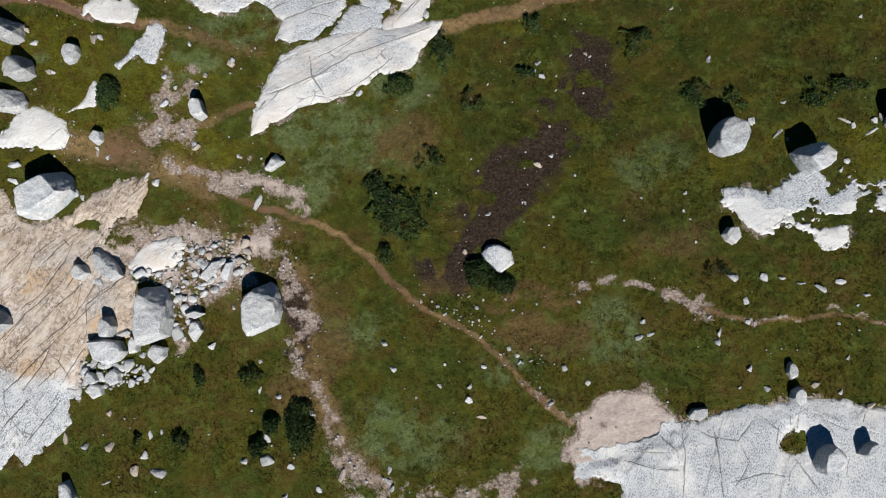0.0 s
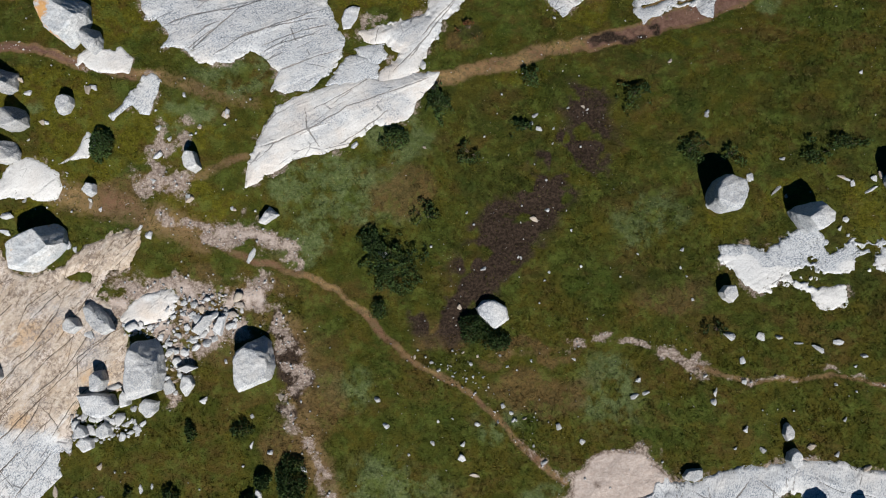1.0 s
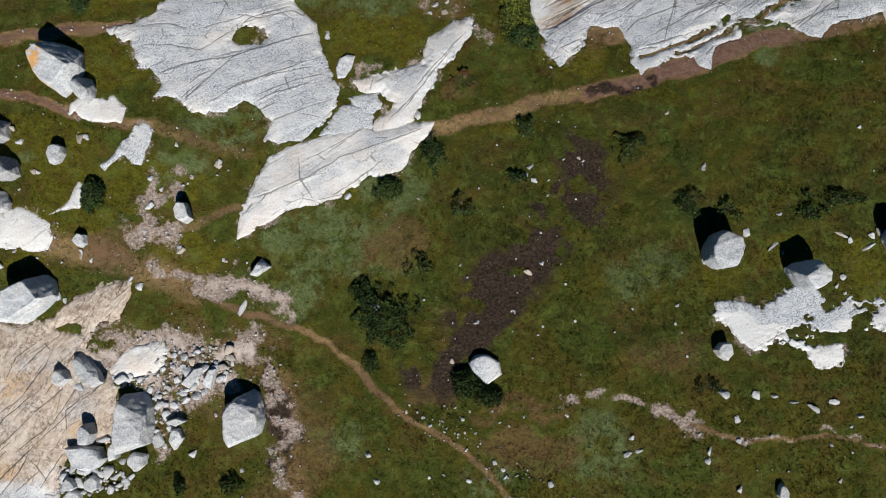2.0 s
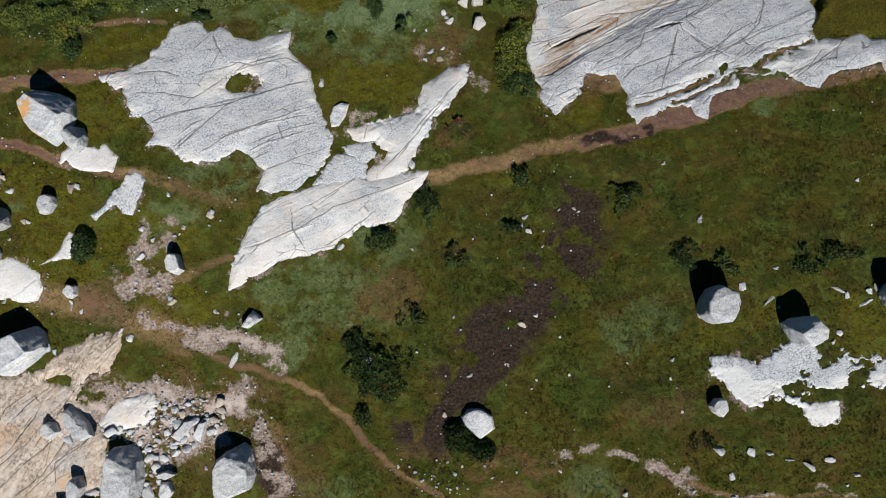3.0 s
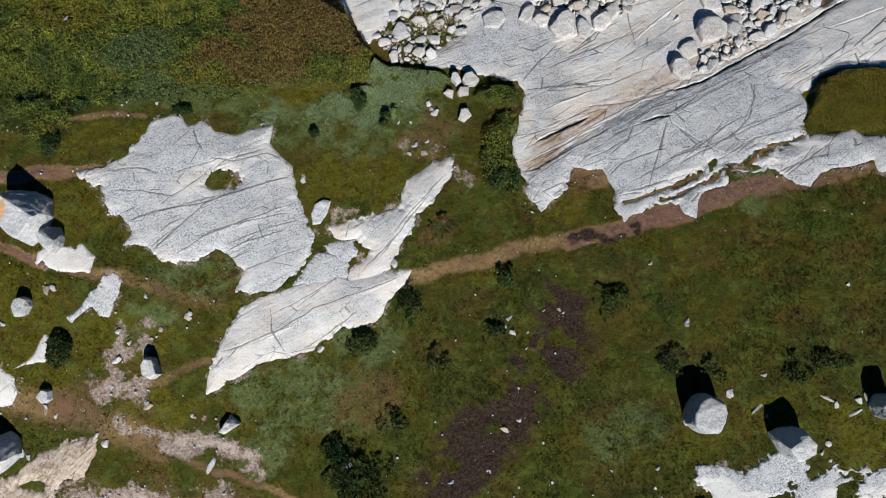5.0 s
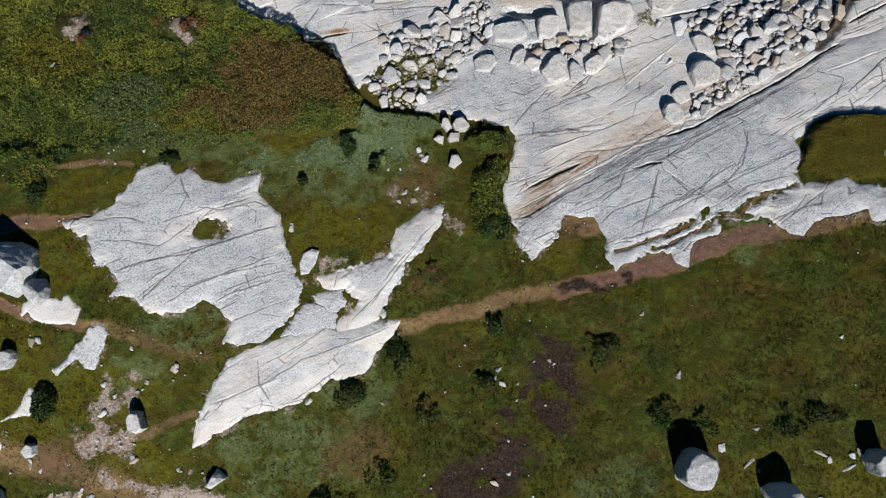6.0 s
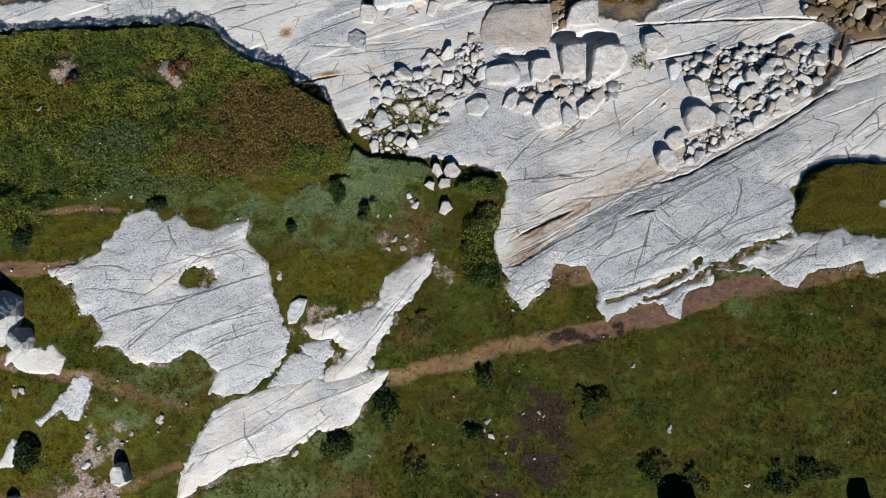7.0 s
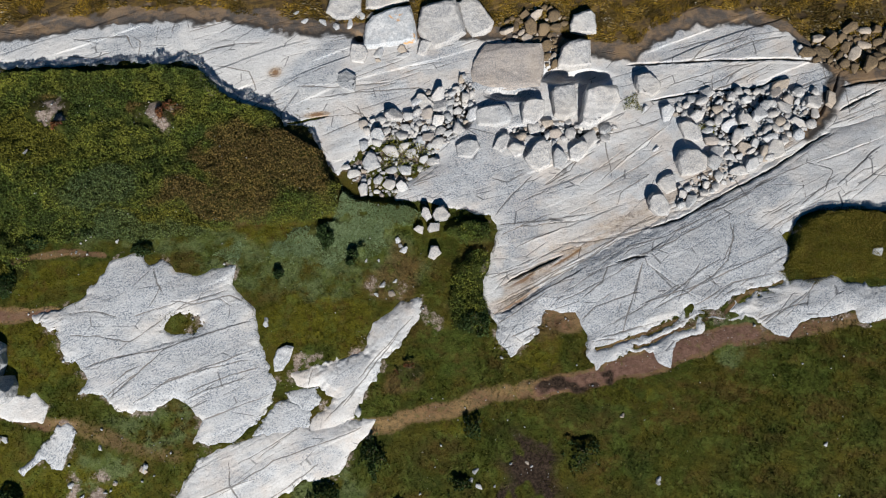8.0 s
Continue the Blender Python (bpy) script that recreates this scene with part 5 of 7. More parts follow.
tagged(new("ground", ground_mesh), "green and olive coastal turf with moss, heath and worn soil", "ground", kind="structure")

# ---- bare slabs ----
STEP = 0.037
SLAB_LABEL = {
    "south_slab": "broad pale grey granite slab with fine joints", "tan_slab": "tan and cream weathered granite slab with diagonal joints",
    "pale_slab": "long pale granite slab sloping beside the footpath", "hollow_slab": "wide grey-white granite slab with a mossy hollow",
    "shore_slab_south": "grey lichen-skinned granite slab with long bedding joints", "shore_slab_north": "pale granite shore shelf with a dark tide stain",
}


def pieces(sheet, keep):
    """Number the connected pieces of each sheet; specks join a neighbour."""
    mark = np.where(keep, np.arange(keep.size).reshape(keep.shape) + 1, 0)
    for _ in range(4000):
        before = mark.copy()
        for axis in (0, 1):
            for way in (1, -1):
                here = (slice(None), slice(1, None) if way > 0 else slice(None, -1))
                there = (slice(None), slice(None, -1) if way > 0 else slice(1, None))
                a, b = (here, there) if axis else (here[::-1], there[::-1])
                same = (sheet[a] == sheet[b]) & keep[a] & keep[b]
                mark[a] = np.where(same, np.maximum(mark[a], mark[b]), mark[a])
        flat = mark.ravel()
        jump = np.where(flat > 0, flat[np.maximum(flat - 1, 0)], 0)  # follow each mark to its own mark
        mark = np.maximum(mark, jump.reshape(mark.shape))
        if (mark == before).all():
            break
    for _ in range(12):
        names, back, counts = np.unique(mark, return_inverse=True, return_counts=True)
        speck = (counts[back].reshape(mark.shape) * STEP * STEP < 0.12) & keep
        if not speck.any():
            break
        for a, b in (((slice(1, None), slice(None)), (slice(None, -1), slice(None))), ((slice(None), slice(1, None)), (slice(None), slice(None, -1)))):
            for here, there in ((a, b), (b, a)):
                take = speck[here] & keep[there] & ~speck[there]
                mark[here] = np.where(take, mark[there], mark[here])
    return mark, speck


for name, line in OUTLINE.items():
    p = np.asarray(line)
    xs = np.arange(max(p[:, 0].min() - 0.4, -23.4), min(p[:, 0].max() + 0.4, 26.5), STEP)
    ys = np.arange(max(p[:, 1].min() - 0.4, -10.4), min(p[:, 1].max() + 0.4, 37.5), STEP)
    SX, SY = np.meshgrid(xs, ys, indexing="ij")
    up, dist = slab_rise(name, SX, SY)
    crack, deep, ledge = crack_depth(name, SX, SY)
    bed_u, bed_v = bedding(name, SX, SY, 0.05)
    crack = crack * smooth(0.0, 0.15, dist)
    gap_shade = np.zeros(SX.shape)
    if name.startswith("shore"):  # grit between the rubble, darkened to paint in the shade of the gaps
        for key in ("shore_west", "shore_east", "shore_gap"):
            # soil: mask of the grit and its painted gap shade
            soil = smooth(-0.1, 0.35, edge_distance(RUBBLE[key], SX + 0.5 * (fbm(SX / 0.5, SY / 0.5, 94, 3) - 0.5), SY, True))
            gap_shade = np.maximum(gap_shade, soil)
            crack = np.maximum(crack, 0.8 * soil * smooth(0.42, 0.60, fbm(SX / 0.4, SY / 0.4, 96, 3)))
    z = terrain(SX, SY) + up + ledge * smooth(0.02, 0.3, dist) - 0.020 * crack - 0.2 * deep
    inside = dist > -0.25
    keep = inside[:-1, :-1] | inside[1:, :-1] | inside[:-1, 1:] | inside[1:, 1:]
    all_verts = np.stack([SX, SY, z], -1).reshape(-1, 3)
    all_faces = grid_faces(len(xs), len(ys), keep)
    sheet, speck = pieces(np.searchsorted(SHEETS, bedding(name, SX, SY, 0.0)[1])[:-1, :-1] // 2, keep)
    sheet, speck = sheet[keep], speck[keep]
    sheet, all_faces = sheet[~speck], all_faces[~speck]
    split = len(np.unique(sheet)) > 1
    tan, lichen, fine = SLAB[name][2], SLAB[name][3], SLAB[name][6]
    label = SLAB_LABEL.get(name, "low pale granite outcrop breaking through the turf")
    if split:
        outcrop = new("rock_outcrop")
        tagged(outcrop, label, "rock", group="bare granite outcrops")
    for k in (np.unique(sheet) if split else [None]):
        verts, faces, used = compact(all_verts, all_faces if k is None else all_faces[sheet == k])
        me = mesh_of("rock_sheet" if split else "rock_outcrop", verts, faces, SLAB_STONE, True)
        stain = np.full(len(used), tan)
        if name == "tan_slab":
            stain = 0.15 + 1.3 * smooth(-3.4, -1.2, verts[:, 1] + 0.25 * verts[:, 0] + 4.5 + 1.5 * (fbm(verts[:, 0] / 1.5, verts[:, 1] / 1.5, 93, 3) - 0.5))
        if name == "shore_slab_north":  # the western shelf is washed pale
            stain = stain * (0.25 + 0.75 * smooth(-9, 2, verts[:, 0]))
        if name.startswith("shore"):
            stain = stain + 0.6 * np.exp(-(edge_distance(CRACKS[0], verts[:, 0] + 0.2, verts[:, 1] - 0.35, False) / 0.6) ** 2)
        if name.startswith("shore"):  # rusty streaks where the long joint begins
            for sx, sy, ra, rb in ((6.25, 20.62, 0.85, 0.16), (5.95, 19.55, 0.9, 0.10), (8.3, 21.75, 1.2, 0.08)):
                along, off = 0.83 * (verts[:, 0] - sx) + 0.56 * (verts[:, 1] - sy), 0.83 * (verts[:, 1] - sy) - 0.56 * (verts[:, 0] - sx)
                stain = stain + 2.2 * smooth(0.35, 0.55, fbm(along / 0.6, off / 0.12, 99, 3)) * np.exp(-(along / ra) ** 2 - (off / rb) ** 2)
        if name == "shore_slab_north":  # two iron stains
            for sx, sy, ra, rb in ((-3.72, 28.02, 0.55, 0.14), (-5.90, 30.05, 0.26, 0.24)):
                stain = stain + 2.5 * np.exp(-((verts[:, 0] - sx) / ra) ** 2 - ((verts[:, 1] - sy - 0.15 * (verts[:, 0] - sx)) / rb) ** 2)
        cover = np.full(len(used), lichen)
        if name == "tan_slab":  # lichen where the tan crust is missing
            cover = 0.55 + 1.0 * (1 - np.clip((stain - 0.15) / 1.3, 0, 1))
        if name.startswith("shore"):  # broad patches of lichen, and a washed strip above the long joint
            patch = smooth(0.36, 0.64, fbm((verts[:, 0] + 0.5 * verts[:, 1]) / 4.5, (verts[:, 1] - 0.5 * verts[:, 0]) / 2.2, 95, 3))
            cover = cover * (0.6 + 0.95 * patch) + 0.35 * smooth(13, 18, verts[:, 0]) * smooth(0.3, 0.6, patch + 0.3) - 0.6 * np.exp(-(edge_distance(CRACKS[0], verts[:, 0] + 0.4, verts[:, 1] - 0.8, False) / 0.7) ** 2)
            cover = np.clip(cover, 0.0, 1.5)
        if name == "east_slab":  # dark lichen on the upper side
            line_y = np.interp(verts[:, 0], [13.4, 14.2, 16.5, 18, 21], [6.2, 5.3, 5.05, 5.4, 5.7])
            cover = 0.3 + 1.6 * smooth(-0.3, 0.4, verts[:, 1] - line_y + 1.2 * (fbm(verts[:, 0] / 0.9, verts[:, 1] / 0.5, 97, 3) - 0.5))
        give(me, "skin", np.stack([np.clip(stain, 0, 2.5), cover, crack.ravel()[used]], -1))
        give(me, "fine", np.full(len(used), fine))
        give(me, "rim", np.clip(dist.ravel()[used], 0, 3))
        give(me, "bed", np.stack([bed_u.ravel()[used], bed_v.ravel()[used], np.zeros(len(used))], -1))
        wet = np.zeros(len(used))
        if name == "shore_slab_north":
            vx, vy = verts[:, 0], verts[:, 1]
            line_y = np.interp(vx, [a for a, b in TIDE], [b for a, b in TIDE])
            north = vy - line_y + 0.7 * (fbm(vx / 0.5, vy / 0.5, 91, 3) - 0.5)
            wet = smooth(-0.35, 0.35, north) + smooth(0.6, 1.1, north + 0.8 * (fbm(vx / 1.1, vy / 1.1, 92, 3) - 0.5))
            seep = np.exp(-(edge_distance(CRACKS[WIDE[-1]], vx + 0.5 * (fbm(vx / 0.4, vy / 0.4, 98, 3) - 0.5), vy, False) / 0.4) ** 2)
            wet = np.maximum(wet, 1.1 * seep)
        # the painted rubble shade takes the full dark of the wide joints
        give(me, "deep", np.maximum(np.maximum(deep, gap_shade), 0.5 if name == "tan_slab" else 0.0).ravel()[used])
        give(me, "wet", wet)
        if split:
            part("rock_sheet", me, outcrop)
        else:
            tagged(new("rock_outcrop", me), label, "rock", group="bare granite outcrops")


# ---- boulders ----
def rock_hull(points, bevel, cuts, rough, seed):
    """A weathered block: the hull of some points, its edges rounded and its faces uneven."""
    bm = bmesh.new()
    for p in points:
        bm.verts.new(p)
    out = bmesh.ops.convex_hull(bm, input=bm.verts)
    loose = [g for g in out["geom_interior"] if isinstance(g, bmesh.types.BMVert)]
    bmesh.ops.delete(bm, geom=loose, context="VERTS")
    bmesh.ops.dissolve_limit(bm, angle_limit=radians(9), verts=bm.verts, edges=bm.edges)
    if bevel:
        bmesh.ops.bevel(bm, geom=list(bm.edges), offset=bevel, segments=2, profile=0.6, affect="EDGES", clamp_overlap=True)
    bmesh.ops.triangulate(bm, faces=bm.faces)
    for _ in range(cuts):
        bmesh.ops.subdivide_edges(bm, edges=[e for e in bm.edges if e.calc_length() > 1.6 * rough], cuts=1, use_grid_fill=False)
        bmesh.ops.triangulate(bm, faces=bm.faces)
    bm.normal_update()
    for v in bm.verts:
        q = v.co + Vector((seed * 7.3, seed * 3.1, seed * 1.7))
        v.co += v.normal * rough * (0.38 * noise.noise(q * (0.12 / rough)) + 0.38 * noise.noise(q * (0.36 / rough)))
    for f in bm.faces:
        f.smooth = True
    return bm


def finish(bm, name, material):
    me = bpy.data.meshes.new(name)
    bm.to_mesh(me)
    bm.free()
    me.materials.append(material)
    return me


BOULDERS = []
BOULDERS.append(("grey", 1.00, 0.15, [(-19.93, 13.38), (-19.26, 13.55), (-18.46, 13.42), (-18.42, 12.69), (-18.82, 12.46), (-19.37, 12.62), (-19.92, 12.89)]))
BOULDERS.append(("grey", 1.00, 0.22, [(-18.84, 11.27), (-18.67, 11.66), (-18.40, 11.86), (-18.05, 11.78), (-17.81, 11.46), (-17.79, 11.06), (-18.11, 10.82), (-18.62, 10.80), (-18.85, 10.99)]))
BOULDERS.append(("grey", 0.60, 0.20, [(-19.90, 10.33), (-19.19, 10.39), (-18.30, 10.37), (-18.06, 9.88), (-18.13, 9.51), (-18.71, 9.38), (-19.88, 9.47)]))
BOULDERS.append(("lichen", 1.50, 0.45, [(-17.97, 5.78), (-17.58, 6.23), (-16.44, 6.81), (-16.09, 6.60), (-15.84, 5.96), (-16.31, 5.42), (-17.15, 4.78), (-17.76, 4.75)]))
BOULDERS.append(("white", 1.20, 0.50, [(-8.67, 1.09), (-8.49, 1.57), (-7.53, 2.14), (-7.19, 1.83), (-6.99, 0.87), (-7.10, 0.29), (-8.31, -0.25), (-8.58, 0.13)]))
BOULDERS.append(("white", 1.30, 0.40, [(-13.13, 1.33), (-12.94, 1.81), (-12.12, 1.94), (-11.81, 1.34), (-11.73, 0.50), (-11.86, -0.22), (-12.45, -0.42), (-12.97, -0.64), (-13.15, -0.11)]))
BOULDERS.append(("white", 1.35, 0.78, [(11.86, 7.99), (11.83, 8.56), (12.14, 9.13), (12.58, 9.32), (13.24, 9.06), (13.36, 8.68), (13.20, 8.13), (12.96, 7.73), (12.37, 7.64)]))
BOULDERS.append(("white", 1.50, 0.30, [(15.29, 7.76), (15.75, 8.00), (16.31, 8.09), (16.75, 7.51), (16.72, 7.17), (16.40, 6.90), (15.99, 6.72), (15.70, 6.95), (15.40, 7.46)]))
BOULDERS.append(("white", 0.35, 0.90, [(1.70, 3.40), (1.94, 3.75), (2.51, 3.79), (3.01, 3.47), (3.13, 2.97), (2.83, 2.80), (2.51, 2.48), (2.26, 2.85), (1.84, 3.06)]))
BOULDERS.append(("white", 0.60, 0.90, [(12.21, 4.18), (12.46, 4.49), (12.84, 4.51), (12.94, 4.02), (12.67, 3.74), (12.36, 3.93)]))
BOULDERS.append(("white", 0.45, 0.40, [(-7.83, 7.02), (-7.41, 7.76), (-6.96, 7.40), (-7.56, 6.95)]))
BOULDERS.append(("white", 0.70, 0.80, [(-11.09, 9.76), (-10.94, 10.07), (-10.57, 10.04), (-10.34, 9.37), (-10.61, 9.15), (-10.94, 9.31)]))
BOULDERS.append(("white", 0.45, 0.80, [(-15.33, 8.29), (-15.11, 8.62), (-14.80, 8.55), (-14.78, 8.18), (-15.04, 8.01)]))
BOULDERS.append(("white", 0.60, 0.80, [(-16.58, 11.94), (-16.48, 12.31), (-16.20, 12.43), (-15.93, 12.33), (-15.90, 12.02), (-16.09, 11.65), (-16.39, 11.57)]))
BOULDERS.append(("white", 0.70, 0.80, [(-15.40, -0.47), (-14.62, -0.35), (-13.94, -0.47), (-13.72, -0.89), (-14.01, -1.32), (-14.51, -1.44), (-15.07, -1.20)]))
BOULDERS.append(("white", 0.80, 0.60, [(-14.69, 0.25), (-14.56, 0.57), (-14.27, 0.62), (-14.08, 0.18), (-14.28, -0.28), (-14.60, -0.28)]))
BOULDERS.append(("white", 0.60, 0.80, [(-13.59, -0.47), (-13.42, -0.20), (-13.17, -0.47), (-13.20, -0.89), (-13.51, -1.00)]))
BOULDERS.append(("white", 0.60, 0.80, [(-12.72, -0.83), (-12.55, -0.62), (-11.99, -0.74), (-12.03, -1.13), (-12.37, -1.44), (-12.72, -1.12)]))
BOULDERS.append(("white", 0.45, 0.40, [(-15.13, 3.28), (-14.85, 3.53), (-14.52, 3.29), (-14.07, 2.81), (-13.74, 2.33), (-14.20, 2.08), (-14.65, 2.32), (-14.99, 2.68)]))
BOULDERS.append(("white", 0.45, 0.50, [(-15.94, 2.55), (-15.72, 2.85), (-15.40, 2.81), (-15.19, 2.45), (-15.53, 2.13), (-15.89, 2.27)]))
BOULDERS.append(("white", 0.40, 0.80, [(-15.53, -2.59), (-15.31, -2.30), (-14.82, -2.36), (-14.80, -2.75), (-15.19, -2.94)]))
BOULDERS.append(("white", 0.45, 0.80, [(-15.61, -2.10), (-15.42, -1.76), (-15.15, -1.87), (-14.97, -2.16), (-15.20, -2.33), (-15.52, -2.30)]))
BOULDERS.append(("white", 0.40, 0.80, [(-14.66, -1.93), (-14.34, -1.62), (-14.06, -1.82), (-14.01, -2.19), (-14.33, -2.35), (-14.60, -2.25)]))
BOULDERS.append(("white", 0.40, 0.80, [(-10.99, 0.38), (-10.61, 0.43), (-10.43, 0.01), (-10.76, -0.50), (-11.03, -0.11)]))
BOULDERS.append(("white", 0.35, 0.80, [(-11.24, 0.67), (-10.78, 0.87), (-10.32, 0.75), (-10.78, 0.50)]))
BOULDERS.append(("white", 0.35, 0.80, [(-10.63, 2.32), (-10.06, 2.99), (-9.67, 3.07), (-9.83, 2.58), (-10.29, 2.14)]))
BOULDERS.append(("white", 0.35, 0.80, [(-9.71, 2.33), (-9.44, 2.94), (-9.11, 3.03), (-9.34, 2.10)]))
BOULDERS.append(("grey", 0.90, 0.20, [(-19.67, 0.61), (-19.07, 0.91), (-18.69, 0.62), (-18.60, 0.26), (-19.10, -0.11), (-19.69, 0.01)]))
BOULDERS.append(("dome", 1.00, 0.97, [(15.59, -5.53), (15.78, -5.06), (16.22, -4.73), (16.57, -5.00), (16.69, -5.32), (16.42, -5.69), (15.75, -5.92)]))
BOULDERS.append(("dome", 0.70, 0.97, [(17.39, -5.13), (17.69, -4.70), (18.01, -4.60), (17.97, -5.01), (17.63, -5.27)]))
BOULDERS.append(("white", 0.50, 0.80, [(14.76, -2.85), (14.86, -2.50), (15.19, -2.37), (15.37, -2.59), (15.35, -2.99), (15.02, -3.24)]))
BOULDERS.append(("white", 0.30, 0.80, [(10.43, -3.58), (10.65, -3.32), (11.29, -3.26), (11.29, -3.64), (10.97, -3.81), (10.56, -3.75)]))
BOULDERS.append(("white", 0.35, 0.80, [(14.68, -1.78), (14.76, -1.43), (14.90, -1.30), (15.15, -1.65), (15.09, -1.94), (14.82, -2.07)]))
BOULDERS.append(("white", 0.50, 0.80, [(-16.62, -6.55), (-16.31, -6.45), (-15.93, -7.18), (-16.09, -7.75), (-16.47, -7.61)]))
BOULDERS.append(("orange", 1.50, 0.20, [(-17.53, 16.30), (-17.03, 16.85), (-16.30, 16.97), (-15.60, 16.66), (-15.44, 15.89), (-15.68, 15.26), (-16.17, 14.61), (-16.70, 14.92), (-17.14, 15.36)]))
BOULDERS.append(("white", 0.90, 0.10, [(-15.74, 15.03), (-15.45, 15.41), (-15.08, 15.45), (-14.87, 15.06), (-14.86, 14.58), (-15.15, 14.31), (-15.56, 14.62)]))
BOULDERS.append(("white", 1.20, 0.80, [(19.40, 9.09), (19.62, 9.52), (20.27, 9.57), (20.21, 8.53), (19.56, 8.55)]))
BOULDERS.append(("grey", 0.60, -0.10, [(-2.89, 30.14), (-2.54, 30.41), (-2.04, 30.10), (-2.02, 29.68), (-2.08, 29.31), (-2.66, 29.39), (-2.89, 29.69)]))
BOULDERS.append(("grey", 0.70, 0.80, [(3.69, 28.74), (4.00, 28.95), (5.23, 29.15), (5.60, 28.69), (5.53, 28.28), (4.86, 27.97), (3.91, 28.01)]))
BOULDERS.append(("shore", 0.90, 0.80, [(6.02, 28.60), (6.04, 29.29), (6.44, 29.52), (7.13, 29.45), (7.10, 28.63), (6.63, 28.15), (6.09, 28.25)]))
BOULDERS.append(("shore", 1.20, 0.80, [(7.40, 29.92), (7.65, 30.26), (8.60, 30.36), (8.70, 28.84), (8.13, 28.48), (7.58, 28.69)]))
BOULDERS.append(("shore", 1.40, 0.70, [(9.03, 29.98), (9.29, 30.41), (10.63, 30.27), (10.77, 29.57), (10.38, 28.87), (9.35, 28.09), (8.82, 28.26)]))
BOULDERS.append(("shore", 0.80, 0.80, [(6.14, 26.42), (6.74, 27.26), (7.14, 27.46), (7.42, 26.86), (7.44, 26.18), (6.92, 25.76), (6.52, 25.94)]))
BOULDERS.append(("grey", 0.60, 0.80, [(7.53, 26.77), (7.70, 27.10), (8.11, 26.78), (8.25, 26.38), (8.00, 25.92), (7.61, 26.10)]))
BOULDERS.append(("shore", 0.60, 0.80, [(8.27, 26.98), (8.79, 27.46), (9.18, 27.41), (9.25, 26.85), (8.81, 26.43), (8.36, 26.45)]))
BOULDERS.append(("shore", 0.90, 0.80, [(11.56, 30.56), (11.59, 31.06), (12.24, 31.20), (12.83, 30.65), (12.84, 30.29), (12.42, 29.92), (11.76, 30.14)]))
BOULDERS.append(("shore", 0.90, 0.80, [(13.31, 26.59), (13.57, 27.14), (14.30, 27.21), (14.78, 26.83), (14.77, 26.20), (14.15, 25.88), (13.55, 25.84)]))
BOULDERS.append(("shore", 0.70, 0.80, [(11.91, 24.56), (12.14, 24.96), (12.62, 24.87), (12.97, 24.27), (12.85, 23.88), (12.38, 23.83), (11.98, 24.16)]))
BOULDERS.append(("shore", 0.40, 0.80, [(12.38, 25.45), (12.76, 25.87), (13.26, 25.92), (13.32, 25.17), (12.86, 24.90)]))
BOULDERS.append(("shore", 1.10, 0.80, [(7.77, 31.59), (7.96, 32.44), (8.50, 32.79), (9.39, 32.80), (9.42, 31.47), (8.42, 31.20), (7.81, 31.36)]))
BOULDERS.append(("shore", 0.90, 0.80, [(8.38, 33.70), (8.55, 34.27), (9.38, 34.65), (9.67, 34.28), (9.76, 33.34), (9.01, 33.28), (8.45, 33.42)]))
BOULDERS.append(("lichen", 0.90, 0.80, [(-1.90, 31.75), (-1.84, 32.96), (-1.33, 33.60), (0.32, 34.12), (0.64, 33.07), (0.76, 32.22), (-0.28, 32.03), (-1.49, 31.71)]))
BOULDERS.append(("shore", 0.90, 0.80, [(0.73, 32.93), (0.86, 34.14), (2.54, 34.73), (2.79, 33.54), (3.18, 32.83), (2.22, 32.17), (1.68, 31.95), (1.10, 32.37)]))
BOULDERS.append(("shore", 0.80, 0.80, [(2.65, 34.59), (3.52, 35.01), (4.57, 33.59), (4.45, 33.13), (3.47, 32.69), (2.96, 33.47)]))
BOULDERS.append(("shore", 0.70, 0.80, [(-3.85, 33.53), (-3.52, 34.76), (-2.13, 34.77), (-2.07, 33.73), (-2.59, 33.23), (-3.27, 33.15)]))
BOULDERS.append(("shore", 0.70, 0.80, [(-1.94, 33.91), (-1.86, 34.92), (0.10, 35.27), (0.27, 34.52), (-1.25, 33.90)]))
BOULDERS.append(("shore", 0.50, 0.80, [(-2.48, 31.31), (-2.40, 31.90), (-1.78, 31.88), (-1.56, 31.41), (-1.72, 30.91), (-2.34, 30.90)]))
BOULDERS.append(("shore", 0.50, 0.80, [(0.80, 31.63), (0.96, 32.41), (1.52, 32.26), (1.14, 31.52)]))
BOULDERS.append(("dull", 0.42, 0.80, [(3.42, 30.45), (3.60, 31.52), (4.19, 32.33), (7.02, 32.57), (7.09, 30.98), (6.90, 30.31), (5.38, 30.04), (3.57, 30.02)]))
BOULDERS.append(("shore", 0.40, 0.80, [(19.61, 32.90), (19.77, 33.09), (20.09, 32.57), (20.01, 32.26), (19.70, 32.40)]))
BOULDERS.append(("tan", 0.50, 0.80, [(20.65, 29.82), (20.78, 30.52), (21.07, 30.35), (21.11, 29.92), (20.92, 29.60)]))
BOULDERS.append(("shore", 0.50, 0.80, [(1.97, 23.39), (2.09, 23.70), (2.47, 23.86), (2.80, 23.44), (2.63, 23.17), (2.12, 23.06)]))
BOULDERS.append(("shore", 0.50, 0.80, [(1.45, 23.35), (1.52, 23.72), (1.78, 23.68), (1.97, 23.26), (1.72, 23.09)]))
BOULDERS.append(("shore", 0.40, 0.80, [(1.75, 22.71), (1.91, 23.00), (2.33, 23.02), (2.34, 22.67), (1.88, 22.54)]))
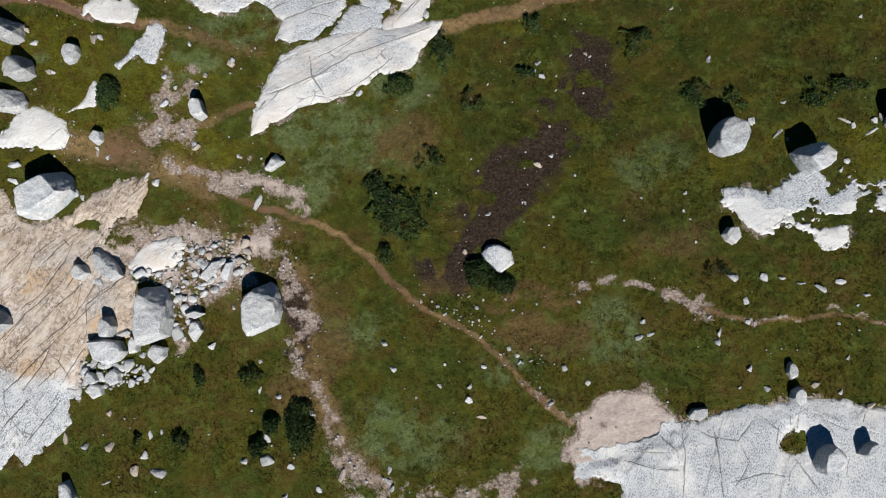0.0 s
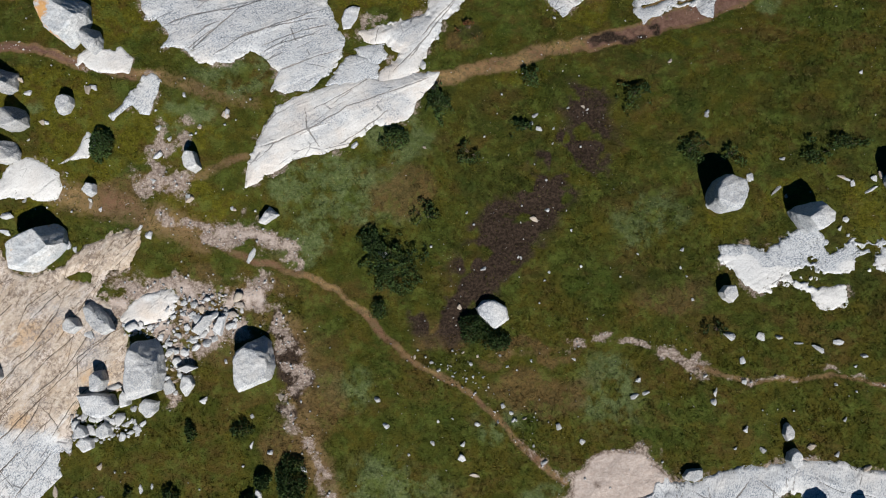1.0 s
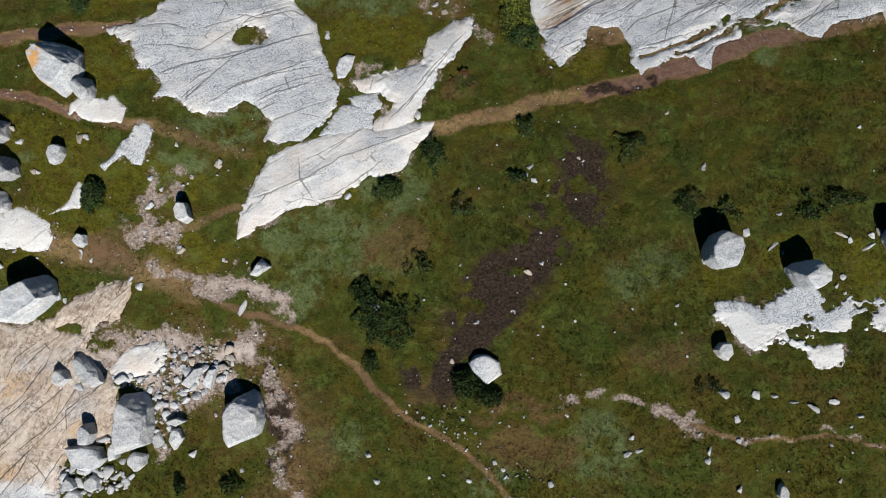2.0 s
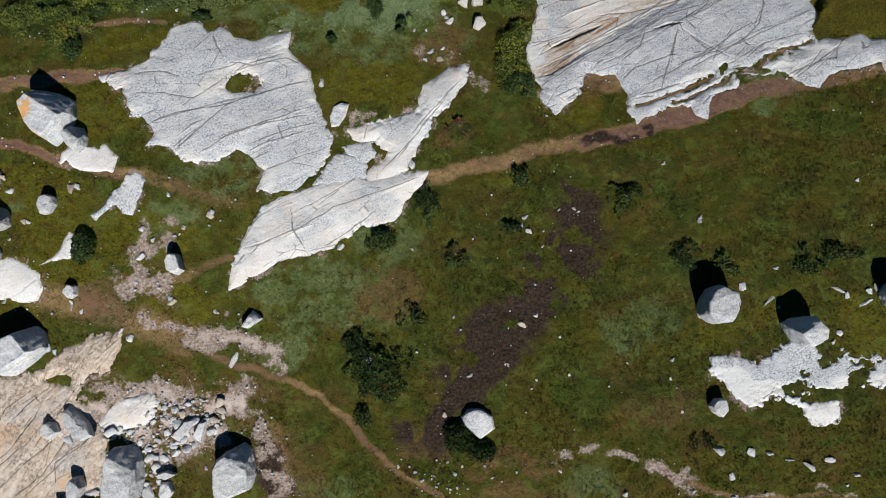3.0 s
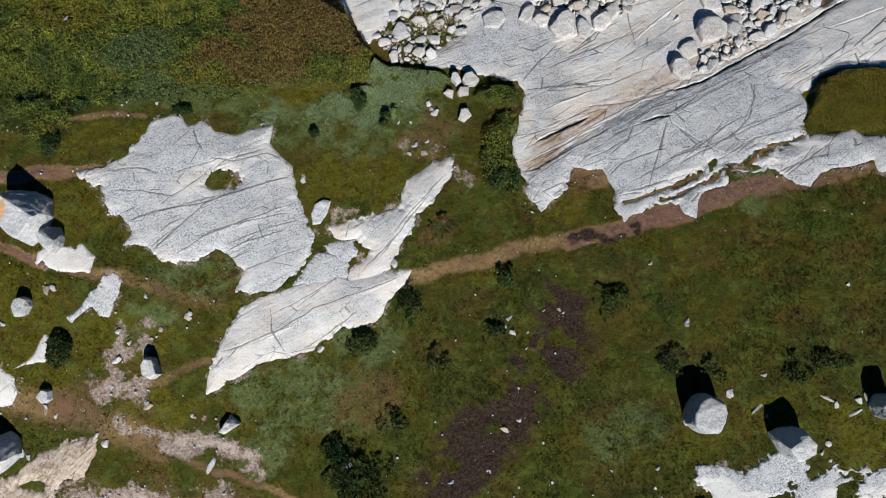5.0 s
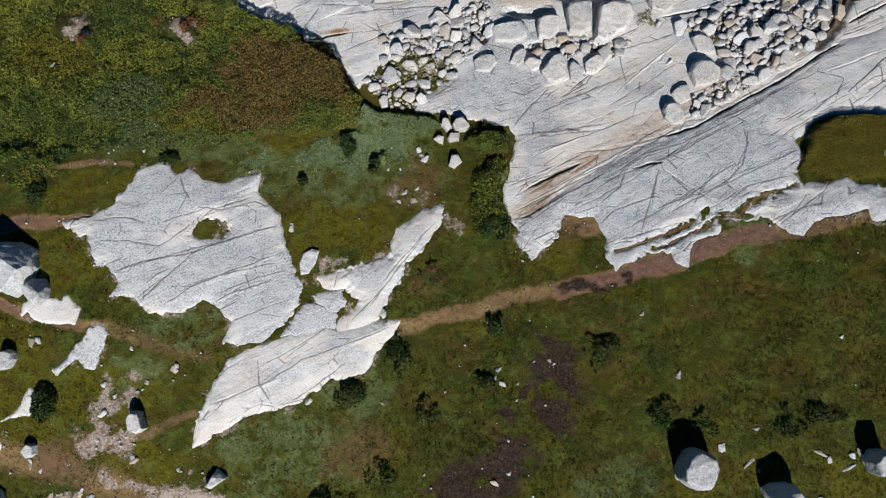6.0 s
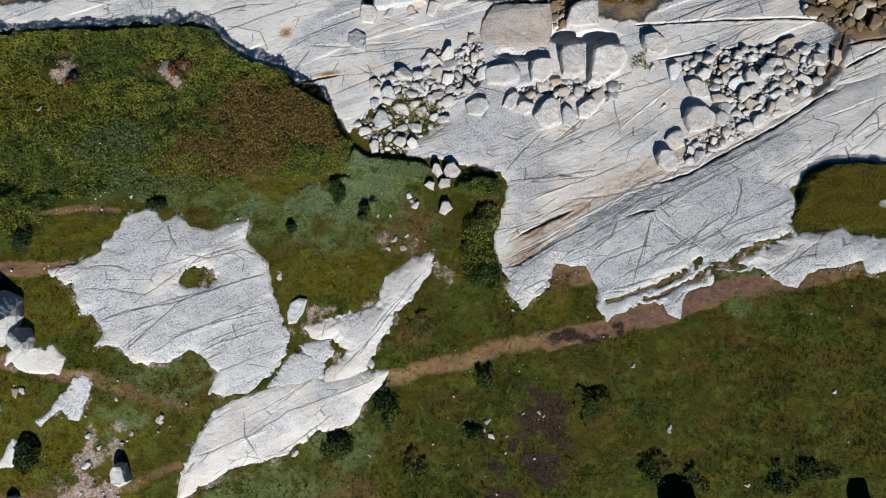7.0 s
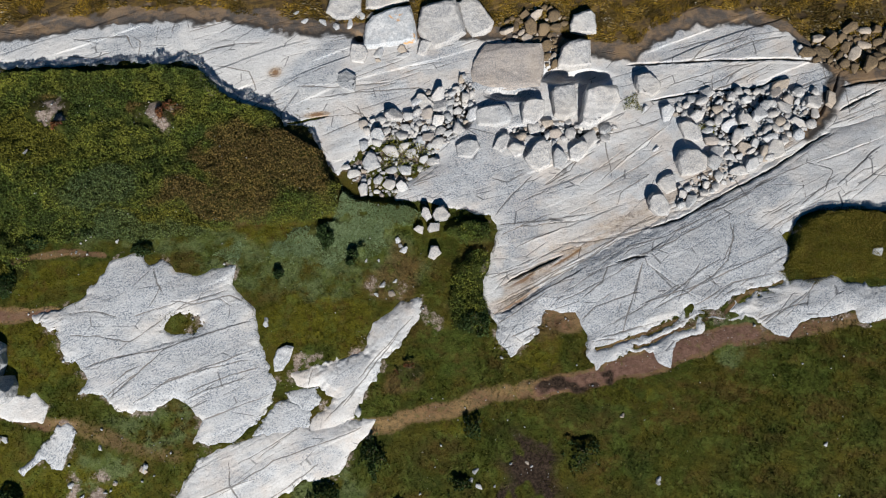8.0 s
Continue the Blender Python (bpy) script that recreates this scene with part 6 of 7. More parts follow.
BOULDERS.append(("shore", 0.35, 0.80, [(1.86, 21.40), (1.97, 21.92), (2.30, 21.94), (2.49, 21.61), (2.15, 21.29)]))
BOULDERS.append(("shore", 0.30, 0.80, [(1.13, 22.67), (1.35, 22.87), (1.61, 22.78), (1.58, 22.45), (1.37, 22.51)]))
BOULDERS.append(("grey", 0.50, 0.80, [(-1.43, 25.77), (-1.20, 26.33), (-0.88, 26.22), (-0.52, 25.59), (-1.02, 25.36), (-1.33, 25.43)]))
BOULDERS.append(("shore", 0.45, 0.80, [(-1.53, 24.51), (-1.34, 24.79), (-1.09, 24.69), (-1.06, 24.17), (-1.36, 24.06)]))
BOULDERS.append(("shore", 0.50, 0.80, [(13.59, 28.54), (13.90, 28.76), (14.48, 28.52), (14.84, 27.72), (14.21, 27.67), (13.84, 27.82)]))
BOULDERS.append(("shore", 0.45, 0.80, [(17.61, 27.42), (17.88, 27.91), (18.36, 27.81), (18.48, 27.18), (18.05, 26.85), (17.58, 26.97)]))
BOULDERS.append(("tan", 0.40, 0.80, [(16.24, 27.40), (16.44, 27.73), (16.92, 27.57), (16.95, 27.09), (16.54, 26.94)]))
BOULDERS.append(("shore", 0.45, 0.80, [(0.86, 29.24), (0.98, 29.53), (1.31, 29.39), (1.77, 28.95), (1.62, 28.52), (1.16, 28.59)]))
BOULDERS.append(("grey", 0.50, 0.80, [(2.87, 26.86), (3.25, 27.21), (3.93, 27.19), (4.08, 26.82), (3.70, 26.31), (3.03, 26.33)]))
BOULDERS.append(("shore", 0.50, 0.80, [(4.68, 26.89), (4.87, 27.36), (5.21, 27.68), (5.49, 27.53), (5.35, 26.92), (5.04, 26.69)]))
BOULDERS.append(("shore", 0.50, 0.80, [(5.38, 26.91), (5.63, 27.24), (6.23, 27.04), (6.11, 26.59), (5.72, 26.44)]))
BOULDERS.append(("shore", 0.35, 0.80, [(16.60, 28.96), (16.84, 29.09), (17.36, 28.69), (17.31, 28.30), (16.88, 28.43)]))
BOULDERS.append(("tan", 0.40, 0.80, [(18.15, 30.53), (18.37, 30.98), (19.15, 31.17), (18.99, 30.66), (18.46, 30.29)]))
BOULDERS.append(("white", 0.13, 0.80, [(-4.44, 16.03), (-4.56, 16.49), (-4.38, 16.98), (-4.02, 17.21), (-3.71, 17.12), (-3.82, 16.59), (-4.09, 16.11)]))
BOULDER_LABEL = {"shore": "pale pinkish grey granite block on the shore shelf", "white": "pale rounded granite boulder, sunlit and weathered", "grey": "grey lichen-skinned granite boulder with worn edges",
                 "tan": "tan weathered granite block", "dull": "broad flat pinkish grey granite block on the shelf", "dome": "low pale granite knob rising from the slab",
                 "orange": "large grey granite boulder with a broad orange lichen crust", "lichen": "grey granite boulder with orange lichen patches"}
for k, (stone, height, facet, line) in enumerate(BOULDERS):
    height *= 0.45 if line[0][1] > 24 else 0.88
    rnd = random.Random(100 + k)
    p = np.asarray(line)
    c = p.mean(0)
    size = np.sqrt((p - c) ** 2).max() * 2
    points = []
    lean = radians(np.clip(-2.1 * c[0], -32, 38) + rnd.uniform(-10, 10))
    away = np.array([math.sin(lean), math.cos(lean)])
    rings = ((-0.25, 0.94, 0.94), (0.08, 1.0, 1.0), (0.48, 0.99, 0.99), (0.80, 0.96, 0.96), (1.0, 0.84, 0.86))
    far = max((q - c) @ away for q in p)
    if stone == "dome":
        rings = ((-0.25, 1.0, 1.0), (0.08, 1.0, 1.0), (0.48, 1.0, 0.98), (0.85, 0.99, 0.93), (1.0, 0.93, 0.82))
    rim = np.concatenate([p + (np.roll(p, -1, 0) - p) * k / 3 for k in range(3)])
    slope = min(2.3, 0.88 * height / ((1 - facet) * far))
    for level, steep, gentle in rings:
        for q in rim - c:
            along = q @ away
            q = q - away * along + away * along * (steep if along > 0 else gentle)
            side = q - away * (q @ away)
            q = q - side * (1 - gentle)
            j = rnd.uniform(0.95, 1.04)
            top = height * (level + (rnd.uniform(-0.08, 0.05) if level > 0.3 else 0))
            # a broken face slopes down on the side away from the sun
            top = min(top, height - slope * (q @ away - facet * far))
            points.append(Vector((q[0] * j, q[1] * j, max(top, -0.25 * height))))
    bm = rock_hull(points, 0.045 * min(size, height * 1.6), 4 if size > 1.0 else 3, 0.05 * min(1.6, max(0.5, size)), k + 1)
    ob = new("boulder", finish(bm, "boulder", STONE[stone]))
    z = float(np.median(surface(p[:, 0] * 0.7 + c[0] * 0.3, p[:, 1] * 0.7 + c[1] * 0.3)))
    ob.location = (c[0], c[1], z)
    tagged(ob, BOULDER_LABEL[stone], "boulder", group="boulders on the barren")

# ---- loose stones: a few shapes, laid down many times ----
STONE_SHAPE = {}
for stone in ("white", "grey", "tan"):
    for k in range(10):
        rnd = random.Random(500 + k)
        points = []
        long_, thin = rnd.uniform(0.85, 1.15), rnd.uniform(0.75, 1.2)
        for _ in range(11 + k % 4):
            v = Vector((rnd.gauss(0, 1), rnd.gauss(0, 1), rnd.gauss(0, 1))).normalized()
            v = Vector([math.copysign(abs(a) ** 0.88, a) for a in v])
            points.append(Vector((v.x * long_, v.y * thin, v.z)) * rnd.uniform(0.70, 1.15))
        STONE_SHAPE[stone, k] = finish(rock_hull(points, 0.16, 1, 0.09, k + 3), "stone", STONE[stone])


def stone_pose(x, y, z, a, b, turn, rnd, flat):
    c = min(a, b) * rnd.uniform(0.75, 1.1) * flat + 0.02
    return pose(x, y, z + c * 0.45, rnd.uniform(-14, 14), rnd.uniform(-14, 14), turn) @ Matrix.Diagonal((a, b, c, 1))


def lay_stone(m, stone, shape, label):
    ob = new("stone", STONE_SHAPE[stone, shape])
    ob.matrix_world = m
    return tagged(ob, label, "stone", group="loose granite stones")


STONES = []
STONES += [(-15.37, 12.71, 0.26, 0.21, 0), (-17.27, 11.23, 0.24, 0.12, 0), (-17.81, 10.47, 0.10, 0.07, 0), (-11.24, 12.62, 0.12, 0.17, 0), (-9.43, 11.79, 0.17, 0.19, 60), (-12.23, 9.90, 0.19, 0.22, 0), (-10.54, 11.23, 0.14, 0.10, 0), (-10.82, 8.00, 0.19, 0.19, 0), (-15.03, 7.65, 0.14, 0.17, 0), (-14.60, 7.51, 0.10, 0.12, 0), (-8.91, 7.60, 0.12, 0.10, 0), (-17.86, 7.81, 0.12, 0.10, 0), (-18.58, 7.14, 0.29, 0.22, -20), (-18.70, 6.33, 0.29, 0.19, 0), (-12.53, 6.44, 0.19, 0.19, 0), (-15.95, 5.97, 0.17, 0.19, 0), (-12.91, 6.74, 0.14, 0.10, 40), (-8.12, 5.64, 0.44, 0.15, 75)]
STONES += [(-3.76, 10.62, 0.15, 0.20, 0), (-0.67, 10.55, 0.10, 0.10, 0), (-2.41, 5.77, 0.25, 0.15, -20), (-2.61, 5.24, 0.07, 0.07, 0), (4.36, 12.21, 0.12, 0.20, -30), (4.20, 11.86, 0.10, 0.12, 0), (4.51, 11.61, 0.20, 0.10, -20), (5.21, 11.62, 0.07, 0.07, 0), (5.16, 10.91, 0.07, 0.07, 0), (6.55, 12.59, 0.10, 0.12, 0), (6.76, 12.53, 0.07, 0.07, 0), (5.88, 12.60, 0.07, 0.07, 0), (4.89, 7.85, 0.12, 0.10, 0), (4.30, 7.44, 0.25, 0.10, -20), (4.84, 9.20, 0.07, 0.07, 0), (5.93, 6.91, 0.07, 0.07, 0), (3.56, 5.70, 0.07, 0.07, 0), (3.69, 5.63, 0.07, 0.07, 0)]
STONES += [(2.04, 5.16, 0.17, 0.10, 0), (6.32, 5.31, 0.07, 0.07, 0), (4.93, 5.04, 0.07, 0.07, 0), (1.27, 7.67, 0.07, 0.07, 0), (0.97, 3.49, 0.12, 0.12, 0), (10.59, 14.83, 0.12, 0.12, 0), (12.06, 12.22, 0.12, 0.12, 0), (18.92, 14.14, 0.15, 0.10, 0), (15.23, 10.13, 0.15, 0.10, -20), (17.88, 9.19, 0.24, 0.07, -30), (13.76, 9.27, 0.15, 0.20, 0), (17.48, 7.02, 0.12, 0.12, 0), (8.82, 5.83, 0.07, 0.07, 0), (10.75, 6.06, 0.10, 0.10, 0), (10.92, 4.89, 0.07, 0.07, 0), (10.65, 5.28, 0.07, 0.07, 0), (11.12, 3.88, 0.07, 0.07, 0), (12.67, 2.33, 0.29, 0.20, -35)]
STONES += [(13.92, 2.33, 0.24, 0.17, -30), (14.74, 2.27, 0.20, 0.12, 0), (15.54, 2.03, 0.20, 0.07, 0), (16.21, 1.73, 0.32, 0.17, -20), (17.18, 2.09, 0.27, 0.15, 0), (18.21, 1.53, 0.19, 0.12, 0), (17.84, 1.10, 0.12, 0.07, 0), (13.11, 1.28, 0.15, 0.17, 0), (11.96, -0.06, 0.12, 0.20, 0), (11.89, -0.47, 0.15, 0.17, 0), (9.03, -0.16, 0.17, 0.12, 0), (8.54, -0.30, 0.20, 0.15, 0), (8.69, 0.38, 0.15, 0.12, 0), (11.58, 0.60, 0.10, 0.10, 0), (10.93, 0.50, 0.07, 0.07, 0), (13.19, 0.35, 0.15, 0.12, 0), (14.52, 0.62, 0.10, 0.10, 0), (16.98, 0.30, 0.10, 0.10, 0)]
STONES += [(17.32, -1.14, 0.12, 0.12, 0), (13.18, -1.60, 0.17, 0.15, 0), (13.86, -2.50, 0.20, 0.12, -30), (12.73, -2.41, 0.12, 0.07, 0), (15.85, -2.31, 0.22, 0.12, 35), (16.96, -2.59, 0.17, 0.12, 0), (18.20, -3.15, 0.20, 0.15, 0), (6.23, -2.24, 0.15, 0.12, 20), (5.23, -1.61, 0.15, 0.15, 0), (-0.97, 1.27, 0.07, 0.10, 0), (-0.25, 1.05, 0.12, 0.07, 0), (0.12, 0.75, 0.07, 0.07, 0), (0.49, 0.80, 0.07, 0.07, 0), (1.48, 1.00, 0.10, 0.10, 0), (1.76, 1.34, 0.07, 0.07, 0), (3.07, 0.90, 0.07, 0.07, 0), (2.75, 1.37, 0.07, 0.07, 0), (4.11, 1.17, 0.07, 0.07, 0)]
STONES += [(3.48, 0.75, 0.05, 0.05, 0), (1.14, 1.49, 0.07, 0.07, 0), (2.85, -0.77, 0.12, 0.12, 0), (3.24, -1.08, 0.12, 0.10, 0), (3.33, -1.37, 0.10, 0.12, 0), (3.82, -1.30, 0.10, 0.07, 0), (1.62, -0.30, 0.07, 0.07, 0), (2.50, -1.08, 0.07, 0.07, 0), (2.67, -1.47, 0.07, 0.07, 0), (1.79, -1.57, 0.15, 0.10, 0), (1.17, -2.39, 0.17, 0.12, 0), (1.12, -2.94, 0.20, 0.15, 0), (-0.17, -2.46, 0.12, 0.15, 0), (-1.17, -2.87, 0.07, 0.07, 0), (1.68, -3.68, 0.27, 0.07, 0), (0.69, -1.37, 0.07, 0.07, 0), (0.07, -1.45, 0.07, 0.07, 0), (-2.53, -0.57, 0.17, 0.17, 0)]
STONES += [(-2.13, -1.66, 0.17, 0.12, -30), (4.17, -2.43, 0.07, 0.07, 0), (4.64, -3.12, 0.15, 0.12, 0), (5.93, 1.19, 0.10, 0.10, 0), (0.07, 0.26, 0.05, 0.05, 0), (-0.15, 0.38, 0.05, 0.05, 0), (1.28, 0.38, 0.05, 0.05, 0), (1.58, 0.43, 0.07, 0.07, 0), (2.02, 0.43, 0.07, 0.07, 0), (2.24, 0.01, 0.05, 0.05, 0), (-5.64, -3.58, 0.22, 0.15, -20), (-7.65, -5.57, 0.38, 0.23, 10), (-8.57, -5.59, 0.18, 0.15, 0), (-6.55, -5.79, 0.20, 0.13, 0), (-7.62, -4.59, 0.20, 0.20, 0), (-10.04, -0.65, 0.25, 0.17, 0), (-6.74, -0.52, 0.22, 0.15, -20), (-7.95, -2.54, 0.10, 0.17, 0)]
STONES += [(-7.11, -2.83, 0.15, 0.12, 0), (-14.57, -3.56, 0.15, 0.15, 0), (-14.57, -5.00, 0.23, 0.25, 0), (-15.63, -5.00, 0.20, 0.15, 0), (-16.51, -4.64, 0.15, 0.25, 0), (-13.00, -5.38, 0.30, 0.18, 20), (-13.41, -6.03, 0.20, 0.28, 0), (-12.31, -6.14, 0.40, 0.20, -10), (-12.77, -4.51, 0.10, 0.20, 0), (-12.28, -4.38, 0.08, 0.15, 0), (-4.29, -6.12, 0.30, 0.18, 55), (-2.28, -5.92, 0.22, 0.12, 70), (-2.42, -6.47, 0.22, 0.15, -20), (-2.17, -6.72, 0.17, 0.15, 0), (-5.33, -6.75, 0.18, 0.15, 0), (-6.77, -7.10, 0.18, 0.15, 0), (-14.68, -6.59, 0.25, 0.05, 20), (-7.97, -1.33, 0.10, 0.10, 0)]
STONES += [(-9.13, 0.99, 0.10, 0.15, 0), (-13.40, -1.75, 0.22, 0.15, 0), (-12.95, -1.94, 0.17, 0.20, 0), (-13.97, -1.63, 0.20, 0.17, 0), (-14.89, -1.58, 0.25, 0.15, 0), (-10.93, 1.36, 0.25, 0.20, 0), (-10.44, 1.60, 0.20, 0.20, 0), (-10.87, 2.46, 0.17, 0.15, 0), (-10.58, 3.44, 0.17, 0.15, 0), (-10.58, 2.95, 0.20, 0.17, 0), (-11.60, -0.11, 0.30, 0.32, 0), (-11.68, 1.85, 0.12, 0.32, 0), (-11.48, 1.24, 0.15, 0.20, 0), (-10.57, 1.97, 0.30, 0.15, 10), (-12.89, 2.46, 0.29, 0.20, 20), (-13.51, 2.53, 0.20, 0.10, 0), (-13.88, -0.11, 0.32, 0.20, 0), (-15.02, 1.96, 0.34, 0.25, 0)]
STONES += [(-13.10, -1.04, 0.17, 0.15, 0), (-15.68, -1.70, 0.15, 0.15, 0), (-9.60, 2.29, 0.12, 0.22, 0), (-8.79, 2.71, 0.15, 0.25, 0), (-11.20, 3.56, 0.12, 0.12, 0), (-10.17, 3.57, 0.12, 0.12, 0), (-11.92, 2.21, 0.15, 0.15, 0), (-11.19, 2.09, 0.15, 0.15, 0), (-11.68, 3.19, 0.15, 0.15, 0), (-11.30, -0.35, 0.12, 0.12, 0), (-10.99, 0.99, 0.12, 0.12, 0), (-18.38, 13.05, 0.17, 0.17, 0), (-17.98, 12.59, 0.21, 0.14, 0), (-19.19, 11.18, 0.12, 0.12, 0), (-15.67, 5.73, 0.14, 0.14, 0), (-16.40, 6.22, 0.12, 0.12, 0), (-0.89, 21.07, 0.10, 0.10, 0), (0.78, 21.66, 0.23, 0.20, 0)]
STONES += [(0.44, 22.11, 0.15, 0.15, 0), (0.58, 21.86, 0.13, 0.10, 0), (-0.06, 20.01, 0.18, 0.15, 0), (0.32, 19.65, 0.20, 0.15, 0), (-0.35, 19.49, 0.13, 0.13, 0), (0.48, 20.22, 0.13, 0.10, 0), (-4.99, 18.09, 0.15, 0.15, 0), (5.35, 17.04, 0.10, 0.08, 0), (-11.74, 21.36, 0.10, 0.10, 0), (-16.07, 25.10, 0.12, 0.15, 0), (21.79, 22.43, 0.30, 0.20, 0), (12.09, 12.33, 0.12, 0.12, 0), (-0.77, 14.47, 0.17, 0.25, 0), (-0.33, 21.10, 0.08, 0.08, 0), (-1.02, 31.49, 0.32, 0.37, 0), (0.06, 31.82, 0.32, 0.21, 0), (0.16, 31.47, 0.43, 0.16, 10), (-1.11, 31.12, 0.16, 0.11, 0)]
STONES += [(-3.96, 32.83, 0.24, 0.24, 0), (-3.27, 32.80, 0.24, 0.21, 0), (-2.58, 32.95, 0.32, 0.27, 30), (-2.07, 33.49, 0.24, 0.24, 0), (-1.65, 33.53, 0.24, 0.21, 0), (-4.80, 32.94, 0.27, 0.16, 0), (-5.27, 33.39, 0.21, 0.13, 0), (3.13, 30.61, 0.21, 0.21, 0), (12.49, 27.20, 0.19, 0.13, 20), (12.04, 29.28, 0.24, 0.16, 30), (-15.21, 12.74, 0.26, 0.19, -10), (-9.39, 11.89, 0.15, 0.22, 20), (-17.11, 11.24, 0.19, 0.10, 0), (-5.01, 18.16, 0.12, 0.15, 0), (-12.26, 11.12, 0.14, 0.14, 0), (-11.77, 10.65, 0.12, 0.12, 0), (-10.53, 11.25, 0.10, 0.10, 0), (-12.46, 8.73, 0.14, 0.12, 0)]
STONES += [(-10.91, 8.07, 0.17, 0.15, 0), (-15.00, 8.47, 0.19, 0.14, 0), (-15.09, 7.81, 0.12, 0.12, 0), (-17.53, 15.70, 0.19, 0.14, 0), (-9.03, 7.64, 0.10, 0.10, 0), (14.94, 8.65, 0.41, 0.12, 48), (17.69, 9.32, 0.22, 0.10, -30), (18.10, 9.00, 0.12, 0.15, 0), (19.07, 9.24, 0.19, 0.12, -30), (19.37, 9.33, 0.12, 0.29, 10), (18.92, 8.73, 0.31, 0.10, 30), (13.84, 9.35, 0.12, 0.20, 10), (17.74, 7.39, 0.15, 0.15, 0), (11.94, 8.09, 0.15, 0.17, 0), (15.27, 8.44, 0.10, 0.10, 0)]
rnd = random.Random(42)
at = np.array([s[:2] for s in STONES])
heights = surface(at[:, 0], at[:, 1])
for (x, y, a, b, turn), z in zip(STONES, heights):
    kind = rnd.choice(["white", "white", "white", "white", "grey", "tan"])
    m = stone_pose(x, y, float(z), max(1.12 * a, 0.05), max(1.12 * b, 0.05), turn + rnd.uniform(-8, 8), rnd, 0.36)
    lay_stone(m, kind, rnd.randrange(10), "small pale granite stone lying on the turf")

# rubble heaps: angular blocks of all sizes, tumbled over one another; the largest are things, the small ones one heap
def shard_points(rnd):
    """Corners of a broken block: an uneven prism with a tilted, chipped top."""
    sides = rnd.choice((5, 5, 6, 6, 7))
    start, points = rnd.uniform(0, 6.28), []
    for k in range(sides):
        a = start + (k + rnd.uniform(-0.32, 0.32)) * 6.283 / sides
        r = rnd.uniform(0.72, 1.1)
        top = 1.0 - rnd.uniform(0.0, 0.5) * (math.sin(a - start) > 0.2)
        for level, inset in ((-1.0, rnd.uniform(0.7, 0.95)), (top * 0.6, 1.0), (top, rnd.uniform(0.55, 0.92))):
            points.append(Vector((math.cos(a) * r * inset, math.sin(a) * r * inset, level)))
    return points


def shard_arrays(k):
    bm = bmesh.new()
    for p in shard_points(random.Random(700 + k)):
        bm.verts.new(p)
    out = bmesh.ops.convex_hull(bm, input=bm.verts)
    bmesh.ops.delete(bm, geom=[g for g in out["geom_interior"] if isinstance(g, bmesh.types.BMVert)], context="VERTS")
    bmesh.ops.triangulate(bm, faces=bm.faces)
    bm.verts.index_update()
    arrays = np.array([v.co[:] for v in bm.verts]), np.array([[v.index for v in f.verts] for f in bm.faces])
    bm.free()
    return arrays


SHARDS = [shard_arrays(k) for k in range(28)]
small = {"white": [], "shore": [], "grey": [], "tan": [], "wet": [], "dull": []}
blocks = []
for k, (name, line) in enumerate(RUBBLE.items()):
    rnd = random.Random(900 + k)
    p = np.asarray(line)
    area = 0.5 * abs(np.dot(p[:, 0], np.roll(p[:, 1], 1)) - np.dot(p[:, 1], np.roll(p[:, 0], 1)))
    low, high = p.min(0), p.max(0)
    placed = []
    tries = int(area * (60 if name.startswith("tan") else 40 if name.endswith("nook") else 190))
    for attempt in range(tries):
        x, y = rnd.uniform(low[0], high[0]), rnd.uniform(low[1], high[1])
        # the first tries are for broad blocks, later ones fill the gaps
        share = attempt / tries
        r = rnd.uniform(0.26, 0.46) if share < 0.04 else rnd.uniform(0.15, 0.30) if share < 0.20 else rnd.uniform(0.05, 0.15)
        r *= 0.7 if name.startswith("tan") else 1.0
        if edge_distance(p, np.array([x]), np.array([y]), True)[0] < 0:
            continue
        if any((x - u) ** 2 + (y - v) ** 2 < (0.70 * (r + s)) ** 2 for u, v, s in placed):
            continue
        placed.append((x, y, r))
    heights = surface(*np.array(placed)[:, :2].T)
    for (x, y, r), z in zip(placed, heights):
        kind = rnd.choice(["wet", "wet", "wet", "wet", "tan"]) if name.startswith("weed") else rnd.choice([("white" if name.startswith("tan") else "shore")] * 8 + ["white", "white", "grey", "dull", "tan"])
        turn = math.degrees(GRAIN) + rnd.gauss(0, 35)
        tall = r * rnd.uniform(0.28, 0.55)
        m = pose(x, y, float(z) + tall * rnd.uniform(0.35, 0.8), rnd.gauss(0, 13), rnd.gauss(0, 13), turn) @ Matrix.Diagonal((r * rnd.uniform(1.0, 1.5), r * rnd.uniform(0.7, 1.05), tall, 1))
        blocks.append((r, m, kind, rnd.randrange(len(SHARDS))))
blocks.sort(key=lambda b: -b[0])
for k, (r, m, kind, shape) in enumerate(blocks[:68]):
    place = Matrix.Translation(m.translation)
    points = [place.inverted() @ m @ q for q in shard_points(random.Random(4000 + k))]
    ob = new("stone", finish(rock_hull(points, 0.07 * r, 1, 0.03 * r + 0.008, k + 50), "stone", STONE[kind]))
    ob.matrix_world = place
    tagged(ob, "angular granite rubble block in a heap", "stone", group="loose granite stones")
for r, m, kind, shape in blocks[68:]:
    small[kind].append((m, shape))
for kind, heap in small.items():
    verts, faces, n = [], [], 0
    for m, shape in heap:
        v, f = SHARDS[shape]
        turn = np.array(m)
        verts.append(v @ turn[:3, :3].T + turn[:3, 3])
        faces.append(f + n)
        n += len(v)
    if verts:
        me = mesh_of("rubble", np.concatenate(verts), np.concatenate(faces), STONE[kind])
        tagged(new("rubble", me), "small angular granite rubble filling gaps between blocks", "rubble", kind="stuff")


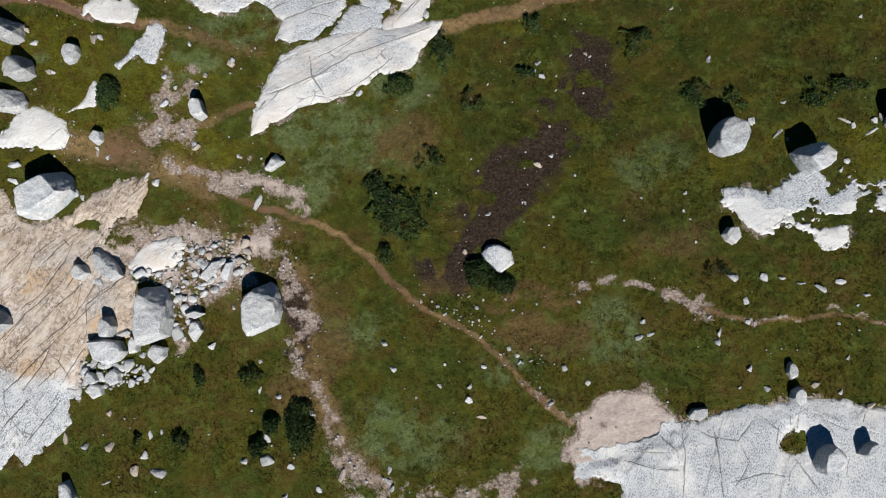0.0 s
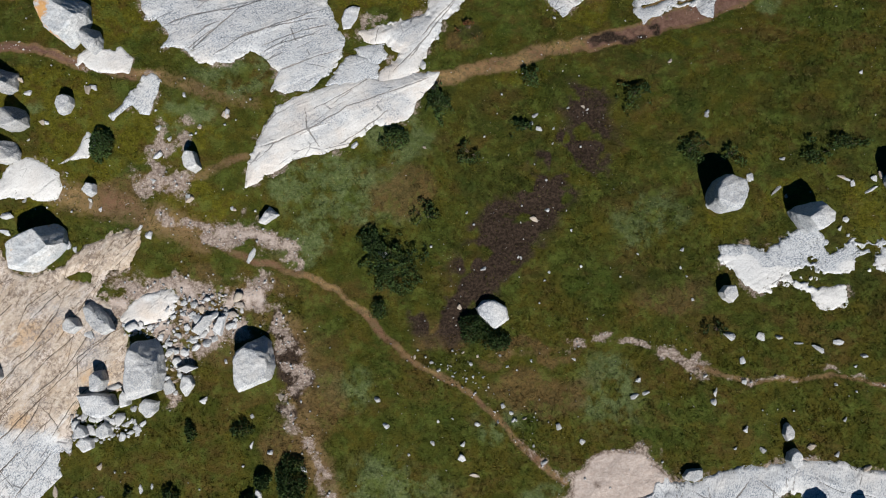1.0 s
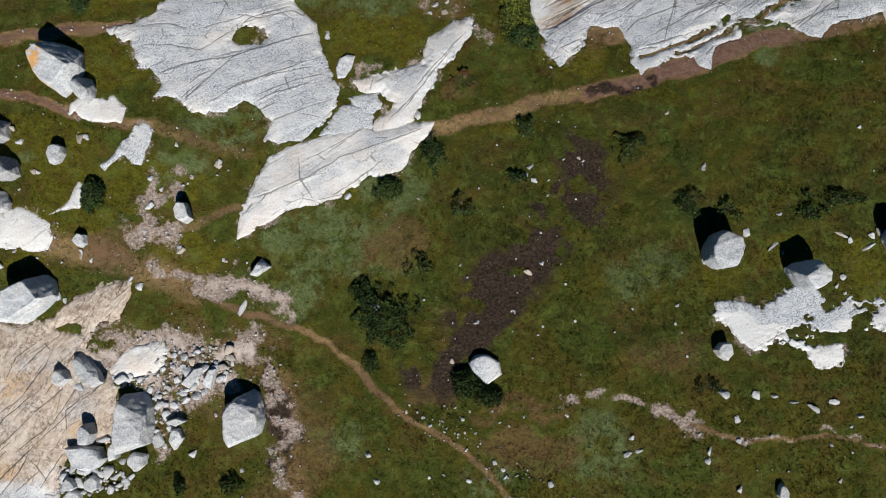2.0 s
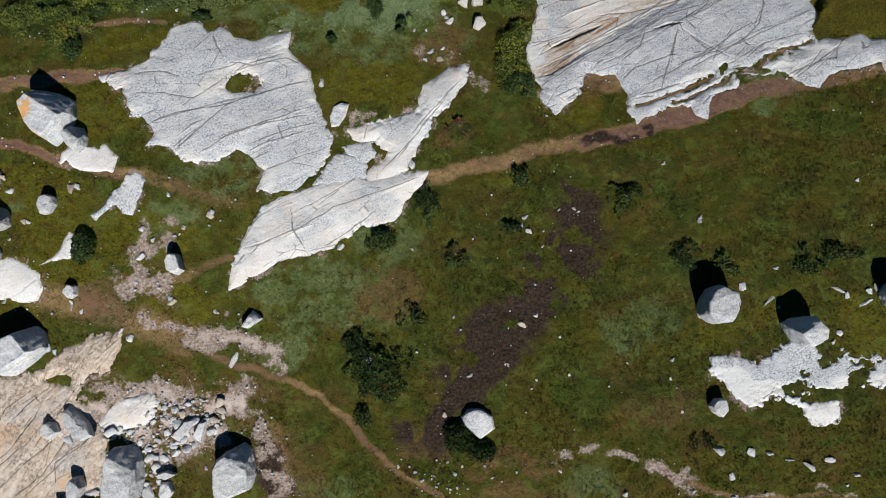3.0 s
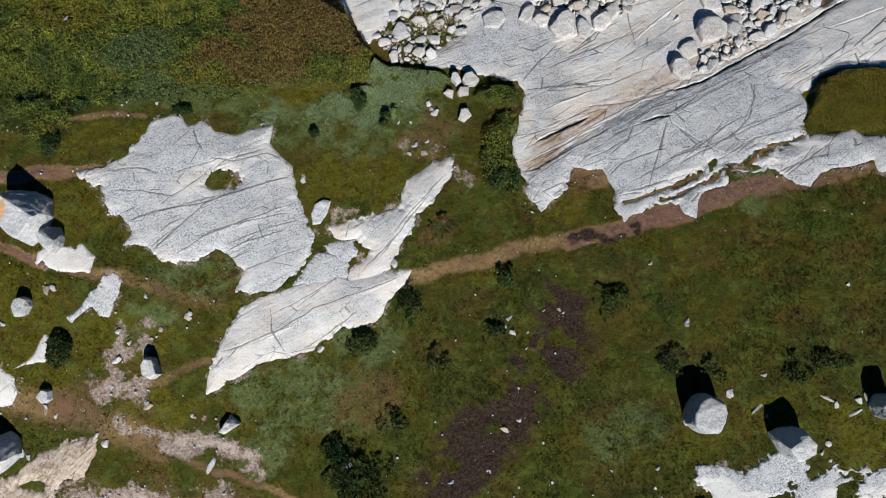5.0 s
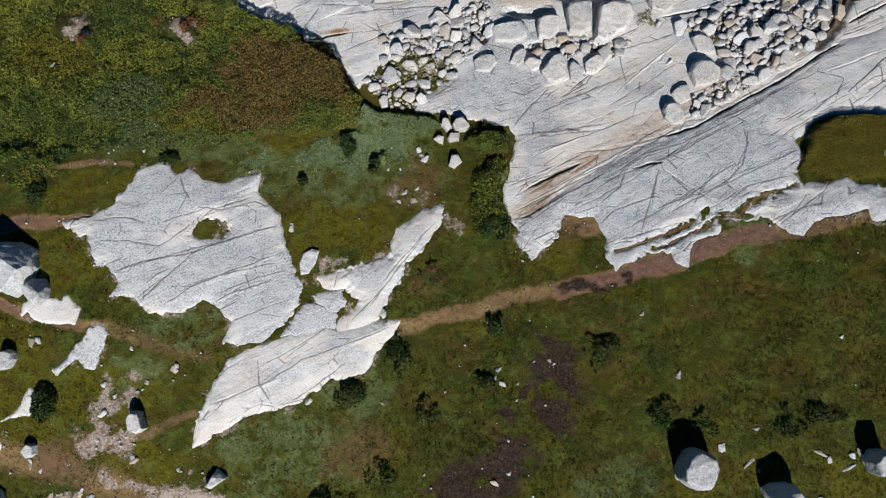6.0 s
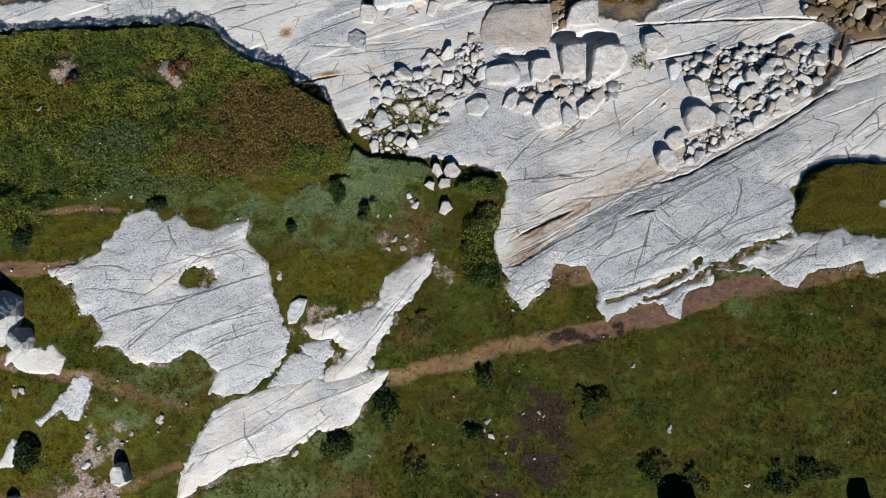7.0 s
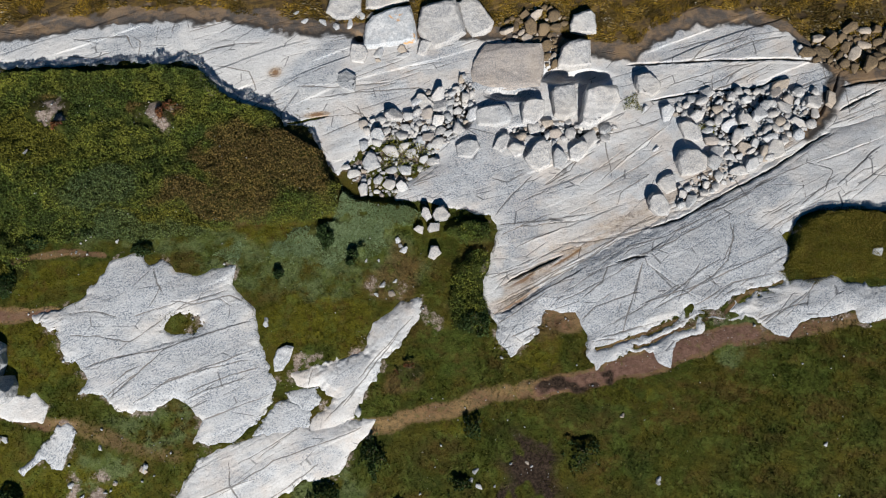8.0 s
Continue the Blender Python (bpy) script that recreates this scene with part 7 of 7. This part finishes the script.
# ---- scattered growth ----
def allowed(x, y, over=-0.03):
    return rock_height(x, y, False) < over


def leaf_mesh(name, base, direction, length, width, material, rng):
    """Leaves as thin four-cornered blades: base, two sides, tip."""
    side = np.cross(direction, rng.normal(size=direction.shape))
    side /= np.linalg.norm(side, axis=1)[:, None] + 1e-9
    mid = base + direction * (length * 0.45)[:, None]
    w = side * (width * 0.5)[:, None]
    verts = np.stack([base, mid - w, base + direction * length[:, None], mid + w], 1).reshape(-1, 3)
    faces = np.arange(len(verts)).reshape(-1, 4)
    return mesh_of(name, verts, faces, material)


def up_directions(n, rng, lean):
    d = rng.normal(size=(n, 3)) * lean
    d[:, 2] = np.abs(d[:, 2]) + 1.0 - lean * 0.4
    return d / np.linalg.norm(d, axis=1)[:, None]


# grass: tufts of blades over the turf
rng = np.random.default_rng(11)
tx, ty = rng.uniform(-22.5, 25.5, 215000), rng.uniform(-9.8, 34.0, 215000)
wp, wq, wg = worn(tx, ty)
ok = (rng.random(len(tx)) > 0.95 * np.maximum(np.maximum(np.minimum(wp, 1), wq * 0.9), wg)) & allowed(tx, ty, 0.055 * rng.random(len(tx)) ** 2 - 0.01)
tx, ty = tx[ok], ty[ok]
tall = 0.032 + 0.085 * fbm(tx / 1.4, ty / 1.4, 95, 3)
BLADE = 5
bx, by = np.repeat(tx, BLADE) + rng.normal(0, 0.032, len(tx) * BLADE), np.repeat(ty, BLADE) + rng.normal(0, 0.032, len(tx) * BLADE)
ln = np.repeat(tall, BLADE) * rng.uniform(0.7, 1.5, len(bx))
base = np.stack([bx, by, surface(bx, by) - 0.01], -1)
aim = up_directions(len(bx), rng, 1.3)
side = np.cross(aim, rng.normal(size=aim.shape))
side *= ((0.007 + ln * 0.06) / (np.linalg.norm(side, axis=1) + 1e-9))[:, None]
verts = np.stack([base - side, base + side, base + aim * ln[:, None]], 1).reshape(-1, 3)
grass = mesh_of("grass", verts, np.arange(len(verts)).reshape(-1, 3), BLADES)
give(grass, "worn", np.repeat(np.stack(worn(tx, ty), -1) * 0.5, 3 * BLADE, 0))
give(grass, "growth", np.repeat(green_depth(bx, by), 3))
give(grass, "tone", np.repeat(tones(bx, by), 3, 0))
give(grass, "tuft", np.repeat(rng.random(len(tx)), BLADE * 3))
tagged(new("grass", grass), "short green and straw-coloured grass tufts on the turf", "grass", kind="stuff")

# pebbles in the gravel and the trodden ground
rng = np.random.default_rng(12)
qx, qy = rng.uniform(-22, 24, 160000), rng.uniform(-10, 33, 160000)
wp, wq, wg = worn(qx, qy)
ok = (rng.random(len(qx)) < 0.26 * np.where(wg > 1, 0.4, wg) ** 1.5 + 0.05 * np.minimum(wp, 1) + 0.03 * wq + 0.0015 + 0.004 * smooth(-3, -8, qx) * smooth(4, 8, qy) + 0.016 * smooth(0.52, 0.68, fbm(qx / 2.5, qy / 2.5, 99, 3)) + 0.07 * band(["stony"], qx, qy)) & allowed(qx, qy)
qx, qy = qx[ok], qy[ok]
r = 0.014 * np.exp(np.abs(rng.normal(0, 0.7, len(qx))))
r = np.minimum(r * (1 + 0.9 * band(["stony"], qx, qy) + 0.35 * smooth(-3, -8, qx)), 0.085)
octa = np.array([(1, 0, 0), (0, 1, 0), (-1, 0, 0), (0, -1, 0), (0, 0, 0.8), (0, 0, -0.6)], float)
turns = rng.uniform(0, 6.28, len(qx))
shape = octa[None] * r[:, None, None] * rng.uniform(0.7, 1.3, (len(qx), 6, 1))
ca, sa = np.cos(turns)[:, None], np.sin(turns)[:, None]
px_ = shape[..., 0] * ca - shape[..., 1] * sa * 0.75 + qx[:, None]
py_ = shape[..., 0] * sa + shape[..., 1] * ca * 0.75 + qy[:, None]
pz_ = shape[..., 2] + ground_height(qx, qy)[:, None] + r[:, None] * 0.5
octa_faces = np.array([(0, 1, 4), (1, 2, 4), (2, 3, 4), (3, 0, 4), (1, 0, 5), (2, 1, 5), (3, 2, 5), (0, 3, 5)])
faces = (octa_faces[None] + 6 * np.arange(len(qx))[:, None, None]).reshape(-1, 3)
pebbles = mesh_of("pebbles", np.stack([px_, py_, pz_], -1).reshape(-1, 3), faces, STONE["white"])
tagged(new("pebbles", pebbles), "pale granite grit and pebbles on worn soil", "pebbles", kind="stuff")


# ---- shrubs ----
def sticks(name, roots, tips, thick):
    """Thin tapered stems, three-sided."""
    verts, faces = [], []
    for a, b in zip(roots, tips):
        n = len(verts)
        for k in range(3):
            u = 2.094 * k
            verts.append((a[0] + thick * math.cos(u), a[1] + thick * math.sin(u), a[2]))
        verts.append(tuple(b))
        faces += [(n, n + 1, n + 3), (n + 1, n + 2, n + 3), (n + 2, n, n + 3)]
    return mesh_of(name, verts, faces, BARK)


for k, (sx, sy, ra, rb, dense) in enumerate(SHRUBS):
    dead = dense > 1.5
    dense = 0.2 if dead else dense
    rng = np.random.default_rng(2000 + k)
    z0 = float(ground_height(np.array([sx]), np.array([sy]))[0])
    count = int((1700 * ra * rb + 300) * (1.0 + 0.9 * dense))
    ang, rad = rng.uniform(0, 6.283, count), np.sqrt(rng.random(count))
    ragged = 0.38 + 0.3 * dense + (1.1 - 0.45 * dense) * fbm(np.cos(ang) * 2.2 + k * 5, np.sin(ang) * 2.2, 7, 3)
    lx, ly = ra * rad * ragged * np.cos(ang), rb * rad * ragged * np.sin(ang)
    keep = fbm((lx + sx) / 0.35, (ly + sy) / 0.35, 101, 2) > 0.33 - 0.19 * dense + (0.22 - 0.14 * dense) * rad
    lx, ly, rad = lx[keep], ly[keep], rad[keep]
    tall = 0.30 + 0.10 * min(ra, rb) + 0.15 * dense
    lz = tall * np.sqrt(np.maximum(0.08, 1 - rad ** 2)) * (0.55 + 0.7 * fbm((lx + sx) / 0.3, (ly + sy) / 0.3, 102, 2)) - rng.random(len(lx)) * 0.08
    lz += ground_height(lx + sx, ly + sy) - z0
    ln = rng.uniform(0.06, 0.13, len(lx))
    shrub = new("heath_shrub" if dead else "juniper_shrub")
    shrub.location = (sx, sy, z0)
    part("foliage", leaf_mesh("foliage", np.stack([lx, ly, lz], -1), up_directions(len(lx), rng, 0.8), ln, ln * 0.55, DEAD if dead else JUNIPER, rng), shrub)
    tips = [(lx[i], ly[i], lz[i]) for i in range(0, len(lx), max(1, len(lx) // 14))]
    part("stems", sticks("stems", [(x * 0.25, y * 0.25, -0.03) for x, y, z in tips], tips, 0.012), shrub)
    tagged(shrub, "withered rust-brown heath shrub" if dead else "low dark green juniper shrub spreading over the turf", "shrub", group="dark low shrubs")

THICKET_STYLE = {"thicket_west": (0.50, 0.09, BUSH, 1100), "thicket_hollow": (0.55, 0.2, BUSH, 1000), "thicket_sage": (0.10, 0.4, SAGE, 2400), "thicket_nook": (0.36, 0.15, BUSH, 520), "thicket_heath": (0.14, 0.10, HEATH, 2200)}
for k, (name, line) in enumerate(THICKET.items()):
    tall, shoulder, leaf, density = THICKET_STYLE[name.rstrip("_abc")]
    rng = np.random.default_rng(3000 + k)
    p = np.asarray(line)
    low, high = p.min(0) - 0.3, p.max(0) + 0.3
    n = int((high - low).prod() * density)
    x, y = rng.uniform(low[0], high[0], n), rng.uniform(low[1], high[1], n)
    d = edge_distance(p, x + 0.5 * (fbm(x / 0.6, y / 0.6, 111, 2) - 0.5), y + 0.5 * (fbm(x / 0.6, y / 0.6, 112, 2) - 0.5), True)
    ok = (d > 0) & (x > -23) & (x < 26)
    if leaf is SAGE or "hollow" in name or name.endswith("_b"):  # open, frayed growth
        ok &= fbm(x / 0.7, y / 0.7, 116, 3) + 0.42 * np.minimum(d, 0.8) > 0.52 + 0.12 * rng.random(n)
    open_ = np.ones(len(x))
    for cx, cy, ra, rb in CLEARINGS:
        r = np.sqrt(((x - cx) / ra) ** 2 + ((y - cy) / rb) ** 2) + 0.8 * (fbm(x / 0.3, y / 0.3, 115, 2) - 0.5)
        ok &= r > 0.9
        open_ = np.minimum(open_, 1.0 - 0.9 * np.exp(-r * r / 3.5))
    x, y, d, open_ = x[ok], y[ok], d[ok], open_[ok]
    lump = fbm(x / 0.55, y / 0.55, 113, 3)
    if leaf is HEATH:
        lump = 0.35 + 0.35 * lump
    h = tall * (1 - np.exp(-d / shoulder)) * np.clip(0.40 + 1.05 * lump, 0.2, 1.5) * (0.75 + 0.5 * fbm(x / 3, y / 3, 114, 2))
    h = h * np.where(y < p[:, 1].min() + 2.5, smooth(0, 2.5, y - p[:, 1].min()) * 0.7 + 0.3, 1.0) * open_
    z = surface(x, y) + h - rng.random(len(x)) ** 2 * min(0.14, 0.4 * tall)
    ln = rng.uniform(0.045, 0.10, len(x)) * (0.65 if leaf is SAGE else 0.5 if leaf is HEATH else 1.0)
    aim = up_directions(len(x), rng, 0.95)
    if leaf is not BUSH:  # low mats of nearly flat leaves
        aim[:, 2] *= 0.4
        aim /= np.linalg.norm(aim, axis=1)[:, None]
    me = leaf_mesh(name, np.stack([x, y, z], -1), aim, ln, ln * 0.62, leaf, rng)
    give(me, "tone", np.repeat(tones(x, y), 4, 0))
    tagged(new("thicket", me), "dense low green coastal thicket beside the shore rock", "shrubs", kind="stuff")

# ---- seaweed on the tidal rock ----
rng = np.random.default_rng(77)
n = 190000
x, y = rng.uniform(-22, 27, n), rng.uniform(31, 38.5, n)
edge = np.interp(x, [a for a, b in TIDE], [b for a, b in TIDE])
ok = (y > edge + 0.8 + 0.9 * (fbm(x / 1.2, y / 1.2, 121, 3) - 0.5)) & (fbm(x / 0.7, y / 0.7, 122, 3) > 0.36)
x, y = x[ok], y[ok]
d = up_directions(len(x), rng, 0.9)
flow = 6.0 * fbm(x / 1.6, y / 1.6, 123, 3)
d = np.stack([d[:, 0] * 0.5 + np.cos(flow), d[:, 1] * 0.5 + np.sin(flow), d[:, 2] * 0.2], -1)
d /= np.linalg.norm(d, axis=1)[:, None]
ln = rng.uniform(0.06, 0.17, len(x))
z = surface(x, y) + 0.01 + 0.05 * rng.random(len(x))
tagged(new("seaweed", leaf_mesh("seaweed", np.stack([x, y, z], -1), d, ln, 0.02 + ln * 0.14, WEED, rng)),
       "golden brown seaweed mats on wet rock", "seaweed", kind="stuff")
